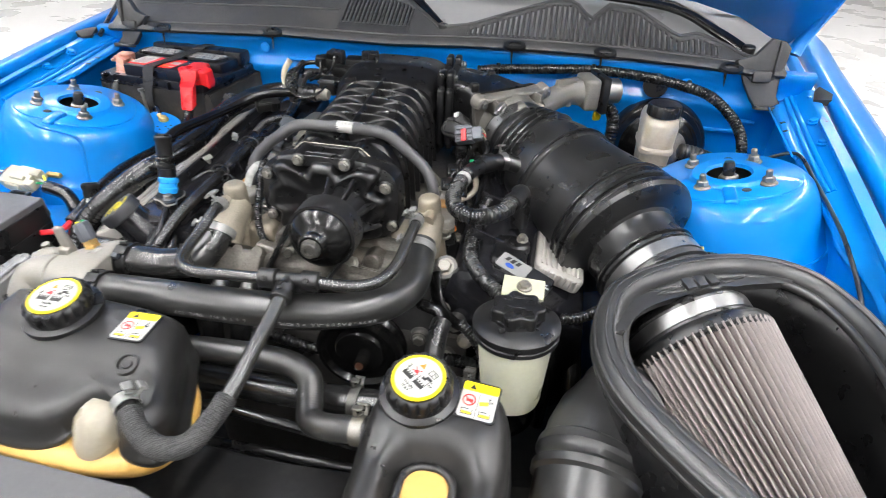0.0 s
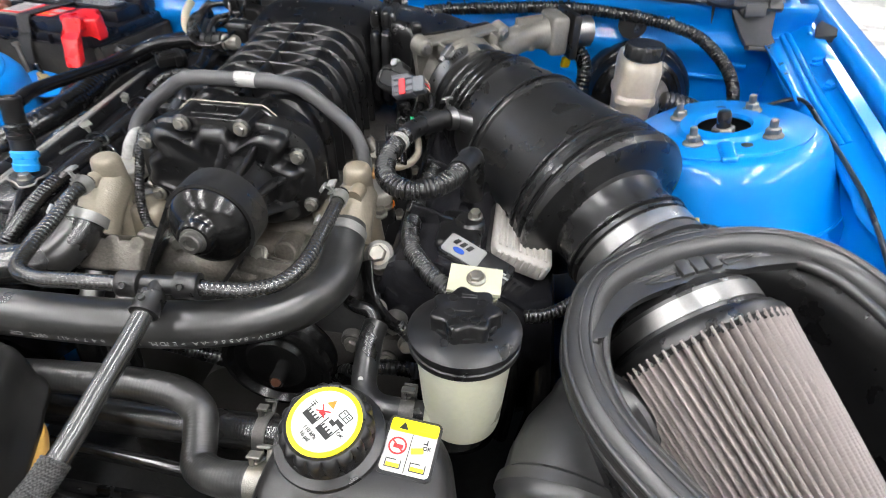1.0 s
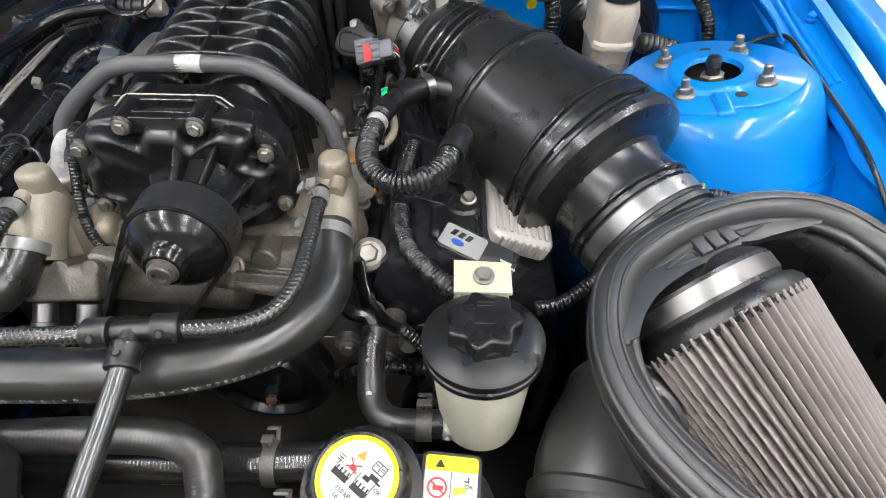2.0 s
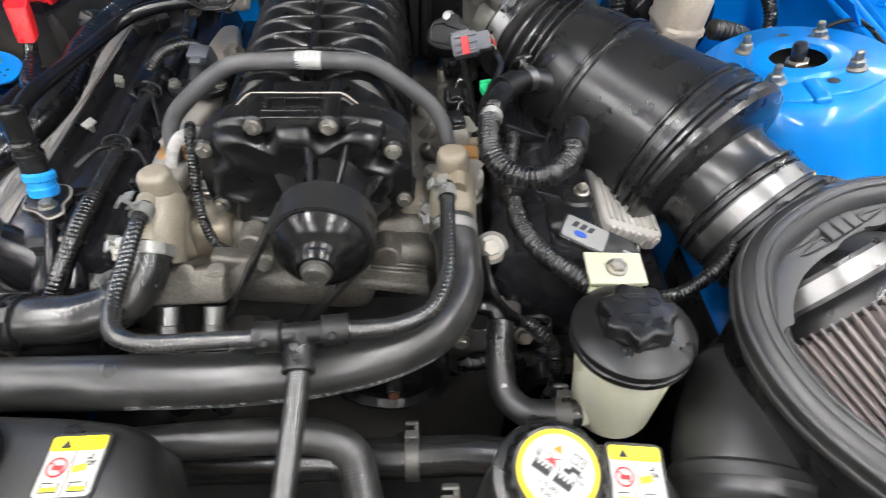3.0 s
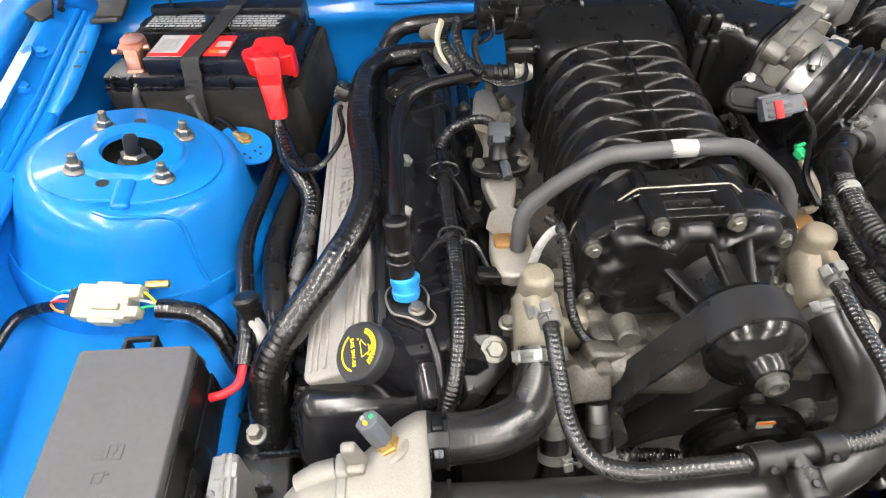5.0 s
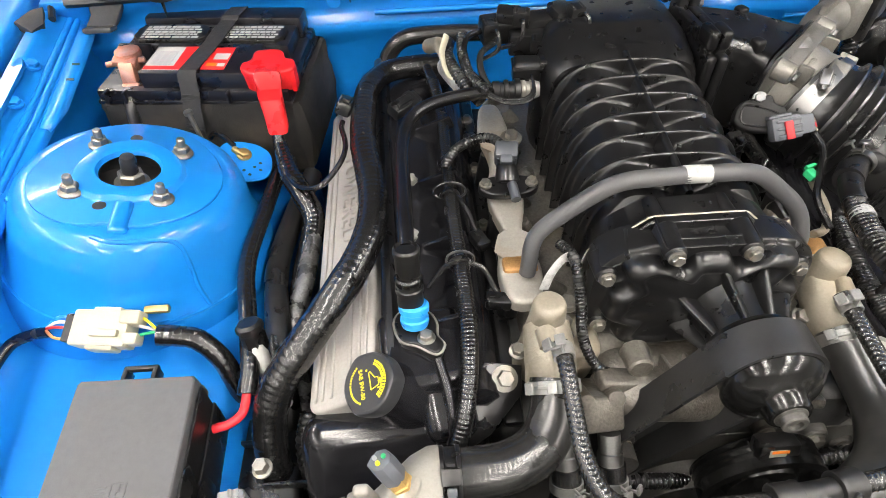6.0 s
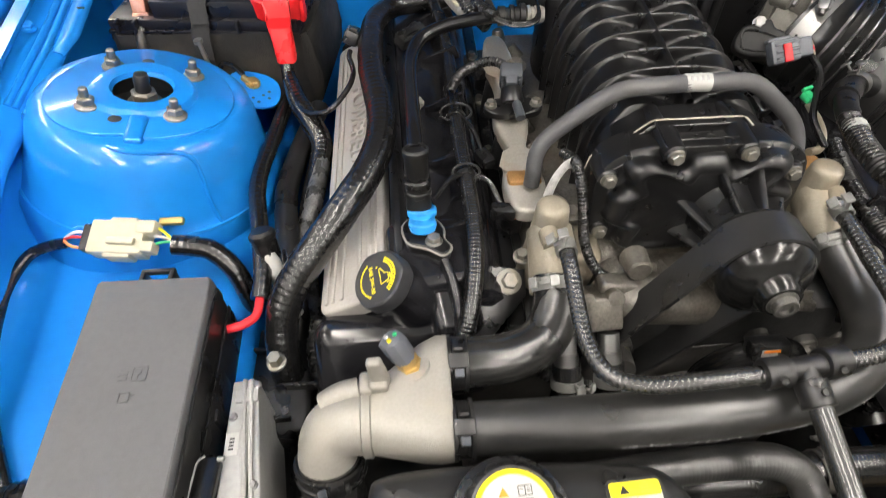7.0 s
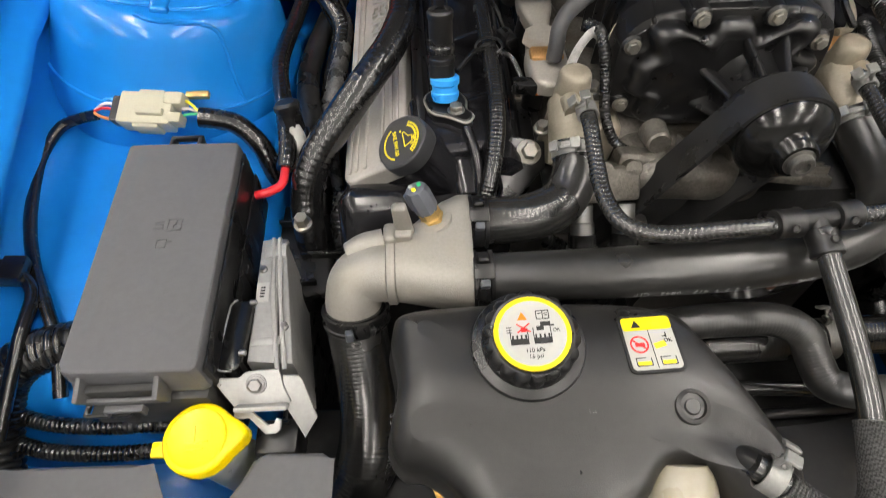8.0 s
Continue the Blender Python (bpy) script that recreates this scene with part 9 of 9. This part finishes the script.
bm = lathe(B(), [(0.0118, -0.002), (0.0125, 0.004), (0.0118, 0.012), (0.0118, 0.016), (0.0132, 0.017), (0.0132, 0.021), (0.0118, 0.022), (0.0118, 0.027), (0.0132, 0.028), (0.0132, 0.032), (0.0112, 0.034), (0.0112, 0.056), (0.0122, 0.058), (0.0122, 0.063), (0.0105, 0.065), (0.0095, 0.062)], vm, 28)
part("elbow", bm, PLASTIC, pcv)
part("release_tab", rbox(B(), (0.012, 0.006, 0.014), vm @ pose(0, -0.0125, 0.012), 0.0015), PLASTIC, pcv)
bm = lathe(B(), [(0.0125, -0.004), (0.0138, 0), (0.0138, 0.004), (0.0126, 0.0055), (0.0126, 0.011), (0.0144, 0.0125), (0.0144, 0.018), (0.0125, 0.02)], frame_to((-0.262, -0.207, 0.881), (0, 0.35, 0.93)), 28)
part("collar", bm, LIGHTBLUE, pcv, "bright blue plastic collar")
em_ = frame_to((-0.158, 0.061, 0.957), (1, -0.04, 0.02))
part("end_fitting", lathe(B(), [(0.008, 0.0), (0.0112, 0.001), (0.0112, 0.009), (0.0095, 0.01), (0.0095, 0.014), (0.0125, 0.015), (0.0125, 0.019), (0.0105, 0.02), (0.0105, 0.026), (0.0135, 0.027), (0.0135, 0.033), (0.011, 0.034)], em_, 24), PLASTIC, pcv)
part("spigot", lathe(B(), [(0.0095, 0.034), (0.0112, 0.035), (0.0112, 0.039), (0.0095, 0.04), (0.0095, 0.044), (0.0112, 0.045), (0.0112, 0.049), (0.0085, 0.056)], em_, 20), CAST, pcv, "pale metal spigot")
bm = B()
prism(bm, closed_curve([(-0.02, 0.006), (-0.012, 0.02), (0.01, 0.02), (0.02, 0.004), (0.02, -0.012), (0.026, -0.024), (0.018, -0.034), (0.002, -0.024), (-0.014, -0.016)], 4), -0.012, 0.004, frame_to((-0.262, -0.208, 0.871), (0, 0.1, 1), (0, 1, 0)), 0.002)
vb = part("vent_flange", bm, SATIN, engine)
vf = frame_to((-0.262, -0.208, 0.871), (0, 0.1, 1), (0, 1, 0))
ring = [vf @ V((x * 1.03, y * 1.03, 0.0015)) for x, y in closed_curve([(-0.02, 0.006), (-0.012, 0.02), (0.01, 0.02), (0.02, 0.004), (0.02, -0.012), (0.026, -0.024), (0.018, -0.034), (0.002, -0.024), (-0.014, -0.016)], 4)]
part("flange_gasket", tube(B(), [*ring, ring[0]], 0.0013, 6, 1), CAST, vb)
part("bolt", bolt(B(), (-0.252, -0.224, 0.876), (0, 0.1, 1), 0.0068, 0.007), ZINC, vb)
bm = B()
rbox(bm, (0.085, 0.09, 0.06), pose(-0.255, -0.222, 0.836, 0, 0, 6), 0.012, 4)
rbox(bm, (0.05, 0.07, 0.07), pose(-0.238, -0.262, 0.818, 22, 0, 10), 0.014, 4)
lathe(bm, [(0.034, -0.075), (0.031, -0.05), (0.0255, -0.03), (0.025, -0.008)], frame_to((-0.306, -0.268, 0.879), (-0.55, -0.2, 0.81), (0, 1, 0)), 36)
tube(bm, [(-0.243, -0.245, 0.872), (-0.236, -0.27, 0.862), (-0.233, -0.292, 0.845), (-0.236, -0.306, 0.82)], 0.005, 10, 6)
rbox(bm, (0.178, 0.09, 0.05), pose(-0.287, -0.29, 0.782, 58), 0.022, 5)
part("filler_boss", bm, COVERBLK, covers[-1])
part("bracket_bolt", bolt(B(), (-0.181, -0.255, 0.846), (0.1, -0.5, 0.85), 0.0085, 0.008, 1.5), ZINC, covers[-1])
bm = B()
prism(bm, [(-0.02, 0.016), (0.016, 0.014), (0.018, -0.012), (-0.012, -0.05), (-0.05, -0.075), (-0.064, -0.062)], -0.004, 0, frame_to((-0.181, -0.255, 0.844), (0.15, -0.55, 0.8), (0, 1, 0)), 0.0015)
part("bracket_arm", bm, SATIN, covers[-1])
oil = thing("oil_cap", (-0.305, -0.265, 0.86), "black oil filler cap with gripped edge and yellow print", "oil cap")
om = frame_to((-0.306, -0.268, 0.879), (-0.55, -0.2, 0.81), (0, 1, 0))
bm = lathe(B(), [(0.025, -0.018), (0.0275, -0.016), (0.028, -0.004), (0.0268, -0.0005), (0.025, 0.0005), (0.022, 0)], om, 90, wob=lambda a, h: 1 + (0.055 * max(0, math.cos(3 * a + 0.5)) ** 3 if h < -0.0003 else 0.03 * max(0, math.cos(3 * a + 0.5)) ** 3))
oc = part("cap", bm, mat("oil_cap_plastic", (0.026, 0.027, 0.03), 0.42, 0.0, 0.15, 60, 0.1, 1200, spec=0.5), oil)
letters("SAE 5W-50", 0.0058, om @ pose(-0.006, 0, 0.0004, 0, 0, -90), YELINK, oc)
bm = B()
for a0, a1, r, n in ((118, 242, 0.0205, 17), (-58, 58, 0.0212, 15)):
    for k in range(n):
        for r0, r1 in (((r - 0.0026, r - 0.0008),) if a0 > 0 else ((r - 0.0052, r - 0.0031), (r - 0.0024, r - 0.0004))):
            a, b = radians(a0 + (a1 - a0) * k / n), radians(a0 + (a1 - a0) * (k + 0.74) / n)
            prism(bm, [(r0 * math.cos(a), r0 * math.sin(a)), (r1 * math.cos(a), r1 * math.sin(a)), (r1 * math.cos(b), r1 * math.sin(b)), (r0 * math.cos(b), r0 * math.sin(b))], 0.0002, 0.0006, om)
part("arc_print", bm, YELINK, oc)
bm = B()
can = [(0.0035, -0.008), (0.0125, -0.006), (0.0125, 0.001), (0.009, 0.0015), (0.0045, 0.0085), (0.003, 0.0075), (0.0035, -0.001)]
tube(bm, [om @ V((x, y, 0.0003)) for x, y in [*can, can[0]]], 0.0005, 6, 1)
for w, h, x, y in ((0.0012, 0.005, 0.0145, -0.003), (0.003, 0.0012, 0.0135, -0.003), (0.0018, 0.0018, 0.001, 0.0105), (0.005, 0.0011, 0.0128, -0.0085)):
    flat(bm, rect_pts(w, h, x, y), om, 0.0002, 0.0004)
part("can_symbol", bm, YELINK, oc)
CLIPP = mat("milky_clip", (0.2, 0.2, 0.18), 0.35, 0, 0.1, 60, 0.1, 900)
for x, y, z, a in ((-0.257, -0.012, 0.893, 20), (-0.26, -0.098, 0.887, -25)):
    bm = rbox(B(), (0.009, 0.014, 0.003), pose(x, y, z, 10, 25, a), 0.001, 2)
    rbox(bm, (0.009, 0.004, 0.012), pose(x, y, z - 0.005, 10, 25, a), 0.001, 1)
    single("edge_clip", bm, CLIPP, "small milky plastic clip on the valve cover", "clip", "milky clips of the valve cover")

# dark carrier between the fuse box and the harness
car = thing("harness_carrier", (-0.43, -0.3, 0.7), "black moulded harness carrier beside the fuse box", "bracket")
bm = rbox(B(), (0.07, 0.13, 0.04), pose(-0.425, -0.285, 0.725, 0, 0, 4), 0.008, 3)
cb_ = part("tray", bm, PLASTIC, car)
for x, y in ((-0.44, -0.255), (-0.41, -0.3), (-0.44, -0.335)):
    part("rib", rbox(B(), (0.05, 0.004, 0.012), pose(x + 0.012, y, 0.748), 0.001, 1), PLASTIC, cb_)

# dipstick cap on its white tube, and runs of conduit down the side
ds = thing("capped_tube", (-0.425, -0.2, 0.8), "white tube with a black knurled cap", "tube")
bm = tube(B(), [(-0.425, -0.188, 0.838), (-0.418, -0.205, 0.81), (-0.405, -0.225, 0.77)], 0.0085, 14, 4)
part("pipe", bm, PAPER, ds)
bm = lathe(B(), [(0.012, -0.016), (0.0125, 0), (0.0125, 0.006), (0.014, 0.008), (0.014, 0.014), (0.011, 0.017)], frame_to((-0.427, -0.184, 0.842), (-0.15, 0.35, 1)), 8)
part("cap", bm, PLASTIC, ds)
side = thing("side_loom", (-0.44, -0.05, 0.8), "black conduits running down beside the strut tower", "cable")
for pts, r, sh, mt in (([(-0.425, 0.12, 0.83), (-0.435, 0.1, 0.832), (-0.445, 0.018, 0.832), (-0.453, -0.073, 0.832), (-0.44, -0.152, 0.832), (-0.431, -0.206, 0.824), (-0.432, -0.235, 0.815)], 0.0095, Wraps(0.008, 0.04), TAPE),
                       ([(-0.4, 0.12, 0.8), (-0.415, 0.05, 0.8), (-0.428, -0.05, 0.8), (-0.42, -0.13, 0.795), (-0.41, -0.2, 0.77), (-0.4, -0.26, 0.7)], 0.014, None, RUBBER),
                       ([(-0.385, -0.02, 0.815), (-0.393, -0.08, 0.8), (-0.402, -0.13, 0.78), (-0.395, -0.2, 0.74), (-0.375, -0.29, 0.74)], 0.0115, Wraps(0.008, 0.035), mat("foil_wrap", (0.1, 0.1, 0.1), 0.3, 0.6, 0.6, 60, 1.0, 160, dirt=(0.01, 0.01, 0.01), dirt_amt=0.9, dscale=40)),
                       ([(-0.375, -0.24, 0.78), (-0.38, -0.27, 0.76), (-0.37, -0.3, 0.74), (-0.365, -0.31, 0.7)], 0.011, Ribs(0.006, 0.08), LOOM)):
    part("conduit", tube(B(), pts, r, 12, 7, sh), mt, side)
bm = tube(B(), [(-0.432, -0.232, 0.816), (-0.434, -0.252, 0.812), (-0.445, -0.263, 0.812), (-0.46, -0.266, 0.81)], 0.0046, 12, 6)
part("red_lead", bm, REDWIRE, side, "short red power lead")
bm = tube(B(), [(-0.49, 0.105, 0.868), (-0.505, 0.118, 0.875), (-0.52, 0.13, 0.872), (-0.53, 0.138, 0.86)], 0.0035, 8, 6)
single("earth_lead", bm, TAPE, "thin black earth lead from the tower tab", "cable")
bm = tube(B(), [(-0.49, 0.1, 0.867), (-0.482, 0.094, 0.865), (-0.476, 0.09, 0.864)], [0.0045, 0.005, 0.003], 10, 4)
single("ring_terminal", bm, BRASS, "brass ring terminal on the earth tab", "terminal")
bm = tube(B(), [(-0.29, 0.27, 0.87), (-0.283, 0.28, 0.892), (-0.262, 0.283, 0.914), (-0.226, 0.283, 0.921), (-0.14, 0.283, 0.92), (-0.08, 0.29, 0.91)], 0.0125, 16, 8)
single("heater_hose", bm, HOSE, "curved black heater hose by the firewall", "hose")

# vacuum solenoids and plugs at the blower's rear corner
vac = thing("solenoid_cluster", (-0.1, 0.17, 0.95), "cluster of black solenoids and plugs behind the supercharger", "solenoid")
for at, sz, r in (((-0.135, 0.17, 0.98), (0.05, 0.03, 0.03), 10), ((-0.125, 0.165, 1.0), (0.03, 0.024, 0.016), -14), ((-0.075, 0.17, 0.985), (0.06, 0.026, 0.026), 8), ((-0.06, 0.165, 1.001), (0.026, 0.03, 0.016), 20), ((-0.1, 0.15, 0.97), (0.05, 0.02, 0.03), -6)):
    part("solenoid", rbox(B(), sz, pose(*at, 8, 0, r), 0.004), PLASTIC, vac)
for at, r in (((-0.15, 0.152, 0.99), 10), ((-0.112, 0.15, 1.003), -14), ((-0.06, 0.152, 0.99), 8), ((-0.045, 0.15, 1.006), 20), ((-0.09, 0.136, 0.975), -6)):
    mm = pose(*at, 8, 0, r)
    bm = rbox(B(), (0.02, 0.016, 0.018), mm, 0.002)
    for k in (-1, 1):
        rbox(bm, (0.003, 0.012, 0.021), mm @ pose(0.006 * k, 0, 0), 0.0008, 1)
    part("plug", bm, PLASTIC, vac)
    part("plug_lead", tube(B(), [mm @ V((0, -0.006, 0)), mm @ V((0.004, -0.02, 0.006)), mm @ V((0.002, -0.03, -0.012)), mm @ V((-0.02, -0.022, -0.03))], 0.0026, 8, 5), TAPE, vac)
bm = tube(B(), [(-0.205, 0.135, 0.992), (-0.212, 0.12, 0.975), (-0.205, 0.1, 0.957), (-0.19, 0.1, 0.952)], 0.006, 10, 5, squash=0.4)
part("cream_clip", bm, CREAM, vac, "cream plastic loom clip")
for pts, r, mt in (([(-0.15, 0.16, 0.985), (-0.18, 0.14, 0.985), (-0.185, 0.1, 0.97), (-0.165, 0.07, 0.96)], 0.004, TAPE), ([(-0.14, 0.15, 0.975), (-0.165, 0.12, 0.97), (-0.16, 0.08, 0.955), (-0.135, 0.06, 0.95), (-0.105, 0.065, 0.955)], 0.004, RUBBER), ([(-0.2, 0.17, 0.965), (-0.205, 0.13, 0.965), (-0.19, 0.09, 0.955), (-0.17, 0.06, 0.945)], 0.008, LOOM), ([(-0.225, 0.2, 0.945), (-0.21, 0.17, 0.96), (-0.2, 0.12, 0.955)], 0.01, PALE)):
    part("lead", tube(B(), pts, r, 10, 6, Ribs(0.005, 0.06) if mt is LOOM else None), mt, vac)

bm = rbox(B(), (0.034, 0.026, 0.03), pose(-0.112, 0.092, 0.964, 0, 0, -4), 0.006, 3)
part("elbow_block", bm, PLASTIC, vac)
part("elbow_arm", rbox(B(), (0.03, 0.022, 0.02), pose(-0.084, 0.095, 0.968), 0.005, 3), PLASTIC, vac)
part("elbow_band", rbox(B(), (0.037, 0.028, 0.005), pose(-0.112, 0.092, 0.972, 0, 0, -4), 0.002), PLASTIC, vac)
part("pale_conduit", tube(B(), [(-0.2, 0.16, 0.94), (-0.206, 0.135, 0.95), (-0.2, 0.11, 0.952), (-0.185, 0.085, 0.945)], 0.011, 16, 6, Ribs(0.006, 0.03)), mat("silver_conduit", (0.34, 0.34, 0.33), 0.4, 0.4, 0.2, 60, 0.4, 300), vac, "silver wrapped conduit")
part("corrugated_lead", tube(B(), [(-0.185, 0.15, 0.985), (-0.187, 0.12, 0.975), (-0.18, 0.085, 0.963), (-0.168, 0.055, 0.965), (-0.162, 0.045, 0.965)], 0.0062, 14, 8, Ribs(0.0042, 0.07)), LOOM, vac)
for d in (0.0, 0.004, 0.008):
    part("loop_wire", tube(B(), [(-0.164, 0.047 - d, 0.964), (-0.145, 0.034 - d, 0.962), (-0.122, 0.034 - d, 0.963), (-0.112, 0.046 - d, 0.967), (-0.11, 0.07, 0.97)], 0.0019, 8, 6), TAPE, vac)
part("rear_bolt", bolt(B(), (-0.132, 0.05, 0.897), (0, -0.1, 1), 0.008, 0.009, 1.7), ZINC, vac)

# ---- the cream connector on the inner fender ----
con = thing("cream_connector", (-0.585, -0.155, 0.8), "cream multi-pin connector with coloured wires", "connector")
mm = pose(-0.586, -0.158, 0.834, 22, 0, -7)
bm = B()
rbox(bm, (0.06, 0.038, 0.024), mm, 0.003)
rbox(bm, (0.03, 0.046, 0.02), mm @ pose(0.003, 0, 0), 0.003)
rbox(bm, (0.022, 0.016, 0.02), mm @ pose(0.03, 0.012, 0.004), 0.004)
rbox(bm, (0.02, 0.012, 0.016), mm @ pose(0.032, -0.01, 0.004), 0.002)
rbox(bm, (0.03, 0.008, 0.01), mm @ pose(0.008, -0.006, 0.012), 0.002)
part("shell", bm, CREAM, con)
part("wire_guide", rbox(B(), (0.014, 0.03, 0.018), mm @ pose(-0.034, 0, -0.002), 0.002), PLASTIC, con)
for k, (mt, dy) in enumerate(((LIGHTBLUE, 0.012), (REDWIRE, 0.0), (mat("orange_wire", (0.75, 0.3, 0.1), 0.45), -0.012), (mat("white_wire", (0.7, 0.7, 0.68), 0.45), 0.006))):
    part("wire", tube(B(), [mm @ V((-0.036, dy, 0)), mm @ V((-0.05, dy * 0.9, 0.004)), mm @ V((-0.066, dy * 0.2, -0.004))], 0.0016, 6, 5), mt, con)
for k, (mt, dy) in enumerate(((YELINK, 0.014), (PAPER, 0.004), (GREEN, -0.006))):
    part("wire", tube(B(), [mm @ V((0.038, dy, 0.004)), mm @ V((0.048, dy * 0.6, 0.006)), mm @ V((0.058, 0, 0))], 0.0016, 6, 5), mt, con)
bm = tube(B(), [(-0.65, -0.15, 0.826), (-0.672, -0.148, 0.82), (-0.695, -0.158, 0.815), (-0.704, -0.2, 0.808), (-0.692, -0.27, 0.802), (-0.668, -0.33, 0.8), (-0.638, -0.38, 0.8), (-0.618, -0.42, 0.79), (-0.612, -0.46, 0.77)], 0.006, 12, 8, Wraps(0.007, 0.04))
part("left_loom", bm, TAPE, con)
bm = tube(B(), [(-0.53, -0.168, 0.832), (-0.51, -0.168, 0.828), (-0.49, -0.17, 0.82), (-0.468, -0.185, 0.8), (-0.455, -0.205, 0.76)], 0.011, 14, 8, Wraps(0.007, 0.035))
part("right_loom", bm, TAPE, con)
bm = rbox(B(), (0.026, 0.008, 0.008), pose(-0.535, -0.14, 0.84, 20), 0.002)
single("loom_clip", bm, BRASS, "small brass-coloured loom clip", "clip")
low = thing("corner_loom", (-0.64, -0.43, 0.7), "thick corrugated hose and plug in the bay's front corner", "cable")
bm = tube(B(), [(-0.575, -0.405, 0.775), (-0.61, -0.415, 0.785), (-0.645, -0.425, 0.783), (-0.668, -0.445, 0.77), (-0.672, -0.48, 0.75), (-0.668, -0.53, 0.72)], 0.02, 18, 8, Ribs(0.0065, 0.06))
part("corrugated_hose", bm, LOOM, low)
bm = rbox(B(), (0.05, 0.022, 0.018), pose(-0.685, -0.352, 0.812, 0, 10, 4), 0.003)
rbox(bm, (0.02, 0.026, 0.014), pose(-0.668, -0.352, 0.815, 0, 10, 4), 0.002)
part("plug", bm, PLASTIC, low)
bm = tube(B(), [(-0.662, -0.355, 0.81), (-0.648, -0.375, 0.806), (-0.642, -0.42, 0.806), (-0.645, -0.5, 0.78)], 0.006, 10, 6, Wraps(0.007, 0.035))
part("lead", bm, TAPE, low)
for y, z, x1 in ((-0.478, 0.748, -0.5), (-0.5, 0.742, -0.49)):
    bm = tube(B(), [(-0.66, y + 0.012, z), (-0.62, y + 0.002, z), (-0.57, y - 0.001, z - 0.002), (-0.53, y, z - 0.004), (x1, y - 0.004, z - 0.01)], 0.0066, 14, 8, Ribs(0.0045, 0.09))
    part("conduit", bm, LOOM, low)
